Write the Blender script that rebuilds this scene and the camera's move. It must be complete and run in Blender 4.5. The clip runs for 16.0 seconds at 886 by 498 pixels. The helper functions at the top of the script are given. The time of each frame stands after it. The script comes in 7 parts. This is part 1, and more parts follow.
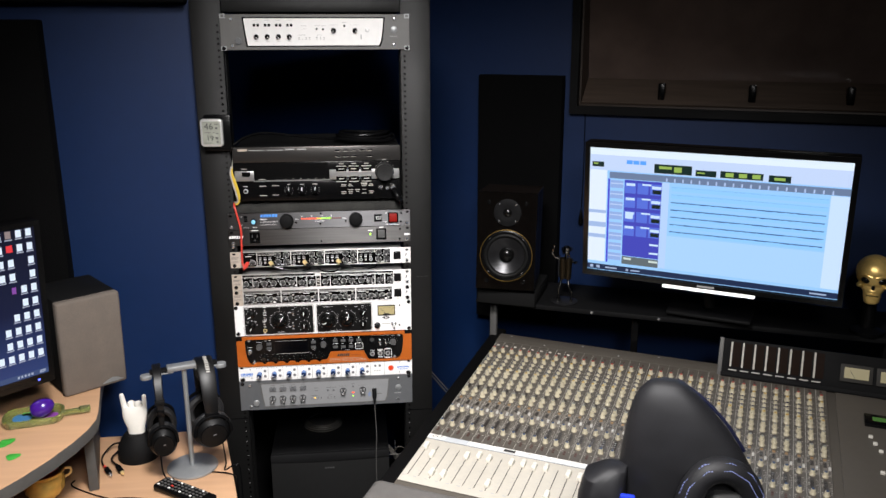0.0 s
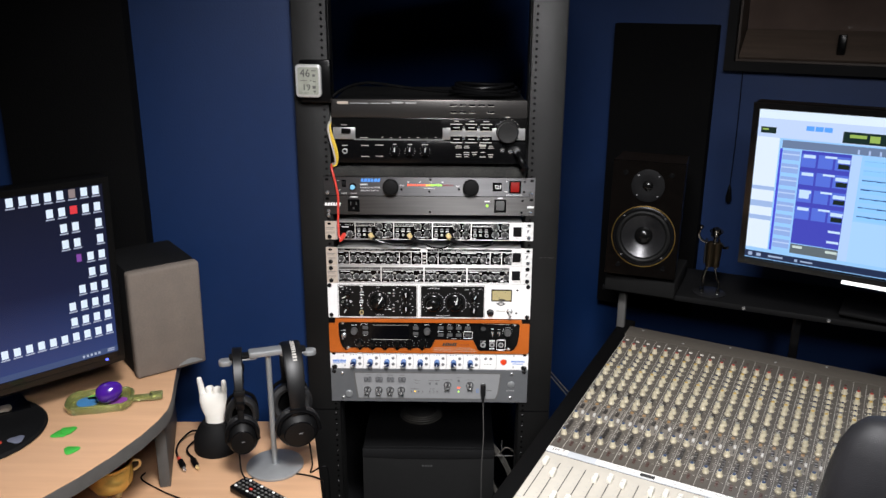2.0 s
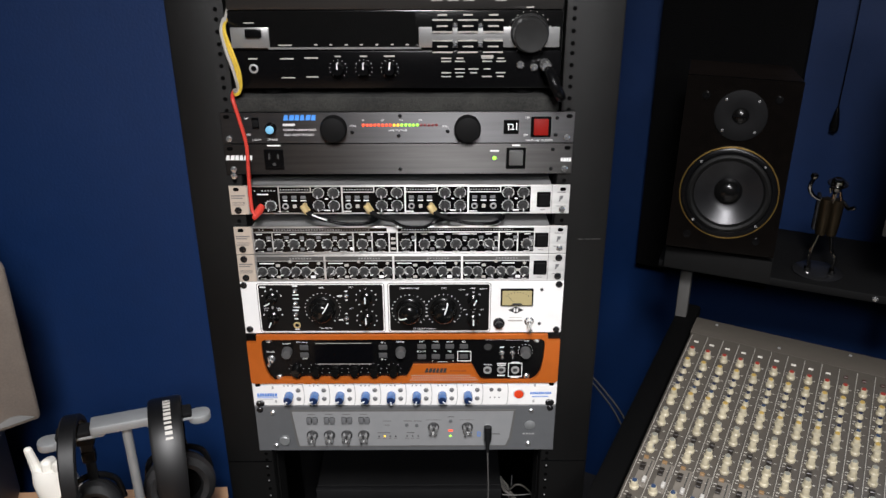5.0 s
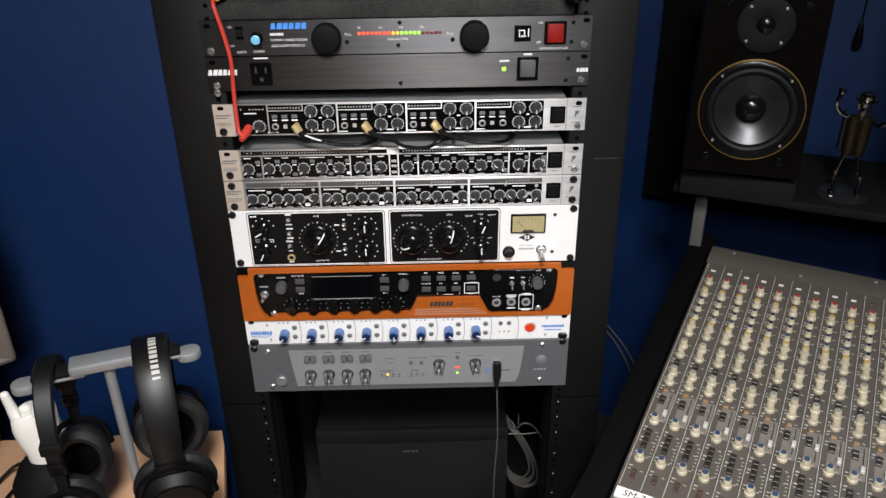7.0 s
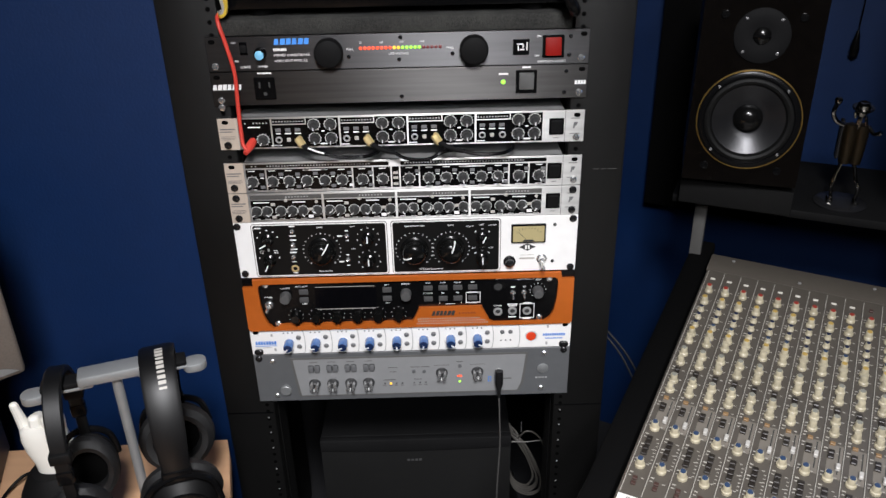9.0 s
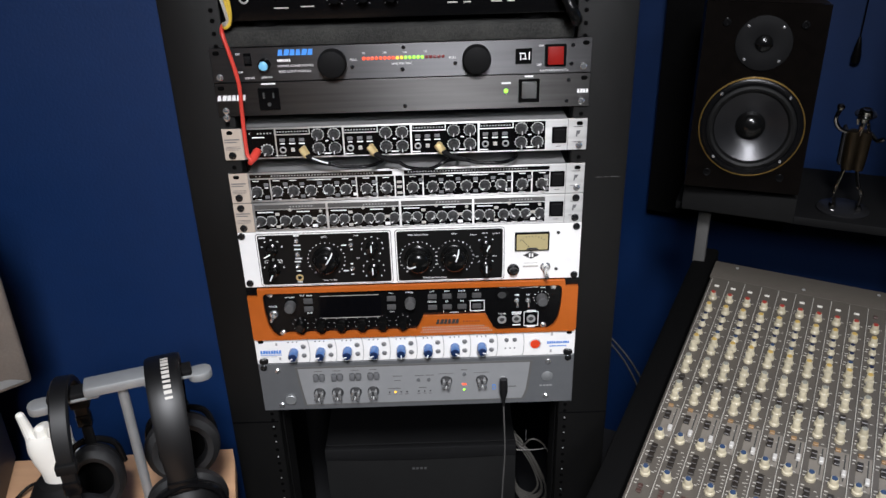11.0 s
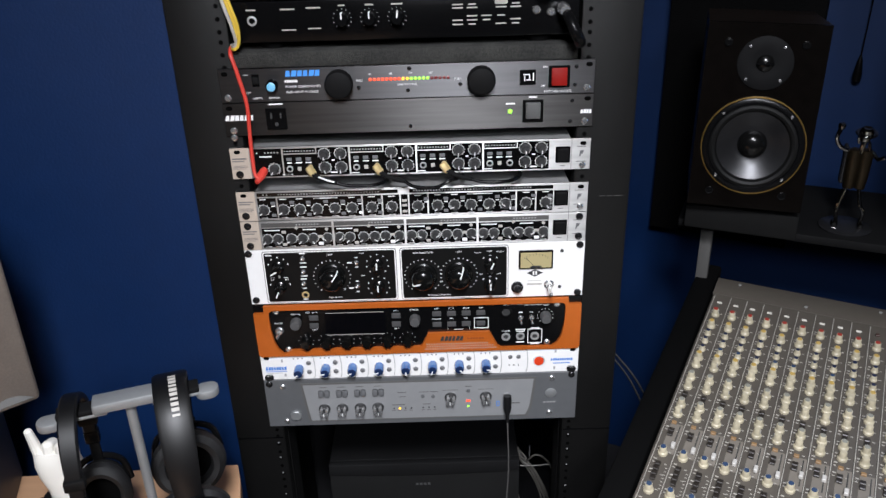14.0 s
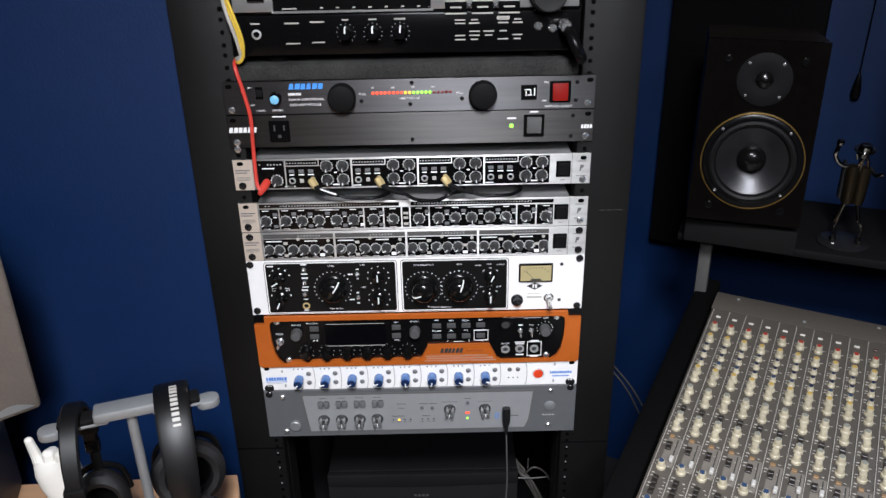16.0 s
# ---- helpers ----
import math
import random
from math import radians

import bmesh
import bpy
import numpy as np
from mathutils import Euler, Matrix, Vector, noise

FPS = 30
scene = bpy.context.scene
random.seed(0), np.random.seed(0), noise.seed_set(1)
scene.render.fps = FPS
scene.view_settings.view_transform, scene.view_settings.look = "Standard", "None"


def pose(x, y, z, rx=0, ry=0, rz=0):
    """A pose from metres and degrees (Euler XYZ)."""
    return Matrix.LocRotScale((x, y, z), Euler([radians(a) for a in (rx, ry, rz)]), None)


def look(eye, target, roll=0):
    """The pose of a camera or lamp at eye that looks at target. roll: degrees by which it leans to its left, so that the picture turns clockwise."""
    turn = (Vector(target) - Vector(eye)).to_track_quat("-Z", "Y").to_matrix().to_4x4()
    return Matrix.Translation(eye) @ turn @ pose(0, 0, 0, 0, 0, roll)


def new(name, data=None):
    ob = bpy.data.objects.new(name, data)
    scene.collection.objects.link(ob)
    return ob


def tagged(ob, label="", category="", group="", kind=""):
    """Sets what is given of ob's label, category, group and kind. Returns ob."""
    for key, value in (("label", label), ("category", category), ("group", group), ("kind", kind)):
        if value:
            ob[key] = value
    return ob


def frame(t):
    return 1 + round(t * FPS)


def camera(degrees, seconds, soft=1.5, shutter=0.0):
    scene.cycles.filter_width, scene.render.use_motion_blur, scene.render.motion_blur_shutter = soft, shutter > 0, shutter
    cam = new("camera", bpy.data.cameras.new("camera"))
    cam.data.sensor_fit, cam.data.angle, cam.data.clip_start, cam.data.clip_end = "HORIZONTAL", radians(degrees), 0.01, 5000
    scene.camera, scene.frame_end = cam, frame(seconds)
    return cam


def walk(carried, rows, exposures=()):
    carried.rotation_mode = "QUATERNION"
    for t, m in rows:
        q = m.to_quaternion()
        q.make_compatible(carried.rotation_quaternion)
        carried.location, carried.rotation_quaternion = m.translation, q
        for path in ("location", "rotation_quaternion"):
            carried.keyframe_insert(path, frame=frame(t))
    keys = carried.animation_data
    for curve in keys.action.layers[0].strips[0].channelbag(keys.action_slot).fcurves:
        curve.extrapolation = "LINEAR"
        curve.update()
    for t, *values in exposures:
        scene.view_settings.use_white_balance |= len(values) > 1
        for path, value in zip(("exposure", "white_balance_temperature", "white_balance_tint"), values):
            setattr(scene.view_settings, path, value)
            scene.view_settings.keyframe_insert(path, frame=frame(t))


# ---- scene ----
cam = camera(57.8, 16.0)
PATH = [
    (0, (0.096, -2.118, 1.737), (0.309, -0.199, 1.217), -0.1),
    (0.5, (0.088, -2.108, 1.751), (0.15, -0.173, 1.248), 1.0),
    (1, (0.06, -2.056, 1.726), (0.148, -0.138, 1.165), -0.0),
    (1.5, (0.02, -1.966, 1.71), (0.152, -0.049, 1.156), 0.0),
    (2, (0.052, -1.789, 1.668), (0.031, 0.119, 1.069), 0.3),
    (2.5, (0.111, -1.6, 1.667), (0.005, 0.294, 1.033), -0.8),
    (3, (0.085, -1.402, 1.648), (0.057, 0.464, 0.928), -1.8),
    (3.5, (0.078, -1.25, 1.636), (0.088, 0.6, 0.877), -1.8),
    (3.7, (0.098, -1.214, 1.62), (0.017, 0.627, 0.843), 0.1),
    (5.8, (0.036, -1.021, 1.518), (0.08, 0.776, 0.641), -0.2),
    (6, (0.035, -1.01, 1.504), (0.068, 0.774, 0.602), -0.1),
    (6.5, (0.033, -1.003, 1.49), (0.06, 0.761, 0.549), -0.6),
    (7, (0.037, -1.005, 1.491), (0.065, 0.758, 0.548), -0.7),
    (7.5, (0.041, -1.012, 1.494), (0.067, 0.754, 0.554), -1.0),
    (8, (0.041, -1.014, 1.498), (0.061, 0.752, 0.558), -1.1),
    (8.5, (0.041, -1.014, 1.498), (0.06, 0.755, 0.566), -1.2),
    (9, (0.04, -1.018, 1.5), (0.059, 0.756, 0.576), -1.2),
    (9.5, (0.04, -1.02, 1.501), (0.056, 0.756, 0.582), -1.3),
    (12, (0.038, -1.021, 1.506), (0.049, 0.766, 0.609), -1.7),
    (12.5, (0.036, -1.025, 1.508), (0.045, 0.764, 0.614), -1.3),
    (13, (0.035, -1.026, 1.508), (0.039, 0.762, 0.612), -1.6),
    (13.5, (0.034, -1.028, 1.511), (0.038, 0.763, 0.621), -1.5),
    (14, (0.037, -1.026, 1.515), (0.042, 0.77, 0.635), -1.6),
    (14.5, (0.039, -1.028, 1.519), (0.042, 0.769, 0.642), -1.7),
    (15, (0.037, -1.032, 1.518), (0.044, 0.771, 0.651), -1.3),
    (15.5, (0.036, -1.033, 1.519), (0.042, 0.773, 0.66), -1.3),
    (16, (0.036, -1.031, 1.521), (0.042, 0.776, 0.664), -1.1),
]
walk(cam, [(t, look(eye, target, roll)) for t, eye, target, roll in PATH], [(0, 0.02, 6200, 11), (2.5, 0.0, 6050, 11), (3.7, -0.04, 6050, 11), (6, -0.25, 6100, 11), (9.5, -0.25, 5950, 11), (12, -0.16, 5800, 11), (16, -0.16, 5750, 11)])

# ---- world and lights ----
world = bpy.data.worlds.new("night_studio")
world.use_nodes = True
world.node_tree.nodes["Background"].inputs[0].default_value = (0.02, 0.025, 0.04, 1)
world.node_tree.nodes["Background"].inputs[1].default_value = 0.15
scene.world = world


def area_lamp(name, m, size, watts, colour):
    data = bpy.data.lights.new(name, "AREA")
    data.shape, data.size, data.energy, data.color = "SQUARE", size, watts, colour
    data.spread = radians(96)
    ob = new(name, data)
    ob.matrix_world = m
    return ob


# both lamps are assumed and out of view; the second one adds fill
LAMPS = []
for at, aim, watts in (((0.07, -1.42, 2.32), (0.18, -0.42, 0.60), 22), ((0.32, -2.40, 2.28), (0.10, -0.10, 0.25), 8)):
    LAMPS.append(look(at, aim))
    area_lamp("added_lamp", LAMPS[-1], 0.32, watts, (1.0, 0.95, 0.89))


# ---- materials ----
def material(name, colour, rough=0.5, metal=0.0, vary=0.12, grain=60.0, bump=0.0, bump_scale=400.0, coat=0.0, spread=0.0, stretch=(1, 1, 1), spec=0.5, brushed=0.0):
    """A painted or moulded surface: colour that varies at two scales, uneven gloss and a fine relief."""
    m = bpy.data.materials.new(name)
    m.use_nodes = True
    n, link = m.node_tree.nodes, m.node_tree.links
    b = n["Principled BSDF"]
    b.inputs["Metallic"].default_value = metal
    b.inputs["Coat Weight"].default_value = coat
    b.inputs["Specular IOR Level"].default_value = spec
    at = n.new("ShaderNodeTexCoord")
    mapping = n.new("ShaderNodeMapping")
    mapping.inputs["Scale"].default_value = stretch
    link.new(at.outputs["Object"], mapping.inputs[0])
    fine = n.new("ShaderNodeTexNoise")
    fine.inputs["Scale"].default_value, fine.inputs["Detail"].default_value = grain, 4
    broad = n.new("ShaderNodeTexNoise")
    broad.inputs["Scale"].default_value, broad.inputs["Detail"].default_value = grain / 14, 3
    link.new(mapping.outputs[0], fine.inputs[0])
    link.new(mapping.outputs[0], broad.inputs[0])
    mix = n.new("ShaderNodeMath")
    mix.operation = "ADD"
    link.new(fine.outputs[0], mix.inputs[0])
    link.new(broad.outputs[0], mix.inputs[1])
    ramp = n.new("ShaderNodeMapRange")
    ramp.inputs["From Min"].default_value, ramp.inputs["From Max"].default_value = 0.7, 1.3
    ramp.inputs["To Min"].default_value, ramp.inputs["To Max"].default_value = 1 - vary, 1 + vary
    link.new(mix.outputs[0], ramp.inputs[0])
    hue = n.new("ShaderNodeHueSaturation")
    hue.inputs["Color"].default_value = (*colour, 1)
    last = ramp.outputs[0]
    if spread:
        info = n.new("ShaderNodeObjectInfo")
        one = n.new("ShaderNodeMapRange")
        one.inputs["To Min"].default_value, one.inputs["To Max"].default_value = 1 - spread, 1 + spread
        link.new(info.outputs["Random"], one.inputs[0])
        times = n.new("ShaderNodeMath")
        times.operation = "MULTIPLY"
        link.new(last, times.inputs[0])
        link.new(one.outputs[0], times.inputs[1])
        last = times.outputs[0]
    link.new(last, hue.inputs["Value"])
    link.new(hue.outputs[0], b.inputs["Base Color"])
    gloss = n.new("ShaderNodeMapRange")
    gloss.inputs["From Min"].default_value, gloss.inputs["From Max"].default_value = 0.3, 0.7
    gloss.inputs["To Min"].default_value, gloss.inputs["To Max"].default_value = max(0.02, rough * 0.85), min(1, rough * 1.15)
    link.new(broad.outputs[0], gloss.inputs[0])
    link.new(gloss.outputs[0], b.inputs["Roughness"])
    if brushed:  # hairlines run along x, so the sheen spreads along z
        across = n.new("ShaderNodeCombineXYZ")
        across.inputs[2].default_value = 1.0
        b.inputs["Anisotropic"].default_value = brushed
        link.new(across.outputs[0], b.inputs["Tangent"])
    if bump:
        relief = n.new("ShaderNodeTexNoise")
        relief.inputs["Scale"].default_value, relief.inputs["Detail"].default_value = bump_scale, 3
        link.new(mapping.outputs[0], relief.inputs[0])
        bn = n.new("ShaderNodeBump")
        bn.inputs["Strength"].default_value, bn.inputs["Distance"].default_value = bump, 0.002
        link.new(relief.outputs[0], bn.inputs["Height"])
        link.new(bn.outputs[0], b.inputs["Normal"])
    return m


def glowing(name, colour, strength=1.0):
    """A lit screen area or a small light: a source of light of its own."""
    m = bpy.data.materials.new(name)
    m.use_nodes = True
    b = m.node_tree.nodes["Principled BSDF"]
    b.inputs["Base Color"].default_value = (0.004, 0.004, 0.004, 1)
    b.inputs["Specular IOR Level"].default_value = 0.2
    b.inputs["Roughness"].default_value = 0.25
    b.inputs["Emission Color"].default_value = (*colour, 1)
    b.inputs["Emission Strength"].default_value = strength
    return m


BLUE_WALL = material("blue wall paint", (0.0022, 0.0158, 0.068), 0.52, spec=0.34, vary=0.06, grain=30, bump=0.15, bump_scale=250)
FOAM = material("black acoustic foam", (0.0020, 0.0020, 0.0022), 1.0, spec=0.1, bump=0.6, bump_scale=300)
CEIL = material("dark ceiling paint", (0.02, 0.05, 0.055), 0.9)
CARPET = material("dark carpet", (0.010, 0.010, 0.012), 1.0, bump=0.8, bump_scale=500)
RACK = material("black powder coat", (0.0036, 0.0035, 0.0034), 0.50, spec=0.30, vary=0.1, grain=40, bump=0.25, bump_scale=900)
BLACK = material("black plastic", (0.0030, 0.0030, 0.0033), 0.24, spec=0.16)
BLACK_MATT = material("matt black rubber", (0.0030, 0.0030, 0.0033), 0.75, spec=0.18, bump=0.15, bump_scale=700)
BLACK_ANOD = material("black brushed aluminium", (0.066, 0.064, 0.063), 0.42, 0.9, vary=0.26, grain=160, stretch=(0.03, 1, 1), brushed=0.96)
GREY_ANOD = material("grey brushed aluminium", (0.085, 0.084, 0.087), 0.42, 0.9, vary=0.18, grain=160, stretch=(0.03, 1, 1), brushed=0.95)
SILVER = material("brushed silver aluminium", (0.60, 0.595, 0.585), 0.42, 0.9, vary=0.26, grain=90, stretch=(0.04, 1, 1), brushed=0.88)
ZINC = material("zinc plated steel", (0.50, 0.50, 0.50), 0.45, 0.6, vary=0.2, grain=25)
CREAM_PANEL = material("ivory painted panel", (0.44, 0.37, 0.305), 0.5, vary=0.06)
WHITE_PANEL = material("white painted panel", (0.80, 0.79, 0.78), 0.42, vary=0.04)
WHITE_INK = material("white ink", (0.80, 0.80, 0.80), 0.6, vary=0.02)
GREY_INK = material("grey ink", (0.35, 0.35, 0.35), 0.6, vary=0.02)
DARK_INK = material("dark ink", (0.03, 0.03, 0.03), 0.6, vary=0.02)
ORANGE = material("orange anodised metal", (0.54, 0.130, 0.015), 0.34, 0.35, vary=0.06)
DIGI_GREY = material("grey plastic fascia", (0.096, 0.099, 0.104), 0.45, vary=0.06)
DIGI_LIGHT = material("light grey fascia inset", (0.232, 0.235, 0.240), 0.4, vary=0.05)
DIGI_DARK = material("dark grey fascia", (0.10, 0.098, 0.095), 0.45, vary=0.06)
CHROME = material("polished chrome", (0.78, 0.78, 0.78), 0.23, 0.9, vary=0.05)
SCREW = material("black oxide screw", (0.045, 0.045, 0.047), 0.22, 0.8)
MAPLE = material("beech laminate", (0.51, 0.305, 0.175), 0.42, vary=0.10, grain=22, stretch=(0.25, 2.5, 1))
EDGE_GREY = material("dark grey edging", (0.075, 0.073, 0.07), 0.55, vary=0.1)
MIX_GREY = material("warm grey console paint", (0.084, 0.074, 0.062), 0.42, vary=0.06)
MIX_LIGHT = material("light grey fader panel", (0.44, 0.41, 0.355), 0.45, vary=0.05)
MIX_PAD = material("dark grey console armrest", (0.11, 0.105, 0.10), 0.5, bump=0.2, bump_scale=900)
CREAM = material("cream plastic knob", (0.47, 0.42, 0.30), 0.38, vary=0.06, spread=0.10)
SPK_VENEER = material("dark walnut veneer", (0.010, 0.0065, 0.005), 0.42, vary=0.4, grain=30, stretch=(3, 3, 0.2), spec=0.3)
SPK_GLOSS = material("gloss black baffle", (0.0028, 0.0022, 0.0019), 0.15, vary=0.3, spec=0.35)
CONE = material("grey woofer cone", (0.026, 0.026, 0.028), 0.30, 0.6, vary=0.1)
GRILLE = material("grey-brown speaker cloth", (0.142, 0.118, 0.099), 0.85, vary=0.15, grain=400, bump=0.5, bump_scale=1500)
BLUE_PIPING = material("royal blue leatherette", (0.01, 0.03, 0.45), 0.45)
ALU = material("satin aluminium", (0.32, 0.33, 0.335), 0.50, 0.6, vary=0.08)
# brown base tint stands in for the weak reflection in the pane
WINDOW_GLASS = material("dark window glass", (0.085, 0.062, 0.052), 0.12, vary=0.3, grain=8)
TIMBER = material("dark stained timber", (0.030, 0.020, 0.014), 0.4, vary=0.3, grain=20, stretch=(0.3, 3, 3))


# ---- shapes ----
def box(c, s, bevel=0.0, segs=2, bm=None, mi=0, m=None):
    """A box of size s about c, its edges rounded."""
    tmp = bmesh.new()
    bmesh.ops.create_cube(tmp, size=1, matrix=Matrix.Translation(c) @ Matrix.Diagonal((*s, 1)))
    if bevel:
        bmesh.ops.bevel(tmp, geom=tmp.edges[:], offset=bevel, segments=segs, profile=0.5, affect="EDGES")
    return merged(tmp, bm, mi, m)


def merged(tmp, bm=None, mi=0, m=None):
    """Adds the faces of tmp to bm with material slot mi."""
    if m is not None:
        bmesh.ops.transform(tmp, matrix=m, verts=tmp.verts)
    for f in tmp.faces:
        f.material_index = mi
    if bm is None:
        return tmp
    at = {}
    for v in tmp.verts:
        at[v] = bm.verts.new(v.co)
    for f in tmp.faces:
        g = bm.faces.new([at[v] for v in f.verts])
        g.material_index = mi
    tmp.free()
    return bm


def lathe(profile, segs=24, bm=None, mi=0, m=None, flutes=0.0, caps=True):
    """A turned shape about z from (radius, height) pairs, bottom to top, closed where the radius is 0; flutes: a ribbed edge."""
    tmp = bmesh.new()
    rings = []
    for r, z in profile:
        if r < 1e-6:
            rings.append([tmp.verts.new((0, 0, z))])
        else:
            f = [r * (1 - flutes * (k % 2)) for k in range(segs)]
            rings.append([tmp.verts.new((f[k] * math.cos(2 * math.pi * k / segs), f[k] * math.sin(2 * math.pi * k / segs), z)) for k in range(segs)])
    for a, b in zip(rings, rings[1:]):
        for k in range(segs):
            j = (k + 1) % segs
            if len(a) == 1 and len(b) > 1:
                tmp.faces.new((a[0], b[j], b[k]))
            elif len(b) == 1 and len(a) > 1:
                tmp.faces.new((a[k], a[j], b[0]))
            elif len(a) > 1:
                tmp.faces.new((a[k], a[j], b[j], b[k]))
    for ring, flip in ((rings[0], True), (rings[-1], False)):
        if len(ring) > 1 and caps:
            tmp.faces.new(ring[::-1] if flip else ring)
    return merged(tmp, bm, mi, m)


FRONT = pose(0, 0, 0, 90, 0, 0)  # turns z to the front (-y)


def knob_at(x, z, y=0.0):
    """A pose for a turned shape that stands out of a front panel at (x, z)."""
    return Matrix.Translation((x, y, z)) @ FRONT


def prism(outline, depth, bevel=0.0, bm=None, mi=0, m=None):
    """An outline in x, z drawn out from y = 0 back to y = depth (negative: to the front)."""
    tmp = bmesh.new()
    a = [tmp.verts.new((x, 0, z)) for x, z in outline]
    b = [tmp.verts.new((x, depth, z)) for x, z in outline]
    n = len(a)
    tmp.faces.new(a)
    tmp.faces.new(b[::-1])
    for k in range(n):
        tmp.faces.new((a[k], b[k], b[(k + 1) % n], a[(k + 1) % n]))
    bmesh.ops.recalc_face_normals(tmp, faces=tmp.faces)
    if bevel:
        bmesh.ops.bevel(tmp, geom=[e for e in tmp.edges if abs(e.verts[0].co.y - e.verts[1].co.y) < 1e-6], offset=bevel, segments=2, profile=0.5, affect="EDGES")
    return merged(tmp, bm, mi, m)


def rounded(x0, z0, x1, z1, r, k=5):
    """The outline of a rectangle with round corners."""
    out = []
    for cx, cz, a0 in ((x1 - r, z0 + r, -90), (x1 - r, z1 - r, 0), (x0 + r, z1 - r, 90), (x0 + r, z0 + r, 180)):
        for i in range(k):
            a = radians(a0 + 90 * i / (k - 1))
            out.append((cx + r * math.cos(a), cz + r * math.sin(a)))
    return out


def frame_of(x0, z0, x1, z1, w, depth, bm=None, mi=0):
    """Four bars round a rectangle in the front plane."""
    bm = bm or bmesh.new()
    y = depth / 2
    for c, s in ((((x0 + x1) / 2, y, z0 + w / 2), (x1 - x0, abs(depth), w)), (((x0 + x1) / 2, y, z1 - w / 2), (x1 - x0, abs(depth), w)),
                 ((x0 + w / 2, y, (z0 + z1) / 2), (w, abs(depth), z1 - z0 - 2 * w)), ((x1 - w / 2, y, (z0 + z1) / 2), (w, abs(depth), z1 - z0 - 2 * w))):
        box(c, s, bm=bm, mi=mi)
    return bm


def tube(points, r, segs=10, bm=None, mi=0, taper=None):
    """A round cable or bar along a smooth line through the points."""
    pts = [Vector(p) for p in points]
    fine = []
    for i in range(len(pts) - 1):
        p0, p1, p2, p3 = pts[max(i - 1, 0)], pts[i], pts[i + 1], pts[min(i + 2, len(pts) - 1)]
        steps = max(2, min(14, int((p2 - p1).length / max(r, 0.0015) / 1.5))) if len(pts) > 2 else 1
        for k in range(steps):
            t = k / steps
            fine.append(0.5 * ((2 * p1) + (p2 - p0) * t + (2 * p0 - 5 * p1 + 4 * p2 - p3) * t * t + (3 * p1 - p0 - 3 * p2 + p3) * t ** 3))
    fine.append(pts[-1])
    tmp = bmesh.new()
    side = None
    rings = []
    for i, p in enumerate(fine):
        d = (fine[min(i + 1, len(fine) - 1)] - fine[max(i - 1, 0)]).normalized()
        if side is None:
            side = d.orthogonal().normalized()
        side = (side - d * side.dot(d)).normalized()
        up = d.cross(side)
        rr = r if taper is None else r + (taper - r) * i / (len(fine) - 1)
        rings.append([tmp.verts.new(p + rr * (math.cos(2 * math.pi * k / segs) * side + math.sin(2 * math.pi * k / segs) * up)) for k in range(segs)])
    for a, b in zip(rings, rings[1:]):
        for k in range(segs):
            tmp.faces.new((a[k], a[(k + 1) % segs], b[(k + 1) % segs], b[k]))
    tmp.faces.new(rings[0][::-1])
    tmp.faces.new(rings[-1])
    return merged(tmp, bm, mi)


def strap(points, normals, width, thick, bm=None, mi=0):
    """A flat band along points; the band's width lies across both the path and the normal."""
    tmp = bmesh.new()
    rings = []
    pts = [Vector(p) for p in points]
    for i, p in enumerate(pts):
        d = (pts[min(i + 1, len(pts) - 1)] - pts[max(i - 1, 0)]).normalized()
        nrm = Vector(normals[i]).normalized()
        across = d.cross(nrm).normalized()
        w = width[i] if isinstance(width, (list, tuple)) else width
        rings.append([tmp.verts.new(p + across * (w / 2) * a + nrm * (thick / 2) * b) for a, b in ((-1, -0.6), (-0.8, -1), (0.8, -1), (1, -0.6), (1, 0.6), (0.8, 1), (-0.8, 1), (-1, 0.6))])
    for a, b in zip(rings, rings[1:]):
        for k in range(8):
            tmp.faces.new((a[k], a[(k + 1) % 8], b[(k + 1) % 8], b[k]))
    tmp.faces.new(rings[0][::-1])
    tmp.faces.new(rings[-1])
    bmesh.ops.recalc_face_normals(tmp, faces=tmp.faces)
    return merged(tmp, bm, mi)


# ---- objects ----
def mesh_of(name, bm, mats):
    me = bpy.data.meshes.new(name)
    bm.to_mesh(me)
    bm.free()
    for m in mats if isinstance(mats, (list, tuple)) else [mats]:
        me.materials.append(m)
    me.polygons.foreach_set("use_smooth", [True] * len(me.polygons))
    me.set_sharp_from_angle(angle=radians(35))
    return me


def part(name, bm, mats, parent, label="", m=None):
    """One mesh as a part of a thing; bm may also be a mesh made before."""
    ob = new(name, bm if isinstance(bm, bpy.types.Mesh) else mesh_of(name, bm, mats))
    ob.parent = parent
    if m is not None:
        ob.matrix_basis = m
    return tagged(ob, label=label)


def thing(name, label, category, m, group="", bm=None, mats=None, kind=""):
    """A top-level thing: an Empty for its parts, or one mesh."""
    ob = new(name, mesh_of(name, bm, mats) if bm is not None else None)
    if bm is None:
        ob.empty_display_size = 0.05
    ob.matrix_basis = m
    return tagged(ob, label, category, group, kind)


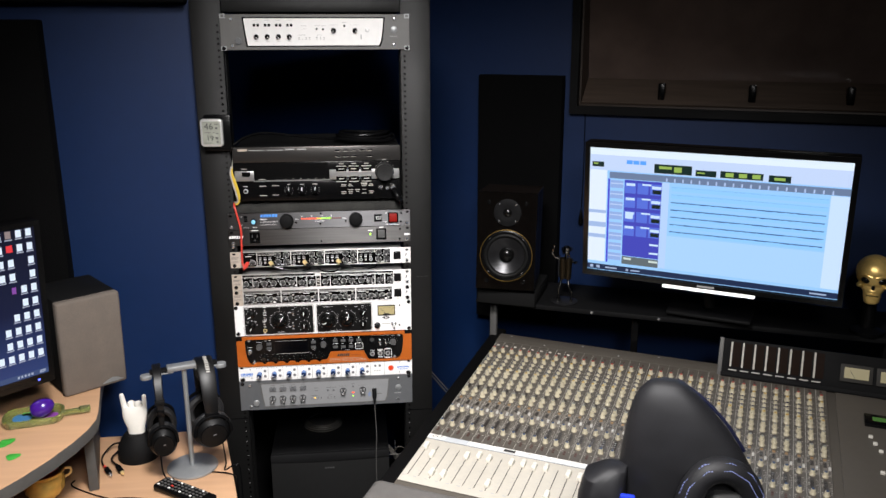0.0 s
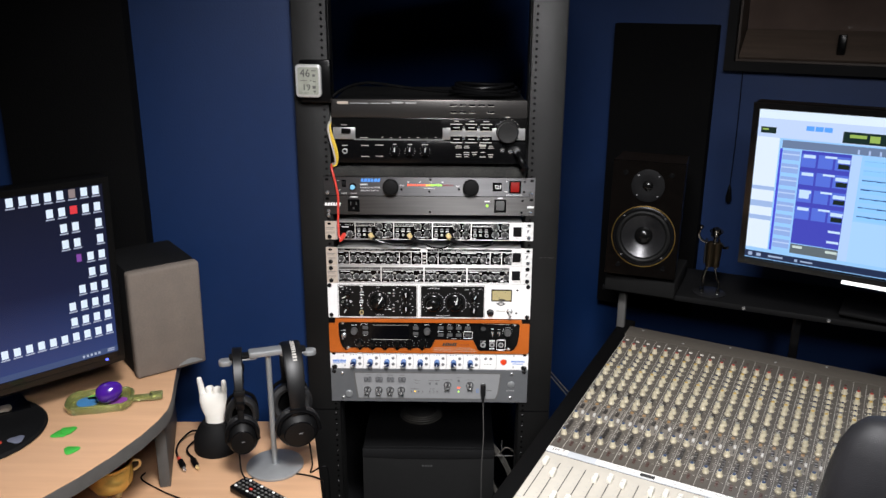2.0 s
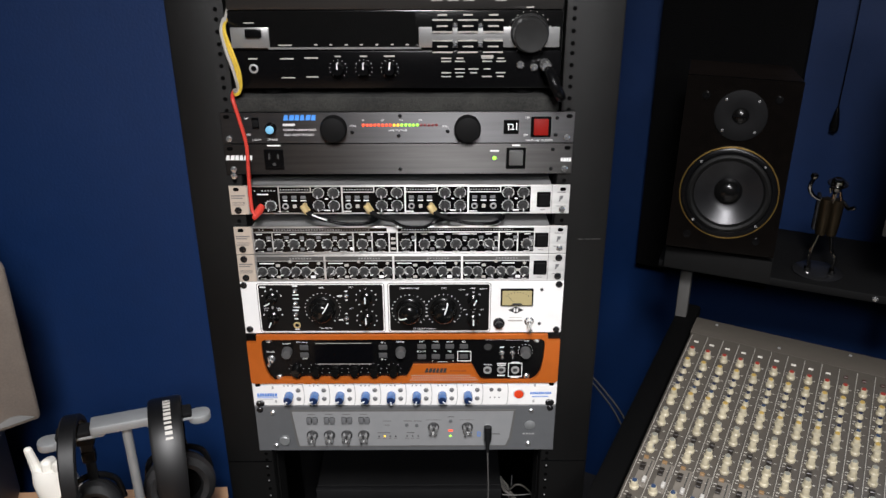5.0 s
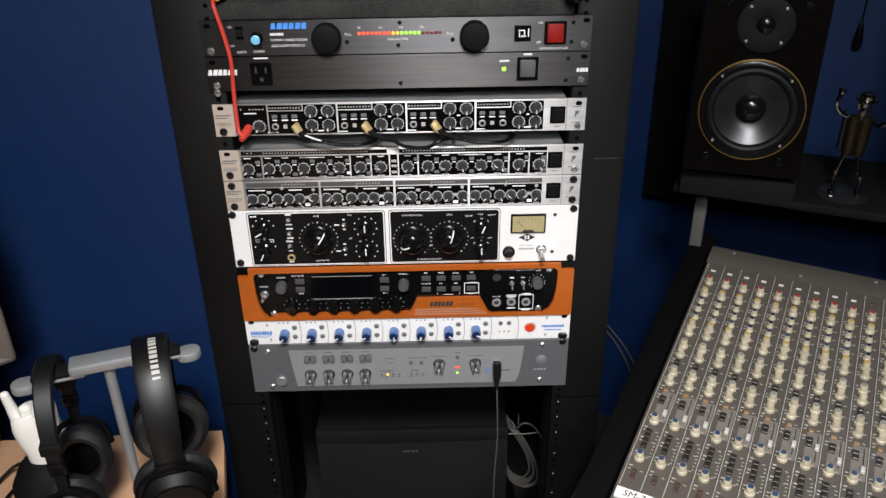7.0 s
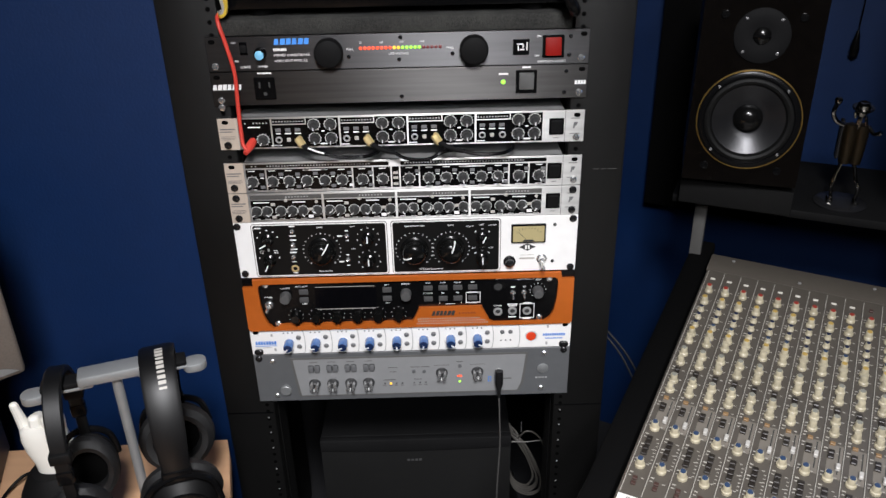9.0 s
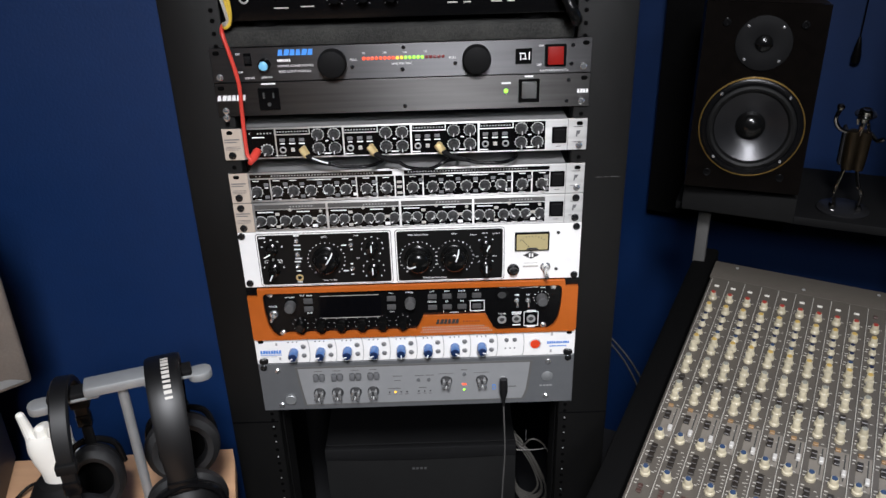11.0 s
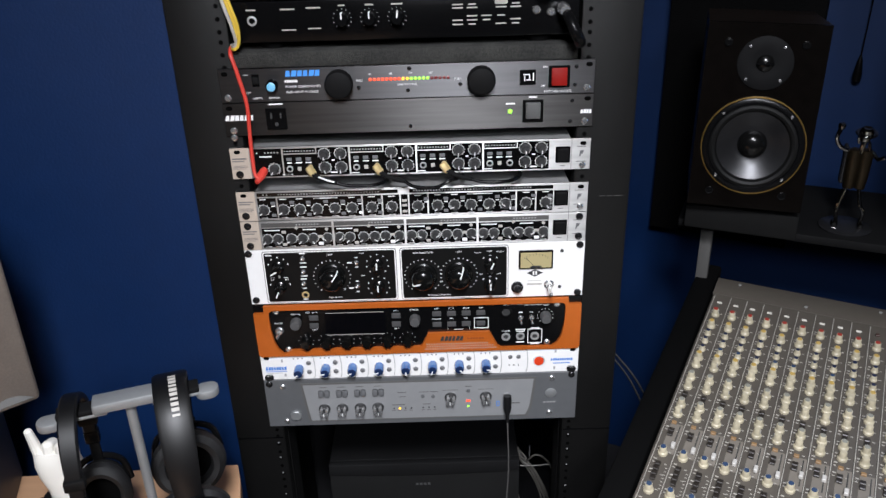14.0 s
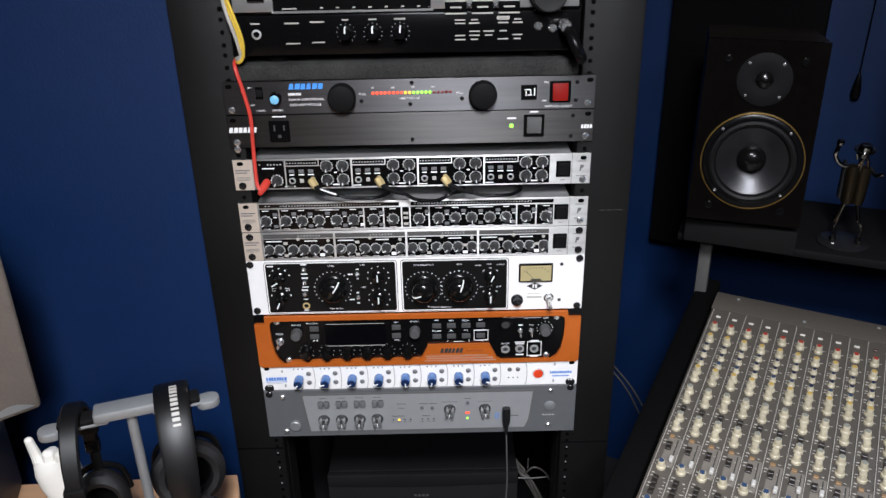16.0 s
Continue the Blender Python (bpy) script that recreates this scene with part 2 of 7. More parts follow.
def lettering(name, body, size, x, z, mat, parent, y=-0.0004, align="CENTER", m=None, label="", slant=0.0):
    """Printed words, flat on a front panel."""
    cu = bpy.data.curves.new(name, "FONT")
    cu.body, cu.size, cu.align_x, cu.align_y, cu.shear = body, size, align, "CENTER", slant
    cu.extrude, cu.resolution_u = 0.0001, 2
    tmp = bpy.data.objects.new(name, cu)
    scene.collection.objects.link(tmp)
    me = bpy.data.meshes.new_from_object(tmp.evaluated_get(bpy.context.evaluated_depsgraph_get()))
    bpy.data.objects.remove(tmp)
    me.materials.clear()
    me.materials.append(mat)
    ob = new(name, me)
    ob.parent = parent
    ob.matrix_basis = (m or Matrix.Identity(4)) @ Matrix.Translation((x, y, z)) @ FRONT
    return tagged(ob, label=label)


def bars(items, y=-0.0003, t=0.0006, bm=None, mi=0):
    """Flat printed marks on a front panel: (x, z, width, height) each."""
    bm = bm or bmesh.new()
    for x, z, w, h in items:
        box((x, y, z), (w, t, h), bm=bm, mi=mi)
    return bm


# ---- the room ----
def wall(name, x0, y0, x1, y1, z0, z1, thick, mat, label):
    """A wall from (x0, y0) to (x1, y1); its thickness lies to the left of that way."""
    length, a = math.hypot(x1 - x0, y1 - y0), math.degrees(math.atan2(y1 - y0, x1 - x0))
    bm = box((length / 2, thick / 2, (z0 + z1) / 2), (length, thick, z1 - z0))
    return thing(name, label, "wall", pose(x0, y0, 0, 0, 0, a), bm=bm, mats=mat, kind="structure")


TOP = 2.42
RWA = -29.0  # the window wall runs along this azimuth


def on_right_wall(d, z=0.0, out=0.0):
    """A pose d metres along the window wall from beside the rack; local y points into the wall."""
    c, s = math.cos(radians(RWA)), math.sin(radians(RWA))
    return pose(0.553 + c * d + s * out, 0.747 + s * d - c * out, z, 0, 0, RWA)


tagged(new("floor", mesh_of("floor", box((0.2, -0.9, -0.05), (5.2, 4.6, 0.1)), CARPET)), "dark grey carpeted studio floor", "floor", kind="structure")
tagged(new("ceiling", mesh_of("ceiling", box((0.2, -0.9, TOP + 0.05), (5.2, 4.6, 0.1)), CEIL)), "dark painted ceiling of the control room", "ceiling", kind="structure")
wall("wall_left", -2.2, -0.045, -0.304, 0.055, 0, TOP, 0.10, BLUE_WALL, "dark blue painted wall behind the computer desk")
wall("wall_alcove", -0.304, 0.156, -0.45, 1.35, 0, TOP, 0.10, BLUE_WALL, "dark blue painted return wall beside the rack")
wall("wall_south", 2.6, -2.9, -2.2, -2.9, 0, TOP, 0.1, BLUE_WALL, "dark blue painted wall opposite the rack")
wall("wall_west", -2.2, -2.9, -2.2, -0.045, 0, TOP, 0.1, BLUE_WALL, "dark blue painted side wall")
wall("wall_east", 2.6, -0.30, 2.6, -2.9, 0, TOP, 0.1, BLUE_WALL, "dark blue painted side wall")

bm = bmesh.new()
W0, W1, WZ0, WZ1 = 0.348, 2.05, 1.494, 2.25
for x0, x1, z0, z1 in ((-1.15, W0, 0, TOP), (W1, 2.35, 0, TOP), (W0, W1, 0, WZ0), (W0, W1, WZ1, TOP)):
    box(((x0 + x1) / 2, 0.06, (z0 + z1) / 2), (x1 - x0, 0.12, z1 - z0), bm=bm)
thing("wall_window", "dark blue painted wall with a wide control room window", "wall", on_right_wall(0), bm=bm, mats=BLUE_WALL, kind="structure")
bm = frame_of(W0 - 0.022, WZ0 - 0.022, W1 + 0.022, WZ1 + 0.022, 0.026, -0.030)
window = thing("window_1", "wide dark control room window in a black frame", "window", on_right_wall(0), bm=None, kind="structure")
part("window_frame", bm, BLACK_MATT, window, "black painted window frame")
part("inner_frame", frame_of(W0, WZ0, W1, WZ1, 0.010, 0.10), TIMBER, window)
part("window_sill", box((0, 0, 0), (W1 - W0 - 0.022, 0.116, 0.010), 0.002, m=pose((W0 + W1) / 2, 0.050, WZ0 + 0.050, 40)), material("brown timber ledge", (0.065, 0.047, 0.036), 0.45, vary=0.35, grain=25, stretch=(0.2, 3, 3)), window, "sloping brown timber ledge")
part("pane", box((0, 0, 0), (W1 - W0 - 0.022, 0.006, WZ1 - WZ0 - 0.03), m=pose((W0 + W1) / 2, 0.072, (WZ0 + WZ1) / 2, 6)), WINDOW_GLASS, window, "dark glass")
for x in (0.62, 0.90, 1.18):
    part("bracket", box((x, 0.030, WZ0 + 0.055), (0.022, 0.030, 0.055), 0.004), BLACK, window)


# ---- the equipment rack ----
RED_LED = glowing("red led", (1.0, 0.10, 0.04), 2.2)
AMBER_LED = glowing("amber led", (1.0, 0.55, 0.05), 2.2)
GREEN_LED = glowing("green led", (0.45, 1.0, 0.08), 2.0)
DIM_LED = material("unlit red led", (0.16, 0.02, 0.02), 0.3)
ROCKER_RED = material("translucent red rocker", (0.17, 0.006, 0.004), 0.5, spec=0.15)
ROCKER_RED.node_tree.nodes["Principled BSDF"].inputs["Emission Color"].default_value = (0.9, 0.03, 0.01, 1)
ROCKER_RED.node_tree.nodes["Principled BSDF"].inputs["Emission Strength"].default_value = 0.03
ROUND_RED = glowing("lit red push button", (0.95, 0.07, 0.015), 0.9)
DIAL = glowing("lit meter dial", (0.95, 0.76, 0.36), 0.62)
SKY_CAP = material("light blue knob cap", (0.20, 0.50, 0.75), 0.4)
BLUE_LOGO = material("blue ink", (0.06, 0.20, 0.60), 0.5)
BLUE_KNOB = material("translucent blue knob", (0.055, 0.14, 0.36), 0.18, coat=0.8)
GREY_BTN = material("grey push button", (0.13, 0.13, 0.135), 0.45)
GREY_CAP = material("mid grey knob", (0.075, 0.075, 0.076), 0.42)
KNOB_BLACK = material("black bakelite knob", (0.004, 0.004, 0.004), 0.20, spec=0.30, coat=0.12)
EL_BTN = material("dark grey rubber button", (0.060, 0.060, 0.061), 0.5)
EL_LCD = material("unlit display pane", (0.0022, 0.0022, 0.0030), 0.14, spec=0.10)
BRASS = material("polished brass", (0.95, 0.74, 0.36), 0.30, 0.65, vary=0.1)
RED_RUBBER = material("red cable jacket", (0.52, 0.045, 0.03), 0.4)
BLUE_CABLE = material("blue cable jacket", (0.03, 0.10, 0.45), 0.45)
YELLOW_CABLE = material("yellow cable jacket", (0.70, 0.48, 0.05), 0.45)
GREY_CABLE = material("pale grey cable jacket", (0.40, 0.38, 0.35), 0.5)
SPECKLE = material("speckled foam strip", (0.022, 0.022, 0.02), 0.95, vary=0.75, grain=420, bump=0.8, bump_scale=600)
MM = 0.001

# near-black stands in for the shade inside holes drawn as flat pieces
HOLE = material("unlit hole", (0.0012, 0.0012, 0.0012), 0.9, spec=0.05)
rack = thing("equipment_rack", "tall black steel equipment rack full of audio units", "rack", pose(0, 0, 0))
for s, x0, x1 in ((-1, -0.298, -0.222), (1, 0.222, 0.299)):
    part("upright", box(((x0 + x1) / 2, 0.0125, 0.91), (x1 - x0, 0.025, 1.82), 0.002), RACK, rack)
    xs = x0 + 0.004 if s < 0 else x1 - 0.004
    part("side_panel", box((xs, 0.27, 0.91), (0.008, 0.488, 1.80)), RACK, rack)
    xi = -0.2235 if s < 0 else 0.2235
    part("rail_return", box((xi - s * 0.001, 0.05, 0.92), (0.003, 0.049, 1.70)), RACK, rack)
    bm = bmesh.new()
    z = 0.30
    k = 0
    while z < 1.76:
        lathe([(0.0030, 0), (0.0030, 0.0006), (0, 0.0006)], 8, bm, 0, knob_at(s * 0.2325, z, -0.0001))
        z += (0.0159, 0.0159, 0.0127)[k % 3]
        k += 1
    part("rail_hole", bm, HOLE, rack, "threaded rail holes")["kind"] = "stuff"
    bm = bmesh.new()
    for z in (0.30, 0.346, 0.391, 0.435, 0.480, 0.524, 0.568, 0.613, 0.645, 0.675):
        lathe([(0.0013, 0), (0.0013, 0.0010), (0, 0.0012)], 8, bm, 0, knob_at(s * 0.2325, z, -0.0005))
    part("clip_nut", bm, ZINC, rack, "zinc clip nuts behind the rail holes")["kind"] = "stuff"
    part("cross_seam", box(((x0 + x1) / 2, -0.0006, 0.685), (x1 - x0 - 0.004, 0.0012, 0.002)), BLACK, rack)
part("top_cover", box((0.001, 0.26, 1.803), (0.444, 0.50, 0.030), 0.002), RACK, rack)
part("base_plate", box((0.001, 0.26, 0.05), (0.444, 0.50, 0.04), 0.002), RACK, rack)
for x, w in ((0.262, 0.007), (0.272, 0.006), (0.284, 0.012)):
    part("paint_chip", box((x, -0.0003, 1.087), (w, 0.0006, 0.0006)), EDGE_GREY, rack, "faint scratch in the paint")

SCREW_MESH = mesh_of("rack_screw", lathe([(0.0052, 0), (0.0052, 0.0018), (0.0040, 0.0030), (0.0014, 0.0034), (0.0012, 0.0022), (0, 0.0022)], 14), SCREW)
BRIGHT_SCREW = mesh_of("rack_screw", lathe([(0.0046, 0), (0.0046, 0.0015), (0.0032, 0.0028), (0, 0.0031)], 14), CHROME)
TINY_SCREW = mesh_of("panel_screw", lathe([(0.0026, 0), (0.0026, 0.0008), (0.0010, 0.0012), (0.0008, 0.0005), (0, 0.0005)], 12), SCREW)


def rack_unit(name, label, category, z0, h, fascia, depth, lid=None, ears=None):
    """An empty at the panel's lower edge, its fascia and its case; local y = 0 is the front face."""
    u = thing(name, label, category, pose(0, -0.0046, z0), group="rack units")
    w = 0.4826
    part("fascia", box((0, 0.002, h / 2), (w, 0.004, h - 0.0010), 0.0006, 1), fascia, u)
    part("case", box((0, 0.0045 + depth / 2, h / 2), (0.432, depth, h - 0.004), 0.001, 1), lid or ZINC, u)
    return u


def screws(u, spots, mesh):
    for x, z in spots:
        part("rack_screw", mesh, None, u, m=knob_at(x * MM, z * MM))


def slot(u, spots):
    for x, z in spots:
        part("rack_slot", prism(rounded((x - 4.2) * MM, (z - 2.6) * MM, (x + 4.2) * MM, (z + 2.6) * MM, 0.0025, 4), -0.0009), HOLE, u, "open mounting slot")


def plate(u, name, rects, mat, t=0.4, y=0.0, label="", r=0.0):
    """Thin plates on a panel, from (x0, z0, x1, z1) in mm, each a part."""
    ob = None
    for x0, z0, x1, z1 in rects:
        if r:
            bm = prism(rounded(x0 * MM, z0 * MM, x1 * MM, z1 * MM, r * MM, 4), -t * MM, m=Matrix.Translation((0, y, 0)))
        else:
            bm = box(((x0 + x1) / 2 * MM, y - t / 2 * MM, (z0 + z1) / 2 * MM), ((x1 - x0) * MM, t * MM, (z1 - z0) * MM))
        ob = part(name, bm, mat, u, label)
    return ob


def ink(u, items, mat=None, y=-0.0006, name="printing"):
    """Printed marks (x, z, w, h) in mm joined in one part."""
    return tagged(part(name, bars([(x * MM, z * MM, w * MM, h * MM) for x, z, w, h in items], y, 0.0003), mat or WHITE_INK, u), kind="stuff")


def tick_ring(bm, x, z, r, n, a0, a1, w, length, y):
    """Scale marks round a knob, angles clockwise from the top in degrees."""
    for k in range(n):
        a = radians(a0 + (a1 - a0) * k / (n - 1))
        box((0, 0, r * MM), (w * MM, 0.0003, length * MM), bm=bm, m=Matrix.Translation((x * MM, y, z * MM)) @ Matrix.Rotation(a, 4, "Y"))


def ring_part(u, spots, r, n=11, w=0.7, length=1.5, y=-0.0006, mat=None, a=140, arc=0.0):
    bm = bmesh.new()
    if arc:
        for x, z in spots:
            lathe([((arc - 0.4) * MM, 0), ((arc + 0.4) * MM, 0), ((arc + 0.4) * MM, 0.0002), ((arc - 0.4) * MM, 0.0002)], 24, bm, 0, knob_at(x * MM, z * MM, y), caps=False)
    for x, z in spots:
        tick_ring(bm, x, z, r, n, -a, a, w, length, y)
    return tagged(part("knob_scale", bm, mat or WHITE_INK, u), kind="stuff")


def knob_mesh(r, h, body, pointer=None, grip=0, cap=None, skirt=0.0):
    """A control knob that points up; local z is its axis. Materials: body, pointer, cap."""
    bm = bmesh.new()
    prof = []
    if skirt:
        prof += [(skirt, 0), (skirt, h * 0.12), (r * 1.08, h * 0.30)]
    else:
        prof += [(r, 0)]
    prof += [(r, h * 0.3), (r * 0.93, h * 0.9), (r * 0.82, h), (0, h)]
    lathe(prof, 2 * grip if grip else 24, bm, flutes=0.07 if grip else 0.0)
    if cap:
        lathe([(r * 0.70, h), (r * 0.70, h + 0.0005), (0, h + 0.0008)], 18, bm, 2)
    if pointer:
        box((0, r * 0.55, h + 0.0006), (r * 0.20, r * 0.80, 0.0008), bm=bm, mi=1)
        box((0, r * 0.955, h * 0.6), (r * 0.20, r * 0.12, h * 0.7), bm=bm, mi=1)
    return mesh_of("knob", bm, [body, pointer or body, cap or body])


def knobs(u, spots, mesh, angles=None, y=0.0, name="knob", label=""):
    for k, (x, z) in enumerate(spots):
        a = angles[k % len(angles)] if angles else 0
        part(name, mesh, None, u, label, m=knob_at(x * MM, z * MM, y) @ Matrix.Rotation(radians(-a), 4, "Z"))


def buttons(u, spots, w, h, t, mat, name="button", r=0.0005, label=""):
    me = mesh_of(name, box((0, -t * MM / 2, 0), (w * MM, t * MM, h * MM), min(r, t * MM * 0.4)), mat)
    for x, z in spots:
        part(name, me, None, u, label, m=Matrix.Translation((x * MM, 0, z * MM)))


def discs(u, spots, r, t, mat, name="led", dome=False, label=""):
    prof = [(r * MM, 0), (r * MM, t * MM * 0.6), (r * MM * 0.6, t * MM), (0, t * MM)] if not dome else [(r * MM, 0), (r * MM * 0.9, t * MM * 0.5), (r * MM * 0.5, t * MM * 0.9), (0, t * MM)]
    me = mesh_of(name, lathe(prof, 14), mat)
    for x, z in spots:
        part(name, me, None, u, label, m=knob_at(x * MM, z * MM))


def socket(u, spots, r, name="socket", ring=None):
    """A jack socket: a metal collar round a dark hole."""
    bm = bmesh.new()
    lathe([(r, 0), (r, 0.0016), (r * 0.62, 0.0020), (r * 0.58, 0.0004), (0, 0.0004)], 18, bm)
    for f in bm.faces:
        if f.calc_center_median().xy.length < r * 0.57:
            f.material_index = 1
    me = mesh_of(name, bm, [ring or ZINC, DARK_INK])
    for x, z in spots:
        part(name, me, None, u, m=knob_at(x * MM, z * MM))


def toggle(u, x, z, size=1.0, tilt=25, name="toggle_switch"):
    bm = lathe([(0.0050 * size, 0), (0.0050 * size, 0.002), (0.0036 * size, 0.003), (0.0030 * size, 0.006 * size), (0, 0.006 * size)], 12)
    lathe([(0.0013 * size, 0), (0.0022 * size, 0.012 * size), (0.0016 * size, 0.0135 * size), (0, 0.0140 * size)], 10, bm, 0, pose(0, 0, 0.004 * size, tilt))
    part(name, bm, CHROME, u, m=knob_at(x * MM, z * MM))


def mark(u, x0, z0, x1, z1, n, mat, y=0.0, slant=0.25, label=""):
    """A maker's mark as a row of n plain slanted blocks, in mm."""
    bm, w, h = bmesh.new(), (x1 - x0) / n, z1 - z0
    for k in range(n):
        a = x0 + w * k
        foot, head = 0.84 * w, (0.60 + 0.24 * ((k * 5) % 3) / 2) * w
        prism([(a * MM, z0 * MM), ((a + foot) * MM, z0 * MM), ((a + head + slant * h) * MM, z1 * MM), ((a + slant * h) * MM, z1 * MM)], -0.0004, bm=bm, m=Matrix.Translation((0, y, 0)))
    return tagged(part("logo_mark", bm, mat, u, label), kind="stuff")


def words(u, body, x, z, size, mat=None, y=-0.0007, align="CENTER", slant=0.0):
    return lettering("lettering", body, size * MM, x * MM, z * MM, mat or WHITE_INK, u, y, align, slant=slant)


# --- interface at the top of the rack
def fascia_inset(u, mat, edge=None, dark=None):
    """The shield-shaped inset of the two tall interfaces."""
    out = [(-174, 11), (162, 11), (168, 26), (171, 50), (174, 78), (-182, 78), (-179, 50), (-176, 26)]
    if edge:
        part("inset_rim", prism([(x * 1.022 * MM - 0.0, (44 + (z - 44) * 1.09) * MM) for x, z in out], -0.0010), edge, u)
    return part("inset_panel", prism([(x * MM, z * MM) for x, z in out], -0.0016), mat, u, "shield-shaped lighter inset panel")


def winged_knob():
    """A round knob with two raised chrome lobes and a dark slot between them."""
    bm = bmesh.new()
    lathe([(0.0092, 0), (0.0092, 0.0012), (0.0086, 0.0020), (0, 0.0020)], 28, bm, 1)
    lathe([(0.0078, 0.0018), (0.0074, 0.0085), (0.0062, 0.0100), (0, 0.0100)], 28, bm, 1)
    for s in (-1, 1):
        box((s * 0.0041, 0.0004, 0.0085), (0.0046, 0.0142, 0.0110), 0.0018, 2, bm, 0)
    box((0, 0.0052, 0.0104), (0.0014, 0.0050, 0.0008), bm=bm, mi=2)
    return mesh_of("knob", bm, [KNOB_CHROME, KNOB_SHADE, WHITE_INK])


KNOB_CHROME = material("satin chrome knob", (0.46, 0.46, 0.46), 0.28, 0.75)
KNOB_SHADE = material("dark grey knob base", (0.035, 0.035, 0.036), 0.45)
GREY_KEY = material("mid grey interface key", (0.115, 0.117, 0.122), 0.32)
DIGI_KNOB = winged_knob()
DARK_KNOB = knob_mesh(0.0058, 0.010, BLACK, WHITE_INK, skirt=0.0066)


def tall_interface(name, label, z0, panel, inset, knob, btn, lit, depth):
    u = rack_unit(name, label, "audio interface", z0, 0.0889, panel, depth, BLACK_MATT)
    fascia_inset(u, inset, BLACK if not lit else DIGI_DARK)
    y = -0.0016
    knobs(u, [(-152, 33), (-124, 33), (-96, 33), (-68.5, 33)], knob, [188, 178, 190, 176] if lit else [150, 140, 160, 145], y)
    knobs(u, [(45, 48), (100, 48)], knob, [-172, 172] if lit else [-150, 130], y)
    me = mesh_of("button", box((0, -0.0018, 0), (0.0080, 0.0036, 0.0120) if lit else (0.0066, 0.0036, 0.0070), 0.0017), btn)
    rim = mesh_of("button_bezel", prism(rounded(-0.0045, -0.0066, 0.0045, 0.0066, 0.003, 4), -0.0006), KNOB_SHADE)
    for k in range(4):
        for d in (0, 9.3):
            part("button", me, None, u, m=Matrix.Translation(((-155.5 + 28 * k + d) * MM, y, 0.0615)))
            if lit:
                part("button_bezel", rim, None, u, m=Matrix.Translation(((-155.5 + 28 * k + d) * MM, y, 0.0615)))
    me = mesh_of("small_button", lathe([(0.0030, 0), (0.0030, 0.0015), (0, 0.0022)], 12), btn)
    for x, z in ((2, 52), (18, 51.5), (73, 60)):
        part("small_button", me, None, u, m=knob_at(x * MM, z * MM, y))
    items = []
    for k in range(4):
        items += [(-151 + 28 * k, 73.5, 12, 0.8), (-151 + 28 * k, 21, 9, 0.8)]
    items += [(-44 + 9 * k, 26, 5, 0.7) for k in range(4)] + [(-36, 37, 20, 1.0)] + [(2 + 9 * k, 26, 5, 0.7) for k in range(3)] + [(8, 37, 12, 1.0), (4, 60, 14, 1.0), (20, 60, 12, 1.0), (73, 68, 10, 1.0), (45, 62, 24, 0.6), (100, 62, 24, 0.6), (-30, 60, 14, 0.8), (-30, 52, 10, 0.8)]
    ink(u, items, GREY_INK if not lit else EDGE_GREY, y - 0.0003)
    for k in range(3):
        part("led", mesh_of("led", lathe([(0.0013, 0), (0.0013, 0.0006), (0, 0.0010)], 10), DARK_INK), None, u, m=knob_at((2 + 9 * k) * MM, 0.0305, y))
    for x, z in ((-43.5, 30), (-25.5, 30), (-16.5, 30)):
        part("led", mesh_of("led", lathe([(0.0013, 0), (0.0013, 0.0006), (0, 0.0010)], 10), DARK_INK), None, u, m=knob_at(x * MM, z * MM, y))
    if lit:
        part("led", mesh_of("led", lathe([(0.0019, 0), (0.0019, 0.0006), (0, 0.0012)], 12), AMBER_LED), None, u, "lit amber led", m=knob_at(-0.0345, 0.030, y))
        part("led", mesh_of("led", lathe([(0.0020, 0), (0.0020, 0.0006), (0, 0.0012)], 12), GREEN_LED), None, u, "lit green led", m=knob_at(0.0726, 0.0305, y))
        part("led", mesh_of("led", box((0, -0.0004, 0), (0.0070, 0.0008, 0.0030)), RED_LED), None, u, "lit red led", m=Matrix.Translation((0.0726, y, 0.0410)))
        part("logo_mark", frame_of(0.1165, 0.0290, 0.1215, 0.0385, 0.0011, -0.0004), BLUE_LOGO, u, "small blue outlined mark", m=Matrix.Translation((0, y, 0)))
        ink(u, [(140, 34, 26, 1.6)], EDGE_GREY, y - 0.0003)
    else:
        socket(u, [(132, 49)], 0.0055)
        plate(u, "logo_mark", [(114, 26, 117, 38)], GREY_INK, y=y)
    # ears: push knob, badge and bright screws
    part("power_knob", mesh_of("power_knob", lathe([(0.0088, 0), (0.0088, 0.004), (0.0075, 0.005), (0, 0.005)], 24), ALU if lit else DIGI_GREY), None, u, m=knob_at(-0.1976, 0.0223))
    part("badge", mesh_of("badge", lathe([(0.0088, 0), (0.0086, 0.001), (0.005, 0.0022), (0, 0.0026)], 24), ALU), None, u, "round metal badge", m=knob_at(0.2013, 0.050))
    ink(u, [(192 + 5 * k, 33, 3, 2.2) for k in range(4)], GREY_INK, -0.0005)
    screws(u, [(-213, 76), (-213, 11), (202, 78), (200, 13)], BRIGHT_SCREW)
    return u


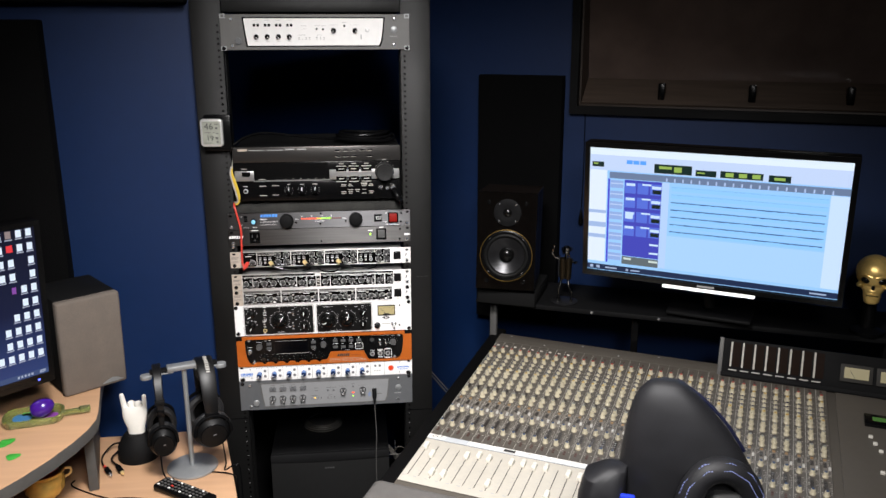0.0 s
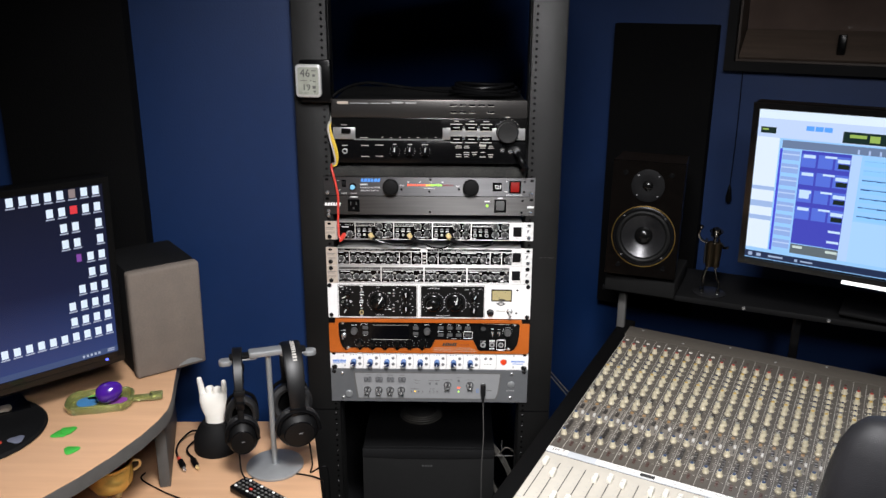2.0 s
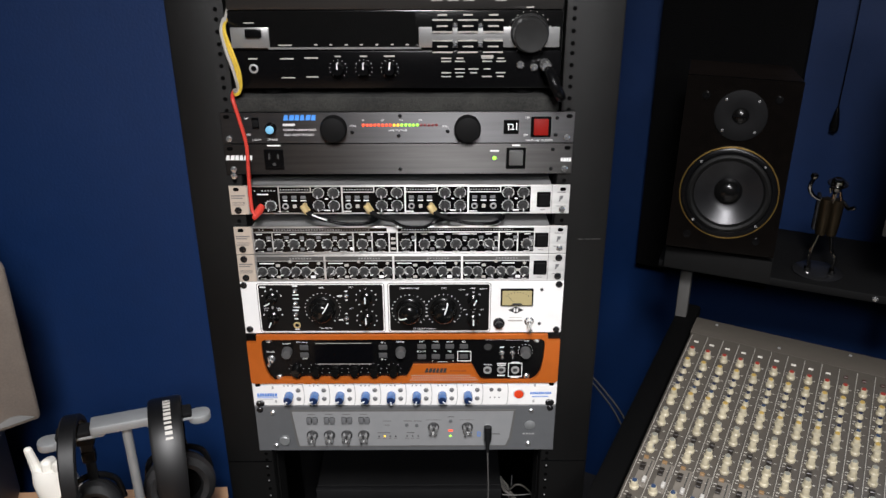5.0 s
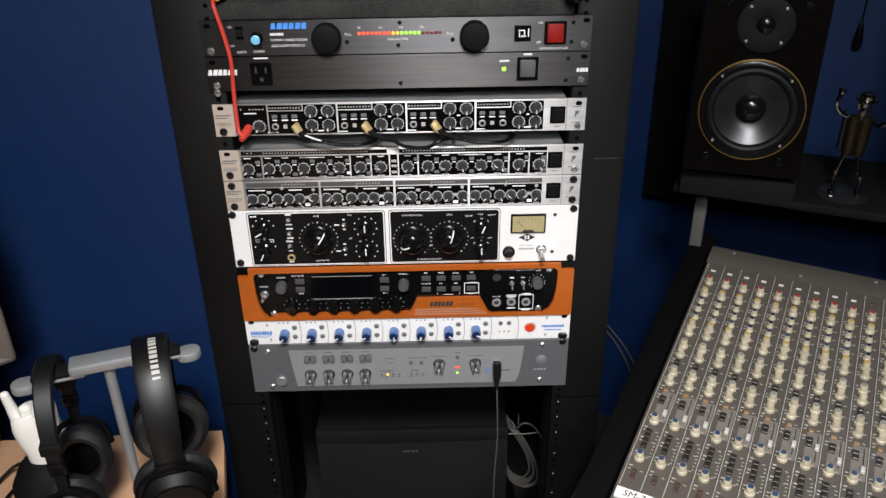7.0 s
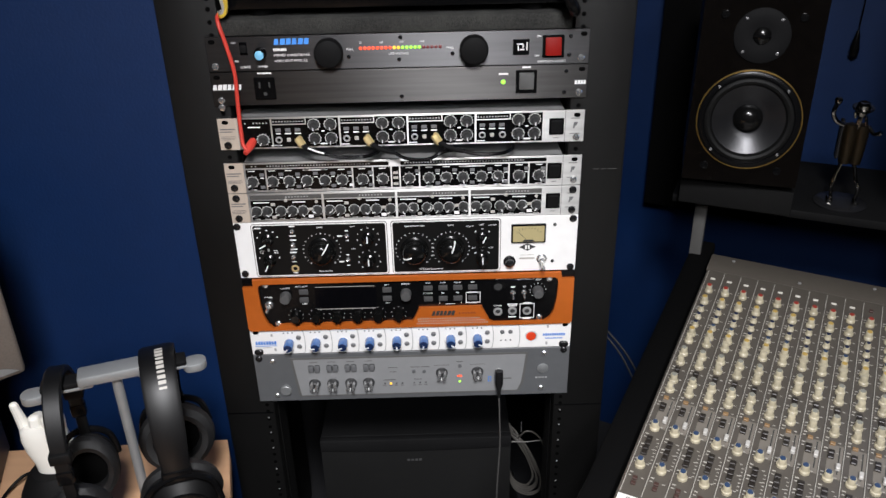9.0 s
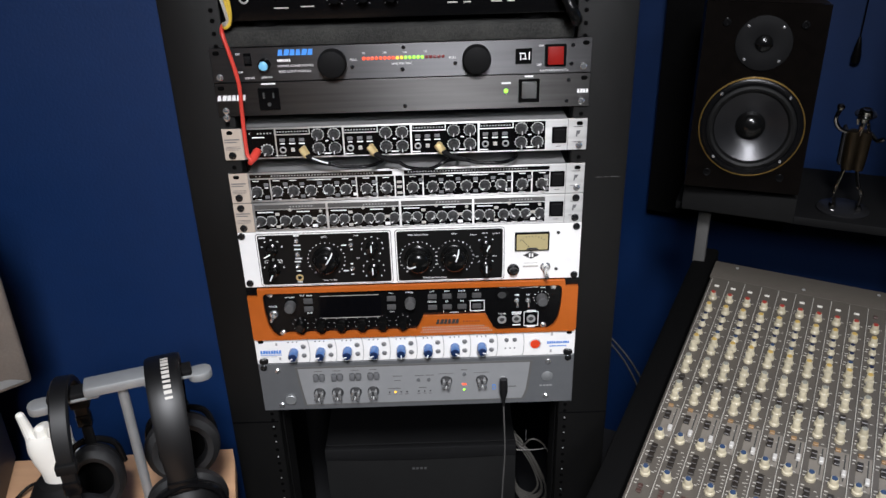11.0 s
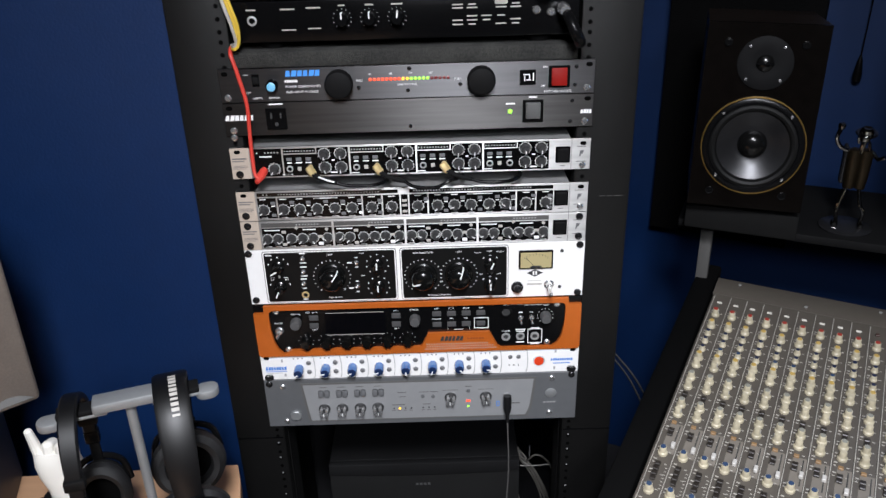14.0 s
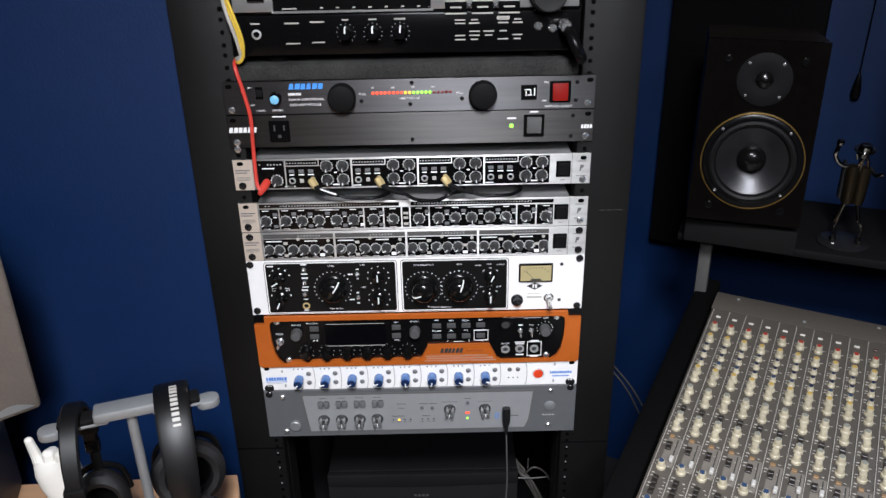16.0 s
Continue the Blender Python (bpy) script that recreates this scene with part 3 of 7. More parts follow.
top = tall_interface("audio_interface", "dark grey audio interface with white shield-shaped panel", 1.6955, DIGI_DARK, WHITE_PANEL, DARK_KNOB, BLACK, False, 0.26)
top.matrix_world = pose(0.010, -0.0046, 1.6960) @ Matrix.Diagonal((0.975, 1, 0.98, 1))
me = mesh_of("cage_nut", frame_of(-0.0065, -0.0055, 0.0065, 0.0055, 0.0025, -0.002), ALU)
for x, z in ((-0.2345, 0.0045), (0.2345, 0.0045), (-0.2345, 0.084), (0.2345, 0.084)):
    part("cage_nut", me, None, top, "bright clip at the panel corner", m=Matrix.Translation((x, 0, z)))
screws(top, [(-234.5, 4.5), (234.5, 4.5)], SCREW_MESH)

digi = tall_interface("audio_interface", "grey audio interface with light grey shield-shaped panel", 0.7100, DIGI_GREY, DIGI_LIGHT, DIGI_KNOB, GREY_KEY, True, 0.26)
screws(digi, [(-233, 82), (232, 84)], SCREW_MESH)
plug = thing("headphone_plug", "black jack plug with thin hanging cable", "plug", pose(0.1328, -0.0062, 0.7590))
part("plug_tip", lathe([(0.0042, 0), (0.0042, 0.004), (0, 0.004)], 14, m=knob_at(0, 0)), ZINC, plug, "bright plug collar")
bm = lathe([(0.0062, 0), (0.0066, 0.006), (0.0064, 0.022), (0.0030, 0.034), (0.0022, 0.046), (0, 0.046)], 16, m=pose(0, -0.0085, 0.005, 172))
part("plug_body", bm, SCREW, plug, "dark metal plug body")
part("cable", tube([(0, -0.014, -0.038), (0.001, -0.016, -0.07), (0.003, -0.012, -0.14), (0.0, -0.006, -0.24), (0.002, 0.02, -0.40), (0.0, 0.05, -0.60)], 0.0012, 8), EDGE_GREY, plug)

# --- eight-channel preamp, white
dm = rack_unit("microphone_preamp", "white eight-channel microphone preamp with blue knobs", "preamp", 0.7990, 0.0445, WHITE_PANEL, 0.20, ZINC)
bm = bmesh.new()
lathe([(0.0072, 0), (0.0076, 0.002), (0.0072, 0.014), (0.0064, 0.0165)], 24, bm, caps=False)
# front face in deeper blue than the side: its shade put into colour
lathe([(0.0064, 0.0165), (0.0056, 0.0176), (0, 0.0178)], 24, bm, 2)
box((0, 0.0036, 0.0180), (0.0018, 0.0060, 0.0008), bm=bm, mi=1)
box((0, 0.0072, 0.0125), (0.0018, 0.0014, 0.0095), bm=bm, mi=1)
DM_KNOB = mesh_of("knob", bm, [BLUE_KNOB, WHITE_INK, material("shaded blue knob face", (0.010, 0.022, 0.070), 0.25)])
dmx = [-184 + 40.6 * k for k in range(8)]
knobs(dm, [(x, 20) for x in dmx], DM_KNOB, [-130, -100, -115, -110, 175, -165, 130, 110])
discs(dm, [(x + 14.8, z) for x in dmx for z in (29.5, 13.5)], 3.4, 2.4, GREY_BTN, "button")
discs(dm, [(x + 14.8, z) for x in dmx for z in (29.5, 13.5)], 4.1, 0.6, GREY_INK, "button_collar")
discs(dm, [(x + d, 38) for x in dmx for d in (-7, -0.5, 6)], 1.1, 0.6, EDGE_GREY, "led")
for x in dmx + [dmx[-1] + 40]:
    pts = [((x + 24 + 3.5 * math.cos(a) - 3.5) * MM, -0.0003, (22 + 21 * math.sin(a)) * MM) for a in [radians(-85 + 17 * k) for k in range(11)]]
    part("channel_divider", tube(pts, 0.0006, 5), GREY_INK, dm)
discs(dm, [(137.5, 30), (150, 30)], 3.4, 2.0, GREY_BTN, "button")
discs(dm, [(136, 15), (143, 15), (150, 15)], 1.2, 0.6, EDGE_GREY, "led")
discs(dm, [(181, 21.5)], 9.4, 1.2, SILVER, "button_bezel")
discs(dm, [(181, 21.5)], 8.0, 4.0, ROUND_RED, "power_button", True, "lit red power button")
mark(dm, -235, 18.0, -203, 24.0, 8, BLUE_LOGO, slant=0.1)
plate(dm, "mark_line", [(-235, 15.2, -203, 16.2)], BLUE_LOGO)
mark(dm, 199, 21.0, 233, 25.0, 10, BLUE_LOGO, slant=0.1)
mark(dm, 203, 15.5, 229, 17.5, 9, BLUE_LOGO, slant=0)
ink(dm, [(-222, 13, 24, 0.7), (-209, 35, 3, 5), (-206, 9, 3, 5), (206, 38, 3, 5), (205, 8, 3, 5)], GREY_INK, -0.0005)
slot(dm, [(-232, 40), (232, 40)])
screws(dm, [(-233, 5), (-229.5, 5.5), (233, 5.5), (229, 6)], SCREW_MESH)

# --- guitar processor, orange
el = rack_unit("guitar_processor", "orange guitar effects processor with black control panel", "effects unit", 0.8435, 0.0884, BLACK, 0.22, BLACK_MATT)
# orange surround: a shaped frame proud of the black panel
bm = bmesh.new()


def slab(outline, t, mi=0, y=0.0):
    prism([(x * MM, z * MM) for x, z in outline], -t * MM, bm=bm, mi=mi, m=Matrix.Translation((0, y, 0)))


slab([(-240.5, 76), (-240.5, 4), (-237, 1), (-196, 1), (-203, 5), (-210, 13), (-215, 26), (-218, 46), (-218.5, 72), (-217, 78), (-213, 80.5), (-213, 88), (-225, 88), (-225, 76)], 5)
slab([(-213, 80.5), (212, 80.5), (212, 88), (-213, 88)], 5)
slab([(212, 80.5), (216.5, 77), (217.5, 70), (216.5, 46), (213, 24), (207, 12), (198, 5), (190, 1), (237, 1), (240.5, 5), (240.5, 78), (222, 78), (221, 88), (212, 88)], 5)
slab([(-196, 1), (190, 1), (198, 5.5), (124, 5.5), (118, 9), (106, 34), (14, 34), (6, 16), (-2, 6), (-203, 5.5)], 5)
for k in range(7):  # rounded cusps of the lip between the encoders
    x = -183.7 + 30.4 * k
    w = 12.4 if 0 < k < 6 else 14.0
    slab([(x - w, 5.0), (x + w, 5.0), (x + 0.88 * w, 8.4), (x + 0.60 * w, 10.6), (x + 0.25 * w, 11.4), (x - 0.25 * w, 11.4), (x - 0.60 * w, 10.6), (x - 0.88 * w, 8.4)], 5.3)
part("orange_surround", bm, ORANGE, el, "orange metal surround with raised tab")
bm = bmesh.new()
for r in range(3):
    for k in range(30 - 2 * r):
        lathe([(0.0011, 0), (0.0011, 0.0003), (0, 0.0003)], 6, bm, 0, knob_at((10 + 1.0 * r + 3.6 * k + 1.8 * (r % 2)) * MM, (7 + 4.2 * r) * MM, -0.0051))
part("vent_dots", bm, CREAM_PANEL, el, "rows of pale perforations")
mark(el, 32, 20.5, 66, 28.5, 6, DARK_INK, y=-0.005, slant=0.3)
mark(el, 72, 22.5, 98, 25.5, 6, material("burnt orange ink", (0.30, 0.07, 0.012), 0.5), y=-0.005, slant=0)
plate(el, "display_window", [(-138, 34, -48, 72)], EL_LCD, 0.8, label="dark unlit display")
ink(el, [(-93, 71.7, 86, 0.8), (-93, 34.3, 86, 0.9)], GREY_CABLE, -0.001)
EL_KNOB = knob_mesh(0.0080, 0.014, GREY_CAP, None, 14)
EL_ENC = knob_mesh(0.0078, 0.013, KNOB_BLACK, None, 12)
knobs(el, [(-180, 58), (-4.6, 58)], EL_KNOB, [20, 0])
knobs(el, [(-168.5 + 30.4 * k, 24) for k in range(6)], EL_ENC, [0, 9, 4])
knobs(el, [(188.5, 57)], EL_KNOB, [10])
ring_part(el, [(188.5, 57)], 11.5, 11, 1.0, 1.0)
ring_part(el, [(-168.5 + 30.4 * k, 24) for k in range(6)], 11.0, 7, 0.7, 1.6, a=120, mat=GREY_INK)
buttons(el, [(-153.7, 64.5), (-154, 51), (-32.1, 64.5), (-32.3, 50)], 13, 8.5, 2, EL_BTN)
buttons(el, [(27.9 + 21.7 * k, z) for k in range(4) for z in (65.5, 47.3)], 13, 8, 2, EL_BTN)
toggle(el, -206, 44, 1.25, 0)
toggle(el, 152, 54, 0.8, 20)
toggle(el, 168.3, 54, 0.8, 20)
socket(el, [(130.2, 64.5)], 0.0105, "input_socket", BLACK)
socket(el, [(130.4, 22), (152, 22.5), (173.6, 22)], 0.0066)
part("frame_line", frame_of(0.083, 0.0385, 0.1045, 0.0565, 0.0009, -0.0006), WHITE_INK, el)
part("frame_line", frame_of(0.1628, 0.0095, 0.1845, 0.0345, 0.0009, -0.0006), WHITE_INK, el)
for body, x, z, s in (("VOLUME", -180, 71, 3.6), ("EDIT / BACK", -156, 73.5, 3.2), ("SAVE", -153.5, 44, 3.4), ("POWER", -206, 56.5, 3.4), ("SW 1", -32, 72.5, 3.2), ("SW 2", -32, 42, 3.2), ("SCROLL", -5, 73.5, 3.6), ("FX LOOP", 27.5, 56.3, 3.4), ("FX1", 49.5, 56.3, 3.4), ("FX2", 71.2, 56.3, 3.4), ("TEMPO", 93.7, 56.5, 3.4), ("TUNER", 93.7, 38.5, 3.4), ("DIST", 28, 74, 3.4), ("MOD", 49.6, 73.8, 3.4), ("DELAY", 71.3, 73.6, 3.4), ("REV", 93, 73.4, 3.4), ("INPUT", 131, 77, 3.4), ("GAIN", 189, 75, 3.4), ("MIC", 160, 75.5, 3.2), ("PAD", 168, 63.5, 3.0), ("PHONES", 130.4, 32, 3.2)):
    words(el, body, x, z, s)
ink(el, [(152, 34, 15, 1.6), (152, 31, 13, 1.6), (173.6, 36, 13, 1.6), (152, 12, 12, 2), (173.6, 8.5, 12, 2), (152, 63.5, 6, 2), (146, 77, 20, 0.5), (173, 76, 20, 0.5), (60, 37.5, 14, 0.7), (44, 39, 0.7, 3), (76, 39, 0.7, 3)], y=-0.0005)
screws(el, [(-208, 77), (-196, 11), (205, 76), (192, 11)], BRIGHT_SCREW)

# --- channel strip, white with two black panels
la = rack_unit("channel_strip", "white valve channel strip with two black panels", "preamp", 0.9325, 0.0884, WHITE_PANEL, 0.25, ZINC)
plate(la, "panel_border", [(-217.5, 2.0, -27, 86), (-22, 2.0, 133, 86)], DARK_INK, 0.3, r=4)
plate(la, "panel_keyline", [(-216.6, 2.9, -27.9, 85.1), (-21.1, 2.9, 132.1, 85.1)], WHITE_PANEL, 0.5, r=3.5)
plate(la, "control_panel", [(-215, 4.5, -29.5, 83.5), (-19.5, 4.5, 130.5, 83.5)], material("satin black panel", (0.0045, 0.0045, 0.0045), 0.45, spec=0.22), 0.8, label="black control panels", r=3)
y = -0.0011


def big_knob(r=0.0185, h=0.022):
    bm = bmesh.new()
    lathe([(r * 1.10, 0), (r * 1.10, 0.002), (r * 0.90, 0.0045)], 36, bm)
    lathe([(r * 0.93, 0.0040), (r * 0.93, h * 0.46), (r * 0.89, h * 0.64), (r * 0.80, h * 0.80), (r * 0.64, h * 0.91), (r * 0.42, h * 0.975), (r * 0.2, h), (0, h * 1.005)], 40, bm)
    tube([(0, r * 0.22, h * 1.0), (0, r * 0.42, h * 0.98), (0, r * 0.64, h * 0.915), (0, r * 0.80, h * 0.805), (0, r * 0.89, h * 0.645), (0, r * 0.935, h * 0.46)], 0.0010, 6, bm, 1)
    return mesh_of("large_knob", bm, [KNOB_BLACK, WHITE_INK])


BIG = big_knob()
bm = bmesh.new()
lathe([(0.0092, 0), (0.0092, 0.003), (0.0066, 0.005), (0.0058, 0.016), (0, 0.0165)], 20, bm)
box((0, 0.001, 0.0135), (0.0052, 0.0185, 0.0075), 0.0012, 1, bm)
box((0, 0.005, 0.0178), (0.0016, 0.0100, 0.0010), bm=bm, mi=1)
CHICKEN = mesh_of("pointer_knob", bm, [KNOB_BLACK, WHITE_INK])
knobs(la, [(-120.6, 43)], BIG, [35], -0.0008, "large_knob")
knobs(la, [(10.4, 40), (61.8, 40.5)], BIG, [-115, 20], -0.0008, "large_knob")
knobs(la, [(-195.8, 62), (-196.1, 29.5), (-54.5, 61), (-54.4, 25.5), (106.7, 57), (106.5, 23)], CHICKEN, [-120, -155, 0, 0, 25, 0], -0.0008, "pointer_knob")
ring_part(la, [(-120.6, 43), (10.4, 40), (61.8, 40.5)], 26.5, 11, 1.8, 1.8, y, a=140)
ring_part(la, [(-120.6, 43), (10.4, 40), (61.8, 40.5)], 26.5, 21, 1.1, 1.1, y, a=140)
ring_part(la, [(-54.5, 61), (-54.4, 25.5)], 15.5, 9, 2.0, 1.3, y, a=135)
ring_part(la, [(-195.8, 62)], 14.5, 5, 2.4, 1.5, y, a=75)
ring_part(la, [(-196.1, 29.5)], 14.5, 5, 2.4, 1.5, y, a=75)
ring_part(la, [(106.7, 57), (106.5, 23)], 13.5, 3, 3.0, 1.0, y, a=45)
for x, z in ((-160.2, 74), (-160.8, 53), (-162.0, 34), (-84.3, 65), (-85, 27)):
    toggle(la, x, z, 0.7, -20)
socket(la, [(-161.4, 15)], 0.0055, ring=BRASS)
ink(la, [(-160, 82, 8, 2), (-160, 67, 9, 1.8), (-160, 60.5, 9, 1.8), (-160, 46, 9, 1.8), (-161.5, 41, 9, 1.8), (-161.5, 26, 6, 1.6), (-161.5, 8, 7, 1.6), (-208, 80, 9, 1.8), (-94, 65, 7, 1.8), (-94, 24, 7, 1.8), (-84, 73, 4, 1.6), (-84, 58, 4, 1.6), (-85, 35, 4, 1.6), (-85, 18, 4, 1.6), (-208, 42, 0.7, 5), (-184, 42, 0.7, 5), (-205, 44.5, 6, 0.7), (-187, 44.5, 6, 0.7), (-196, 46, 3, 3)], y=y)
for body, x, z, s in (("LEVEL", -121, 79, 3.4), ("PEAK REDUCTION", 11, 77.5, 3.4), ("GAIN", 62, 77.5, 3.4), ("PREAMP", 89, 75, 2.8), ("COMP", 105, 77, 2.8), ("OUTPUT", 121, 76, 2.8), ("BYP", 94, 40.5, 2.8), ("COMP", 106.5, 41.5, 2.8), ("LIMIT", 119, 40.5, 2.8), ("HIGH", -76, 79.5, 2.8), ("LOW", -76, 44, 2.8), ("Tube Mic Pre", -118, 9.5, 3.6), ("T4 Optical Compressor", 33, 8.5, 3.6)):
    words(la, body, x, z, s, y=-0.0012)
vu = part("level_meter", box((0.1719, -0.002, 0.0622), (0.0490, 0.004, 0.0290), 0.0012), BLACK, la, "lit yellow needle meter")
part("dial", box((0.1719, -0.0043, 0.0622), (0.0440, 0.0006, 0.0240)), DIAL, vu)
bm = bmesh.new()
for k in range(9):
    a = radians(-40 + 10 * k)
    box((0.1719 + 0.026 * math.sin(a), -0.0048, 0.0460 + 0.026 * math.cos(a)), (0.0005, 0.0003, 0.0026), bm=bm)
box((0, 0, 0.011), (0.0005, 0.0003, 0.022), bm=bm, m=Matrix.Translation((0.1719, -0.0049, 0.0500)) @ Matrix.Rotation(radians(-42), 4, "Y"))
part("needle", bm, DARK_INK, vu)
part("dial_foot", prism([(0.163, 0.0505), (0.181, 0.0505), (0.178, 0.0535), (0.166, 0.0535)], -0.0003, m=Matrix.Translation((0, -0.0046, 0))), DARK_INK, vu)
part("logo_mark", prism([(0.1595, 0.0395), (0.1712, 0.0335), (0.1830, 0.0395), (0.1712, 0.0455)], -0.0004), DARK_INK, la, "black lozenge mark")
plate(la, "logo_core", [(168, 36.5, 170.3, 42.5), (172, 36.5, 174.3, 42.5)], WHITE_PANEL, 0.6)
ink(la, [(171, 27, 20, 0.8), (171, 21.5, 22, 2.6)], GREY_CABLE, -0.0004)
part("push_button", lathe([(0.0088, 0), (0.0088, 0.003), (0.0066, 0.004), (0.0060, 0.009), (0.0040, 0.011), (0, 0.0115)], 20, m=knob_at(0.1459, 0.0175)), SCREW, la, "dark chrome push button")
toggle(la, 191.9, 21, 1.5, 15)
discs(la, [(208.9, 74), (207.7, 16)], 2.6, 0.8, DARK_INK, "panel_screw")
screws(la, [(-236, 83), (-234, 8), (234, 83), (234, 6)], SCREW_MESH)

# --- three one-unit dynamics processors, silver
SOFT_KNOB = material("dark grey soft knob", (0.030, 0.030, 0.031), 0.45)
RING_INK = material("pale grey panel ink", (0.50, 0.50, 0.49), 0.55, vary=0.02)
B_KNOB = knob_mesh(0.0056, 0.011, SOFT_KNOB, WHITE_INK, 12, skirt=0.0064)


def dynamics_unit(label, z0):
    u = rack_unit("dynamics_processor", label, "compressor", z0, 0.0445, SILVER, 0.22, ZINC)
    plate(u, "ear_plate", [(-241, 0.6, -215.5, 43.8)], CREAM_PANEL, 0.5, label="cream ear plate")
    ink(u, [(-229, 29, 20, 1.6), (-231, 25.5, 16, 1.4), (-229, 19, 18, 0.6), (-229, 17, 20, 0.6), (-230, 15, 17, 0.6)], GREY_BTN, -0.0007)
    plate(u, "ear_seam", [(215.4, 0.6, 216.0, 43.8)], DIGI_DARK, 0.3)
    prism([(0.2262, 0.019), (0.2282, 0.019), (0.2287, 0.0225), (0.2307, 0.0225), (0.2325, 0.0275), (0.2272, 0.0275)], -0.0004, bm=(bm := bmesh.new()))
    part("logo_mark", bm, GREY_BTN, u)
    ink(u, [(229, 33, 12, 0.8), (229, 12, 14, 0.8)], EDGE_GREY, -0.0004)
    sw = part("power_switch", box((0.2042, -0.0012, 0.0225), (0.0195, 0.0024, 0.0225), 0.0006, 1), BLACK, u, "black rocker power switch")
    part("rocker", box((0, 0, 0), (0.0150, 0.004, 0.0180), 0.001, 1, m=pose(0.2042, -0.0022, 0.0225, 6)), BLACK_MATT, sw)
    ink(u, [(204, 6.5, 7, 0.8)], EDGE_GREY, -0.0004)
    return u


def led_dots(u, items):
    part("led_row", bars([(x * MM, z * MM, 1.8 * MM, 1.8 * MM) for x, z in items], -0.0008, 0.0005), GREY_INK, u, "row of tiny unlit leds")["kind"] = "stuff"


b1 = dynamics_unit("silver four-channel compressor with jack cables plugged in", 1.1285)
plate(b1, "black_field", [(-210, 3, -172.5, 42)] + [(-170.5 + 89.6 * k, 3, -83.2 + 89.6 * k, 42) for k in range(4)], BLACK, 0.4)
plate(b1, "led_window", [(-209, 34.5, -173.5, 40.5)] + [(-170 + 89.6 * k, 35, -127 + 89.6 * k, 41.5) for k in range(4)], KNOB_BLACK, 0.6)
for k in range(4):
    part("led_frame", frame_of((-171.5 + 89.6 * k) * MM, 0.0335, (-125.5 + 89.6 * k) * MM, 0.0430, 0.0013, -0.0008), SILVER, b1)
led_dots(b1, [(-168 + 89.6 * k + 3.8 * j, 38) for k in range(4) for j in range(11)])
led_dots(b1, [(-205, 36.5)] + [(-194 + 4.2 * j, 36.5) for j in range(5)])
ks = [(-115.5 + 89.7 * k + d, z) for k in range(4) for d in (0, 21.6) for z in (33.0, 13.8)]
knobs(b1, ks, B_KNOB, [180, 170, 175, 185, 178])
ring_part(b1, ks, 8.7, 11, 0.55, 1.1, mat=RING_INK, arc=7.7)
knobs(b1, [(-183.8, 13.5)], B_KNOB, [-150])
ring_part(b1, [(-183.8, 13.5)], 8.7, 11, 0.6, 1.6, mat=RING_INK, arc=7.5)
buttons(b1, [(-163 + 89.7 * k + 12.9 * j, 26.5) for k in range(4) for j in range(3)], 7.2, 4.6, 1.6, GREY_BTN)
buttons(b1, [(-150 + 89.7 * k, 13) for k in range(4)], 5.2, 5.2, 1.8, GREY_CABLE)
socket(b1, [(-163 + 89.7 * k, 13) for k in range(4)] + [(135 - 2, 13)], 0.0046)
ink(b1, [(-194, 31, 16, 1.6), (-204, 5, 5, 1), (-168 + 89.7 * 0, 5, 12, 1.4)] + [(-163 + 89.7 * k + 12.9 * j, 21.5, 6 if j < 1 else 8, 1.6) for k in range(4) for j in range(3)] + [(-165 + 89.7 * k, 5, 11, 1.5) for k in range(4)] + [(-104 + 89.7 * k, 6.5, 9, 2.0) for k in range(4)] + [(-104 + 89.7 * k, 24, 4, 1.6) for k in range(4)])
slot(b1, [(-231, 38.5), (231, 37.5)])
screws(b1, [(-231, 7)], SCREW_MESH)
screws(b1, [(231, 7)], BRIGHT_SCREW)

b2 = dynamics_unit("silver dual compressor crowded with black knobs", 1.0658)
plate(b2, "black_field", [(-213, 4, -187.5, 34), (-185.5, 4, -70.5, 34), (-68.5, 4, -43.0, 34), (-41, 4, -18, 34), (-16, 4, -6.5, 34), (-4.5, 4, 20, 34), (22, 4, 141.5, 34), (143.5, 4, 168.5, 34), (170.5, 4, 193, 34)], BLACK, 0.4)
plate(b2, "led_window", [(-213, 36.2, -20, 41.5), (-4, 36.2, 193, 41.5)], KNOB_BLACK, 0.5)
led_dots(b2, [(-204, 39), (-199, 39)] + [(-183 + 3.9 * j, 39) for j in range(36)] + [(2 + 3.9 * j, 39) for j in range(42)])
xs = [-205.3, -178, -155.6, -131.7, -107.4, -84.1, -56.2, -28.9, 7, 34, 57.5, 80.1, 105.3, 127.5, 156.2, 183.3]
knobs(b2, [(x, 16.5) for x in xs], B_KNOB, [-130, -120, -150, -135, -95, -100, -120, -60, -130, -140, -90, 170, -120, -60, -140, 150])
ring_part(b2, [(x, 16.5) for x in xs], 8.7, 9, 0.6, 1.6, mat=RING_INK, arc=7.5)
bx = [-192, -166, -143.5, -119.5, -96, -73, -45, 18.5, 45.7, 68.8, 92.7, 116.5, 138.5, 166.5, 189]
buttons(b2, [(x, z) for x in bx[::2] for z in (26.5, 8.5)] + [(x, 27) for x in bx[1::2]], 6.4, 4.4, 1.6, GREY_BTN)
buttons(b2, [(-11.2, 25), (-11.2, 18), (-11.2, 9)], 7, 3.6, 1.4, GREY_CABLE)
ink(b2, [(x, 32, 9, 1.1) for x in xs] + [(x, 4.8, 9, 1.2) for x in xs] + [(-120, 32, 30, 1.4), (90, 32, 30, 1.4), (137, 9, 7, 4), (-72, 9, 5, 4)] + [(x, 22, 5, 1.2) for x in bx], y=-0.0005)
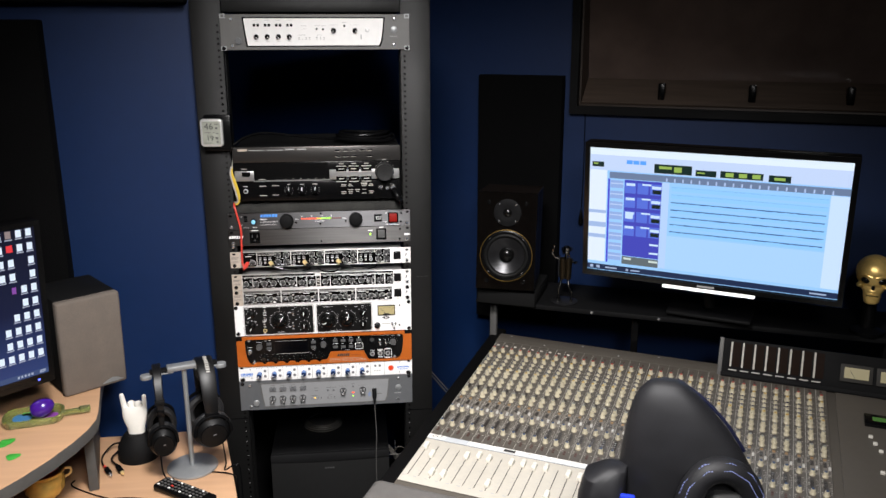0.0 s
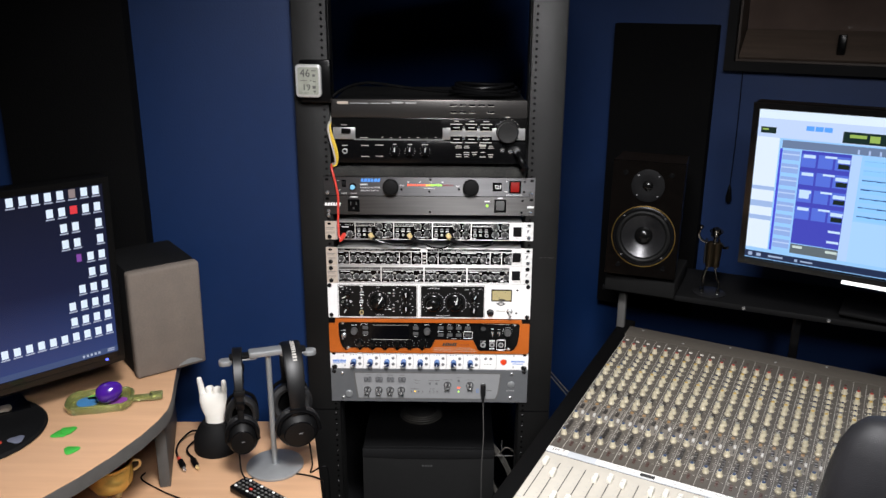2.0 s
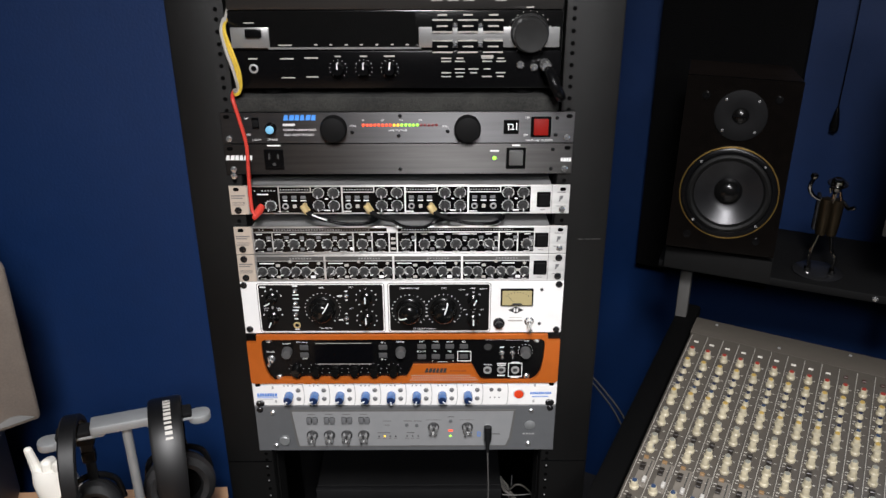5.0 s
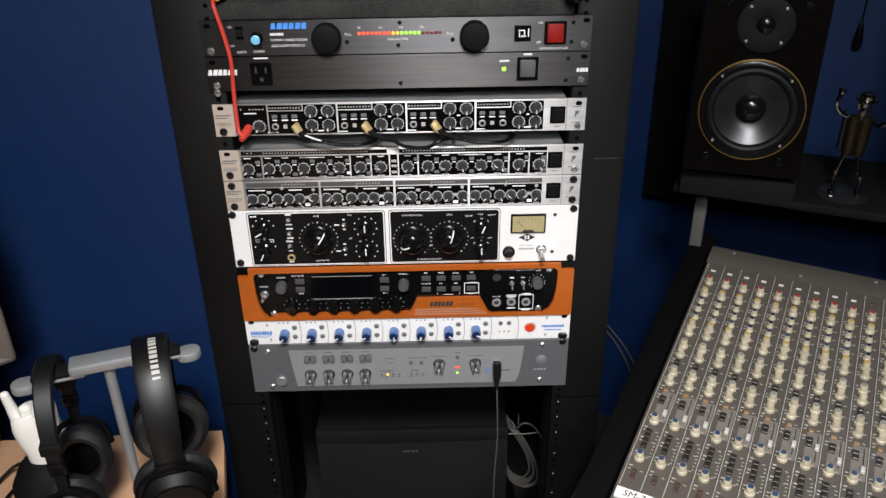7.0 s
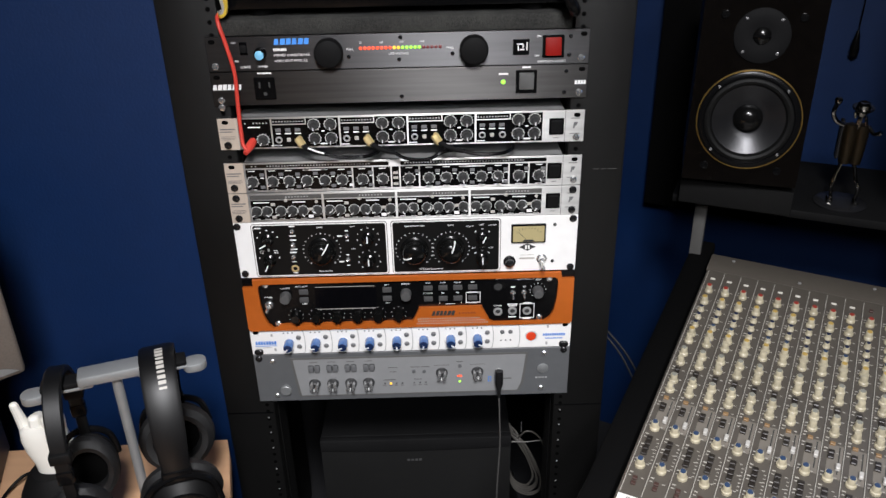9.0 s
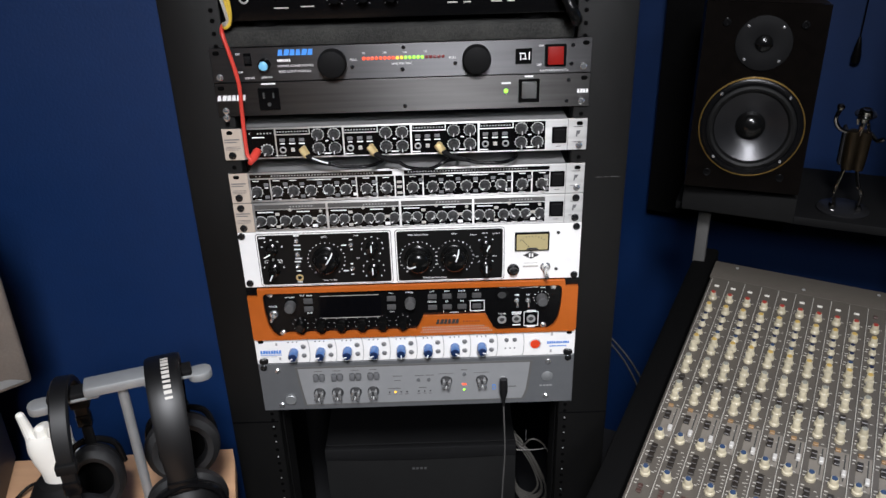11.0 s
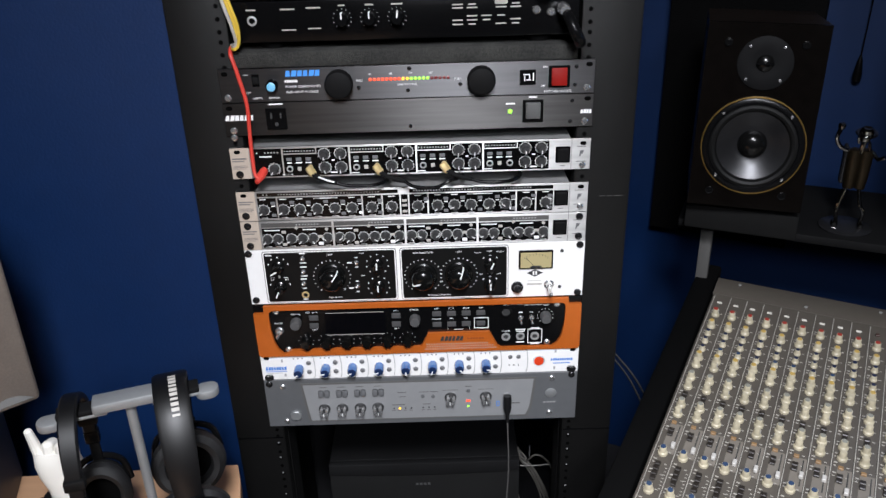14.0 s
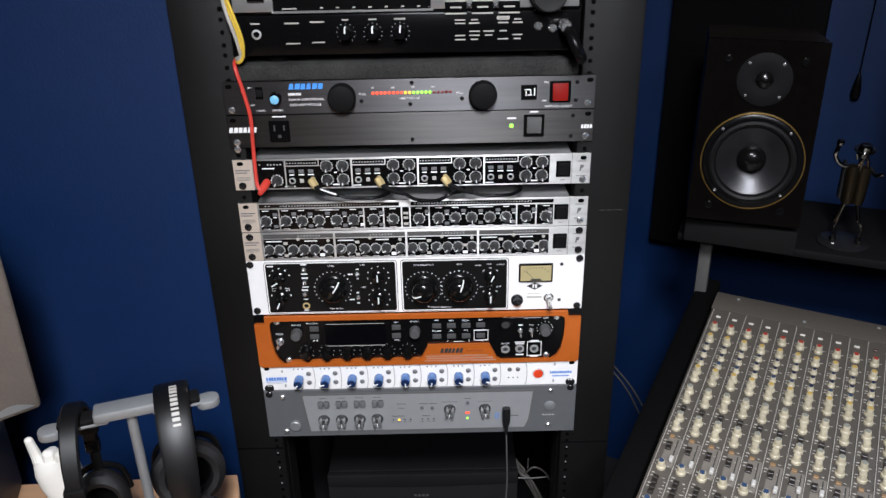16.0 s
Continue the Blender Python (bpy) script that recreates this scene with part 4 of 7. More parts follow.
slot(b2, [(-231, 38.5), (231, 38)])
screws(b2, [(-231, 8.5)], SCREW_MESH)
screws(b2, [(231, 8.5)], BRIGHT_SCREW)

b3 = dynamics_unit("silver four-channel gate with rows of black knobs", 1.0212)
plate(b3, "black_field", [(-212.5 + 101 * k, 4, -114.5 + 101 * k, 33) for k in range(4)], BLACK, 0.4)
plate(b3, "led_window", [(-212.5 + 101 * k, 34.5, -114.5 + 101 * k, 41) for k in range(4)], EDGE_GREY, 0.4)
led_dots(b3, [(-163 + 101 * k + 4.2 * j, 38) for k in range(4) for j in range(8)])
xs = [-205.5 + 101 * k + d for k in range(4) for d in (0, 14.5, 33.8, 49.3, 64.3, 84)]
knobs(b3, [(x, 17) for x in xs], B_KNOB, [-130, 125, -110, -135, 150, -60, 60, -140])
ring_part(b3, [(x, 17) for x in xs], 8.0, 9, 0.5, 0.8, mat=RING_INK, arc=7.2)
buttons(b3, [(-182 + 101 * k, z) for k in range(4) for z in (27, 8)] + [(-131 + 101 * k, 19) for k in range(4)], 6, 4, 1.6, GREY_CABLE)
discs(b3, [(-164 + 101 * k, 33) for k in range(4)] + [(-122 + 101 * k, 30) for k in range(4)], 2.4, 1.6, GREY_CABLE, "button")
ink(b3, [(-198 + 101 * k, 30, 22, 1.5) for k in range(4)] + [(-146 + 101 * k, 30, 18, 1.5) for k in range(4)] + [(x, 5, 8, 1.2) for x in xs] + [(-131 + 101 * k, 8, 7, 4.5) for k in range(4)], y=-0.0005)
screws(b3, [(-231, 37.5), (-231, 7)], SCREW_MESH)
screws(b3, [(231, 38), (231, 8)], SCREW_MESH)

# --- power conditioner and the black unit under it
pl = rack_unit("power_conditioner", "black power conditioner with lit voltage bar and red switch", "power conditioner", 1.2335, 0.0445, GREY_ANOD, 0.20, BLACK_MATT)
bm = lathe([(0.0182, 0), (0.0182, 0.0115), (0.0170, 0.0140), (0.0150, 0.0150), (0, 0.0152)], 80, flutes=0.03)
me = mesh_of("pull_out_lamp", bm, BLACK_MATT)
for x in (-0.0875, 0.0950):
    part("pull_out_lamp", me, None, pl, "black round pull-out lamp", m=knob_at(x, 0.0225))
LED_PROFILE = [(0.0021, 0), (0.0021, 0.001), (0.0012, 0.0016), (0, 0.0018)]
LEDS = [mesh_of("led", lathe(LED_PROFILE, 10), m) for m in (RED_LED, AMBER_LED, GREEN_LED, DIM_LED)]
for k in range(20):
    kind = 0 if k < 8 else 1 if k < 10 else 2 if k < 15 else 3
    part("led", LEDS[kind], None, pl, m=knob_at((-47.4 + 5.27 * k) * MM, 0.0262))
plate(pl, "switch_plate", [(-199, 21, -189.5, 37)], BLACK, 0.8)
buttons(pl, [(-194.3, 29)], 8, 9, 3.2, BLACK_MATT, "rocker_switch")
part("dimmer_knob", lathe([(0.0078, 0), (0.0074, 0.008), (0.0060, 0.010), (0, 0.010)], 24, m=knob_at(-0.1735, 0.0225)), BLACK, pl)
part("dimmer_cap", lathe([(0.0058, 0), (0.0056, 0.0020), (0.0035, 0.0030), (0, 0.0032)], 20, m=knob_at(-0.1735, 0.0225, -0.0095)), SKY_CAP, pl, "light blue knob cap")
mark(pl, -156, 33.0, -111, 40.5, 6, material("bright blue ink", (0.08, 0.30, 0.85), 0.5), label="blue slanted maker's mark")
mark(pl, -157, 25.2, -140, 28.4, 7, WHITE_INK, slant=0)
for body, x, z, s, al in (("POWER CONDITIONER", -157, 19.6, 4.3, "LEFT"), ("AND LIGHT MODULE", -156.5, 12.6, 4.3, "LEFT"), ("ON", -206, 36, 3.6, "CENTER"), ("OFF", -205, 13, 3.6, "CENTER"), ("LIGHTS", -194.4, 5.6, 3.8, "CENTER"), ("DIMMER", -172.5, 5.8, 3.8, "CENTER"), ("PULL", -61, 25.2, 4.2, "CENTER"), ("PULL", 65, 24.2, 4.2, "CENTER"), ("90", -47.4, 33, 3.4, "CENTER"), ("100", -21.4, 33, 3.4, "CENTER"), ("110", 4.2, 33, 3.4, "CENTER"), ("120", 30, 33, 3.4, "CENTER"), ("LINE VOLTAGE", 0, 18.6, 3.8, "CENTER"), ("ON", 176.8, 36, 3.6, "CENTER"), ("OFF", 175, 11.6, 3.6, "CENTER"), ("SWITCHED OUTLETS", 194.1, 4.0, 3.8, "CENTER")):
    words(pl, body, x, z, s, y=-0.0005, align=al)
plate(pl, "breaker", [(144.5, 13.5, 165, 33)], KNOB_BLACK, 1.2, label="black circuit breaker")
ink(pl, [(153, 27, 8, 1.4), (151, 22, 1.4, 7), (156, 20, 6, 1.4), (162, 24, 1.4, 10), (157, 24, 1.4, 5)], y=-0.0014)
plate(pl, "switch_bezel", [(181.5, 9.5, 209, 37.5)], KNOB_BLACK, 2.0, r=1.5)
part("power_switch", box((0, 0, 0), (0.0200, 0.006, 0.0225), 0.0012, m=pose(0.1952, -0.003, 0.0235, -7)), ROCKER_RED, pl, "lit red rocker switch")
for x, z in ((3, 39), (0.5, 11), (-63, 16), (68, 17), (217, 35.5), (216, 12)):
    part("panel_screw", TINY_SCREW, None, pl, m=knob_at(x * MM, z * MM))
slot(pl, [(-233, 38), (233.5, 38)])
screws(pl, [(-232.5, 7), (231.5, 8)], BRIGHT_SCREW)

m8 = rack_unit("power_distributor", "black power distribution unit with outlet and grey switch", "power distributor", 1.1887, 0.0445, BLACK_ANOD, 0.20, BLACK_MATT)
mark(m8, -240, 21.5, -203, 28.5, 6, WHITE_INK, label="white slanted maker's mark")
out = part("outlet", box((-0.1730, -0.0012, 0.0225), (0.0270, 0.0024, 0.0290), 0.0010, 1), BLACK, m8, "black mains outlet")
bm = bars([(-0.1792, 0.0275, 0.0024, 0.0080), (-0.1668, 0.0275, 0.0022, 0.0070)], -0.0025, 0.0006)
lathe([(0.0026, 0), (0.0026, 0.0004), (0, 0.0004)], 12, bm, 0, knob_at(-0.1730, 0.0160, -0.0024))
part("pin_hole", bm, DARK_INK, out)
ink(m8, [(-172, 42.3, 18, 1.8), (133, 34, 12, 2.2), (162.3, 42, 11, 2)], y=-0.0004)
mark(m8, 225, 18.5, 240, 23.5, 4, WHITE_INK, slant=0.1)
discs(m8, [(132.8, 23.6)], 3.0, 2.2, GREEN_LED, "led", True, "lit green led")
plate(m8, "switch_bezel", [(149, 8.5, 176, 38.5)], KNOB_BLACK, 1.6, r=1.2)
part("power_switch", box((0, 0, 0), (0.0190, 0.006, 0.0215), 0.0012, m=pose(0.1625, -0.0025, 0.0245, 7)), material("grey rocker", (0.10, 0.10, 0.10), 0.35), m8, "grey rocker switch")
for x, z in ((1.7, 7.8), (213.5, 35.8), (212, 8)):
    part("panel_screw", TINY_SCREW, None, m8, m=knob_at(x * MM, z * MM))
slot(m8, [(-233, 38), (233.5, 38)])
screws(m8, [(-231, 8), (231, 8), (-231.5, -1.5)], BRIGHT_SCREW)

# --- receiver on a speckled foam slab
foam = thing("foam_slab", "dark speckled foam slab on top of the rack units", "foam", pose(0, 0, 1.2785), bm=box((0, 0.142, 0.0105), (0.436, 0.30, 0.021), 0.003), mats=SPECKLE)
AMP_TOP = material("dark brushed receiver fascia", (0.055, 0.052, 0.050), 0.36, 0.7, vary=0.15, grain=70, stretch=(0.05, 1, 1))
AMP_SILVER = material("silver receiver strip", (0.42, 0.42, 0.42), 0.34, 0.7, vary=0.06)
amp = thing("receiver", "black stereo receiver with large volume knob", "receiver", pose(0, -0.004, 1.2998))
for x in (-0.17, 0.17):
    for yy in (0.03, 0.25):
        part("foot", lathe([(0.018, 0), (0.019, 0.008), (0.016, 0.010), (0, 0.010)], 20, m=Matrix.Translation((x, yy, 0))), BLACK_MATT, amp)
part("cabinet", box((0, 0.165, 0.079), (0.432, 0.310, 0.136), 0.002), BLACK_MATT, amp)
part("fascia_upper", box((0, 0.006, 0.132), (0.435, 0.014, 0.040), 0.0025), AMP_TOP, amp, "brushed dark upper fascia")
part("fascia_middle", box((0, 0.008, 0.086), (0.435, 0.012, 0.050), 0.001), KNOB_BLACK, amp)
part("fascia_lower", box((0, 0.006, 0.035), (0.435, 0.014, 0.050), 0.002), BLACK, amp)
part("silver_strip", box((-0.190, 0.0005, 0.077), (0.050, 0.004, 0.026), 0.0008), AMP_SILVER, amp)
part("silver_strip", box((0.122, 0.0005, 0.077), (0.184, 0.004, 0.026), 0.0008), AMP_SILVER, amp)
plate(amp, "display_window", [(-160, 65, 26, 110)], KNOB_BLACK, 2.0, y=0.001, label="dark unlit display")
part("silver_line", box((-0.067, -0.0012, 0.0635), (0.200, 0.002, 0.0025)), AMP_SILVER, amp)
part("power_button", box((-0.185, -0.003, 0.083), (0.021, 0.006, 0.011), 0.001), BLACK, amp)
VOL = bmesh.new()
lathe([(0.0250, 0), (0.0250, 0.004), (0.0228, 0.006), (0.0222, 0.022), (0.0205, 0.024), (0.012, 0.0232), (0, 0.0228)], 40, VOL)
part("volume_knob", VOL, material("dark metal volume knob", (0.05, 0.05, 0.05), 0.3, 0.6), amp, "large round volume knob", m=knob_at(0.1745, 0.083, -0.001))
ring_part(amp, [(174.5, 83)], 27.5, 17, 1.2, 1.2, y=-0.0018, a=145, mat=GREY_CABLE)
buttons(amp, [(61 + 33 * c, 66 + 26 * r) for c in range(3) for r in range(2)], 27, 17, 4.5, BLACK, "input_button", 0.001)
part("button_edge", bars([((61 + 33 * c) * MM, (58.5 + 26 * r + d) * MM, 0.026, 0.0018) for c in range(3) for r in range(2) for d in (0, 15)], -0.0046, 0.0008), GREY_CABLE, amp)
ink(amp, [(61 + 33 * c, 66 + 26 * r, 14, 2) for c in range(3) for r in range(2)] + [(61 + 33 * c, 106, 12, 2) for c in range(3)], GREY_CABLE, -0.0050)
discs(amp, [(77.5, 68), (110.5, 68), (77.5, 92), (110.5, 92)], 3.4, 4.4, CHROME, "centre_button")
buttons(amp, [(54 + 20.5 * k, 141) for k in range(5)] + [(54 + 20.5 * k, 126) for k in (0, 1, 2, 4)], 14, 4.2, 2.0, BLACK, "preset_button")
part("button_edge", bars([((54 + 20.5 * k) * MM, 0.1385, 0.014, 0.0012) for k in range(5)] + [((54 + 20.5 * k) * MM, 0.1235, 0.014, 0.0012) for k in (0, 1, 2, 4)], -0.0012, 0.0008), GREY_CABLE, amp)
plate(amp, "logo_mark", [(-203, 142, -179, 148)], CREAM_PANEL, 0.3, y=-0.001, label="gold maker's mark")
ink(amp, [(-155, 144, 40, 1.5), (-108, 144, 42, 1.5), (-70, 145.5, 24, 3), (-40, 145, 24, 2.5)], GREY_INK, -0.0014)
ink(amp, [(-190, 96, 14, 1.5), (174, 115, 10, 2)] + [(-145, 67.5, 18, 1.6)] + [(-105 + 20 * k, 68, 4, 1.6) for k in range(7)], GREY_CABLE, -0.0014)
socket(amp, [(-189, 37)], 0.0062)
discs(amp, [(-150, 36), (-138, 36), (-112, 36)], 2.2, 2.0, BLACK, "small_button")
TONE = knob_mesh(0.0085, 0.014, BLACK, WHITE_INK, 14)
knobs(amp, [(-77, 37), (-43, 37), (-9, 37)], TONE, [0, 0, 5], -0.001, "tone_knob")
ring_part(amp, [(-77, 37), (-43, 37), (-9, 37)], 11.5, 11, 0.7, 1.5, y=-0.0018, mat=GREY_INK)
ink(amp, [(-189, 50, 12, 1.8), (-144, 50, 18, 1.8), (-112, 51, 18, 1.8), (-144, 25, 18, 1.5), (-112, 26, 16, 1.5), (-77, 53, 8, 1.8), (-43, 53, 10, 1.8), (-9, 53, 14, 1.8)] + [(66 + 18 * k, z, 13 if (k + int(z)) % 3 else 9, 1.6) for k in range(5) for z in (50, 46, 36, 31, 26) if (k * 7 + int(z)) % 4] + [(120, 52, 16, 4.0)], GREY_CABLE, -0.0014)
discs(amp, [(164, 41), (182, 38), (196, 43)], 5.2, 6, CHROME, "front_socket", False, "chrome front socket")
jack = thing("jack_cable", "thick black cable plugged into the receiver front", "cable", pose(0, 0, 0))
part("cable", tube([(0.196, -0.012, 1.342), (0.200, -0.034, 1.336), (0.206, -0.046, 1.322), (0.214, -0.040, 1.308), (0.2165, -0.018, 1.302), (0.2175, 0.012, 1.300), (0.217, 0.03, 1.300)], 0.0070, 12), BLACK, jack)
lathe([(0.0075, 0), (0.0078, 0.016), (0.0062, 0.022), (0, 0.022)], 14, bm := bmesh.new(), 0, knob_at(0.196, 1.3425, -0.008))
part("plug_body", bm, CHROME, jack, "chrome jack plug")

# --- cables in the rack
coil = thing("coiled_cable", "black cable coiled on top of the receiver", "cable", pose(0, 0, 0))
AZ = 1.4548
part("long_run", tube([(-0.222, 0.02, 1.425), (-0.2185, 0.012, 1.452), (-0.185, 0.030, 1.474), (-0.14, 0.055, 1.482), (-0.07, 0.06, 1.474), (0.0, 0.075, 1.464), (0.05, 0.09, 1.4590)], 0.0036, 8), BLACK, coil)
for k in range(3):
    pts = [(0.125 + (0.082 - 0.008 * k) * math.cos(a), 0.10 + (0.055 - 0.006 * k) * math.sin(a), AZ + 0.004 + 0.0075 * k + 0.003 * math.sin(2 * a + k)) for a in [radians(18 * j) for j in range(21)]]
    part("cable_turn", tube(pts, 0.0042, 8), BLACK, coil)
lo = thing("speaker_wires", "bundle of yellow, blue and white wires beside the receiver", "cable", pose(0, 0, 0))
for k, (mt, dx, dy) in enumerate(((YELLOW_CABLE, 0.006, -0.010), (YELLOW_CABLE, 0.002, -0.006), (BLUE_CABLE, 0.0, -0.004), (GREY_CABLE, -0.002, -0.008), (BLACK, -0.003, -0.002), (GREY_CABLE, 0.003, -0.002))):
    part("wire", tube([(-0.2205, 0.03, 1.400 + 0.004 * k), (-0.2225 + dx * 0.5, -0.006 + dy, 1.392), (-0.217 + dx, -0.014 + dy, 1.365), (-0.2095 + dx, -0.014 + dy, 1.335), (-0.2085 + dx * 0.4, -0.008 + dy, 1.312), (-0.2135, -0.006 + dy, 1.3045 + 0.001 * k), (-0.2205, 0.004, 1.306)], 0.0021, 8), mt, lo)
rc = thing("patch_cable", "red patch cable hanging over the rack units", "cable", pose(0, 0, 0))
part("cable", tube([(-0.221, 0.002, 1.304), (-0.2195, -0.012, 1.298), (-0.2125, -0.016, 1.270), (-0.2065, -0.017, 1.235), (-0.2075, -0.017, 1.200), (-0.2080, -0.020, 1.165), (-0.2065, -0.024, 1.142), (-0.2010, -0.026, 1.1365)], 0.0026, 10), RED_RUBBER, rc)
part("plug_body", lathe([(0.0046, 0), (0.0056, 0.004), (0.0058, 0.012), (0.0044, 0.020), (0.003, 0.026), (0, 0.026)], 14, m=Matrix.Translation((-0.1965, -0.0060, 1.1420)) @ pose(0, 0, 0, 112, 0, -18)), RED_RUBBER, rc, "red rubber plug")
for k in range(3):
    x = -0.1350 + 0.0897 * k
    gc = thing("insert_cable", "black jack cable with a brass right-angle plug", "cable", pose(0, 0, 0), group="cables in the compressor")
    part("plug_neck", lathe([(0.0034, 0), (0.0034, 0.010), (0, 0.010)], 12, m=knob_at(x, 1.1435, -0.001)), BRASS, gc)
    part("brass_plug", lathe([(0.0044, -0.0070), (0.0056, -0.0058), (0.0056, 0.0045), (0.0044, 0.0060), (0.0044, 0.0078), (0, 0.0080)], 6, m=Matrix.Translation((x + 0.0015, -0.0140, 1.1405)) @ Vector((0.55, -0.35, -0.76)).to_track_quat("Z", "Y").to_matrix().to_4x4()), BRASS, gc, "brass right-angle plug")
    part("plug_sleeve", tube([(x + 0.0045, -0.0165, 1.1365), (x + 0.014, -0.021, 1.1325), (x + 0.026, -0.023, 1.1285), (x + 0.036, -0.024, 1.1265)], 0.0040, 10, taper=0.0028), BLACK_MATT, gc)
    if k == 0:
        part("label_band", tube([(x + 0.012, -0.0232, 1.1355), (x + 0.024, -0.0262, 1.1315), (x + 0.033, -0.0270, 1.1290)], 0.0012, 6), WHITE_INK, gc, "white stripe on the sleeve")
    end = [(x + 0.052, -0.024, 1.1225), (x + 0.085, -0.022, 1.1215), (x + 0.100, -0.010, 1.1222), (x + 0.104, 0.006, 1.1215), (x + 0.105, 0.05, 1.1135)] if k != 1 else [(x + 0.050, -0.026, 1.1190), (x + 0.078, -0.027, 1.1175), (x + 0.098, -0.024, 1.1260), (x + 0.112, -0.012, 1.1240), (x + 0.115, 0.004, 1.1225), (x + 0.116, 0.05, 1.1135)]
    part("cable", tube([(x + 0.036, -0.024, 1.1265)] + end, 0.0026, 8), BLACK, gc)

# --- subwoofer and slack cables at the foot of the rack
SUB = material("black vinyl cabinet", (0.010, 0.010, 0.0105), 0.5, spec=0.3, bump=0.25, bump_scale=800)
sub = thing("subwoofer", "black subwoofer cabinet standing in the foot of the rack", "subwoofer", pose(-0.008, 0.195, 0.0705))
SUB_CLOTH = material("black grille cloth", (0.0085, 0.0085, 0.0085), 0.8, spec=0.2, bump=0.4, bump_scale=1500)
part("cabinet", box((0, 0.158, 0.191), (0.372, 0.285, 0.382), 0.003), SUB, sub)
part("front_top_rail", prism([(-0.186, 0.382), (0.186, 0.382), (0.186, 0.3575), (0.11, 0.3540), (0.04, 0.3525), (-0.04, 0.3525), (-0.11, 0.3540), (-0.186, 0.3575)], 0.015, 0.0015), SUB, sub, "bowed black top rail")
part("front_grille", prism([(-0.186, 0.004), (0.186, 0.004), (0.186, 0.3555), (0.11, 0.3520), (0.04, 0.3505), (-0.04, 0.3505), (-0.11, 0.3520), (-0.186, 0.3555)], 0.012, 0.0015, m=Matrix.Translation((0, 0.003, 0))), SUB_CLOTH, sub, "black cloth grille")
part("maker_mark", bars([(-0.0155 + 0.0078 * k, 0.329, 0.0052, 0.0045) for k in range(4)], 0.0022, 0.0010), GREY_CAP, sub, "small grey maker's mark")
ring = thing("spool", "pale grey round spool lying on the subwoofer", "spool", pose(-0.036, 0.396, 0.4530))
PALE = material("dull grey cable jacket", (0.075, 0.070, 0.063), 0.5, vary=0.2, grain=300)
part("flange", lathe([(0.060, 0), (0.064, 0.001), (0.064, 0.004), (0.060, 0.005), (0, 0.005)], 40), PALE, ring)
for k in range(3):
    pts = [((0.056 - 0.004 * k) * math.cos(radians(15 * j)), (0.056 - 0.004 * k) * math.sin(radians(15 * j)), 0.0078 + 0.0042 * k) for j in range(25)]
    part("wire_turn", tube(pts, 0.0028, 8), PALE, ring)
cb = thing("cable_hank", "hank of pale grey cables hung beside the subwoofer", "cable", pose(0, 0, 0))
for k in range(6):
    d, e = 0.0035 * k, 0.004 * math.sin(2.1 * k)
    part("cable", tube([(0.1805, 0.236 + d, 0.428 + 0.002 * k), (0.190 + e, 0.222 + d, 0.424 + e), (0.2095 + 0.5 * e - 0.6 * d, 0.215 + d, 0.412 - 0.5 * d), (0.228 + e - 0.5 * d, 0.210 + d, 0.368), (0.2415 + 0.6 * e - 0.7 * d, 0.208 + d, 0.328), (0.238 + e - 0.6 * d, 0.208 + d, 0.297 + 0.6 * d), (0.215 + e, 0.215 + d, 0.282 + 0.5 * d), (0.190, 0.240 + d, 0.280 + 0.4 * d), (0.182, 0.300 + d, 0.285)], 0.0022, 8), PALE, cb)
part("cable", tube([(0.196, 0.222, 0.428), (0.200, 0.214, 0.441), (0.208, 0.210, 0.4525), (0.222, 0.210, 0.4500), (0.240, 0.212, 0.426), (0.252, 0.214, 0.380), (0.255, 0.216, 0.300), (0.250, 0.230, 0.200)], 0.0019, 8), PALE, cb)
part("tie", tube([(0.181, 0.212, 0.4255), (0.2096, 0.2095, 0.4265), (0.2396, 0.211, 0.4280)], 0.0013, 6), PALE, cb, "pale cable tie")
# thin bright bar added for a small upright glint above the tie
part("glint_bar", box((0.199, 0.212, 0.462), (0.0016, 0.0016, 0.026)), CHROME, cb, "thin chrome bar standing in for a vertical glint")

# --- thermometer on the upright
th = thing("room_thermometer", "white digital thermometer and hygrometer on a black holder", "thermometer", pose(-0.2576, -0.0020, 1.4940, 0, 0, -4))
part("holder", box((0.012, -0.011, -0.002), (0.068, 0.021, 0.092), 0.004), BLACK, th, "black plastic holder")
part("housing", prism(rounded(-0.0280, -0.0350, 0.0280, 0.0350, 0.009, 6), -0.012, 0.0025, m=Matrix.Translation((0, -0.0215, 0))), material("silver plastic case", (0.52, 0.52, 0.51), 0.3, 0.4), th)
part("display", prism(rounded(-0.0225, -0.0290, 0.0225, 0.0290, 0.004, 4), -0.0006, m=Matrix.Translation((0, -0.0335, 0))), material("grey lcd", (0.27, 0.28, 0.24), 0.25), th, "grey liquid crystal display")
lettering("lettering", "46", 0.023, -0.006, 0.016, DARK_INK, th, -0.0344)
lettering("lettering", "19", 0.019, -0.004, -0.014, DARK_INK, th, -0.0344)
part("printing", bars([(0.013, 0.022, 0.009, 0.0016), (0.013, 0.012, 0.006, 0.0050), (-0.010, 0.001, 0.016, 0.0012), (0.006, 0.001, 0.004, 0.0014), (0.014, -0.001, 0.006, 0.002), (0.013, -0.013, 0.007, 0.006), (0.014, -0.022, 0.005, 0.004), (-0.008, -0.025, 0.018, 0.001)], -0.0344, 0.0003), EDGE_GREY, th)


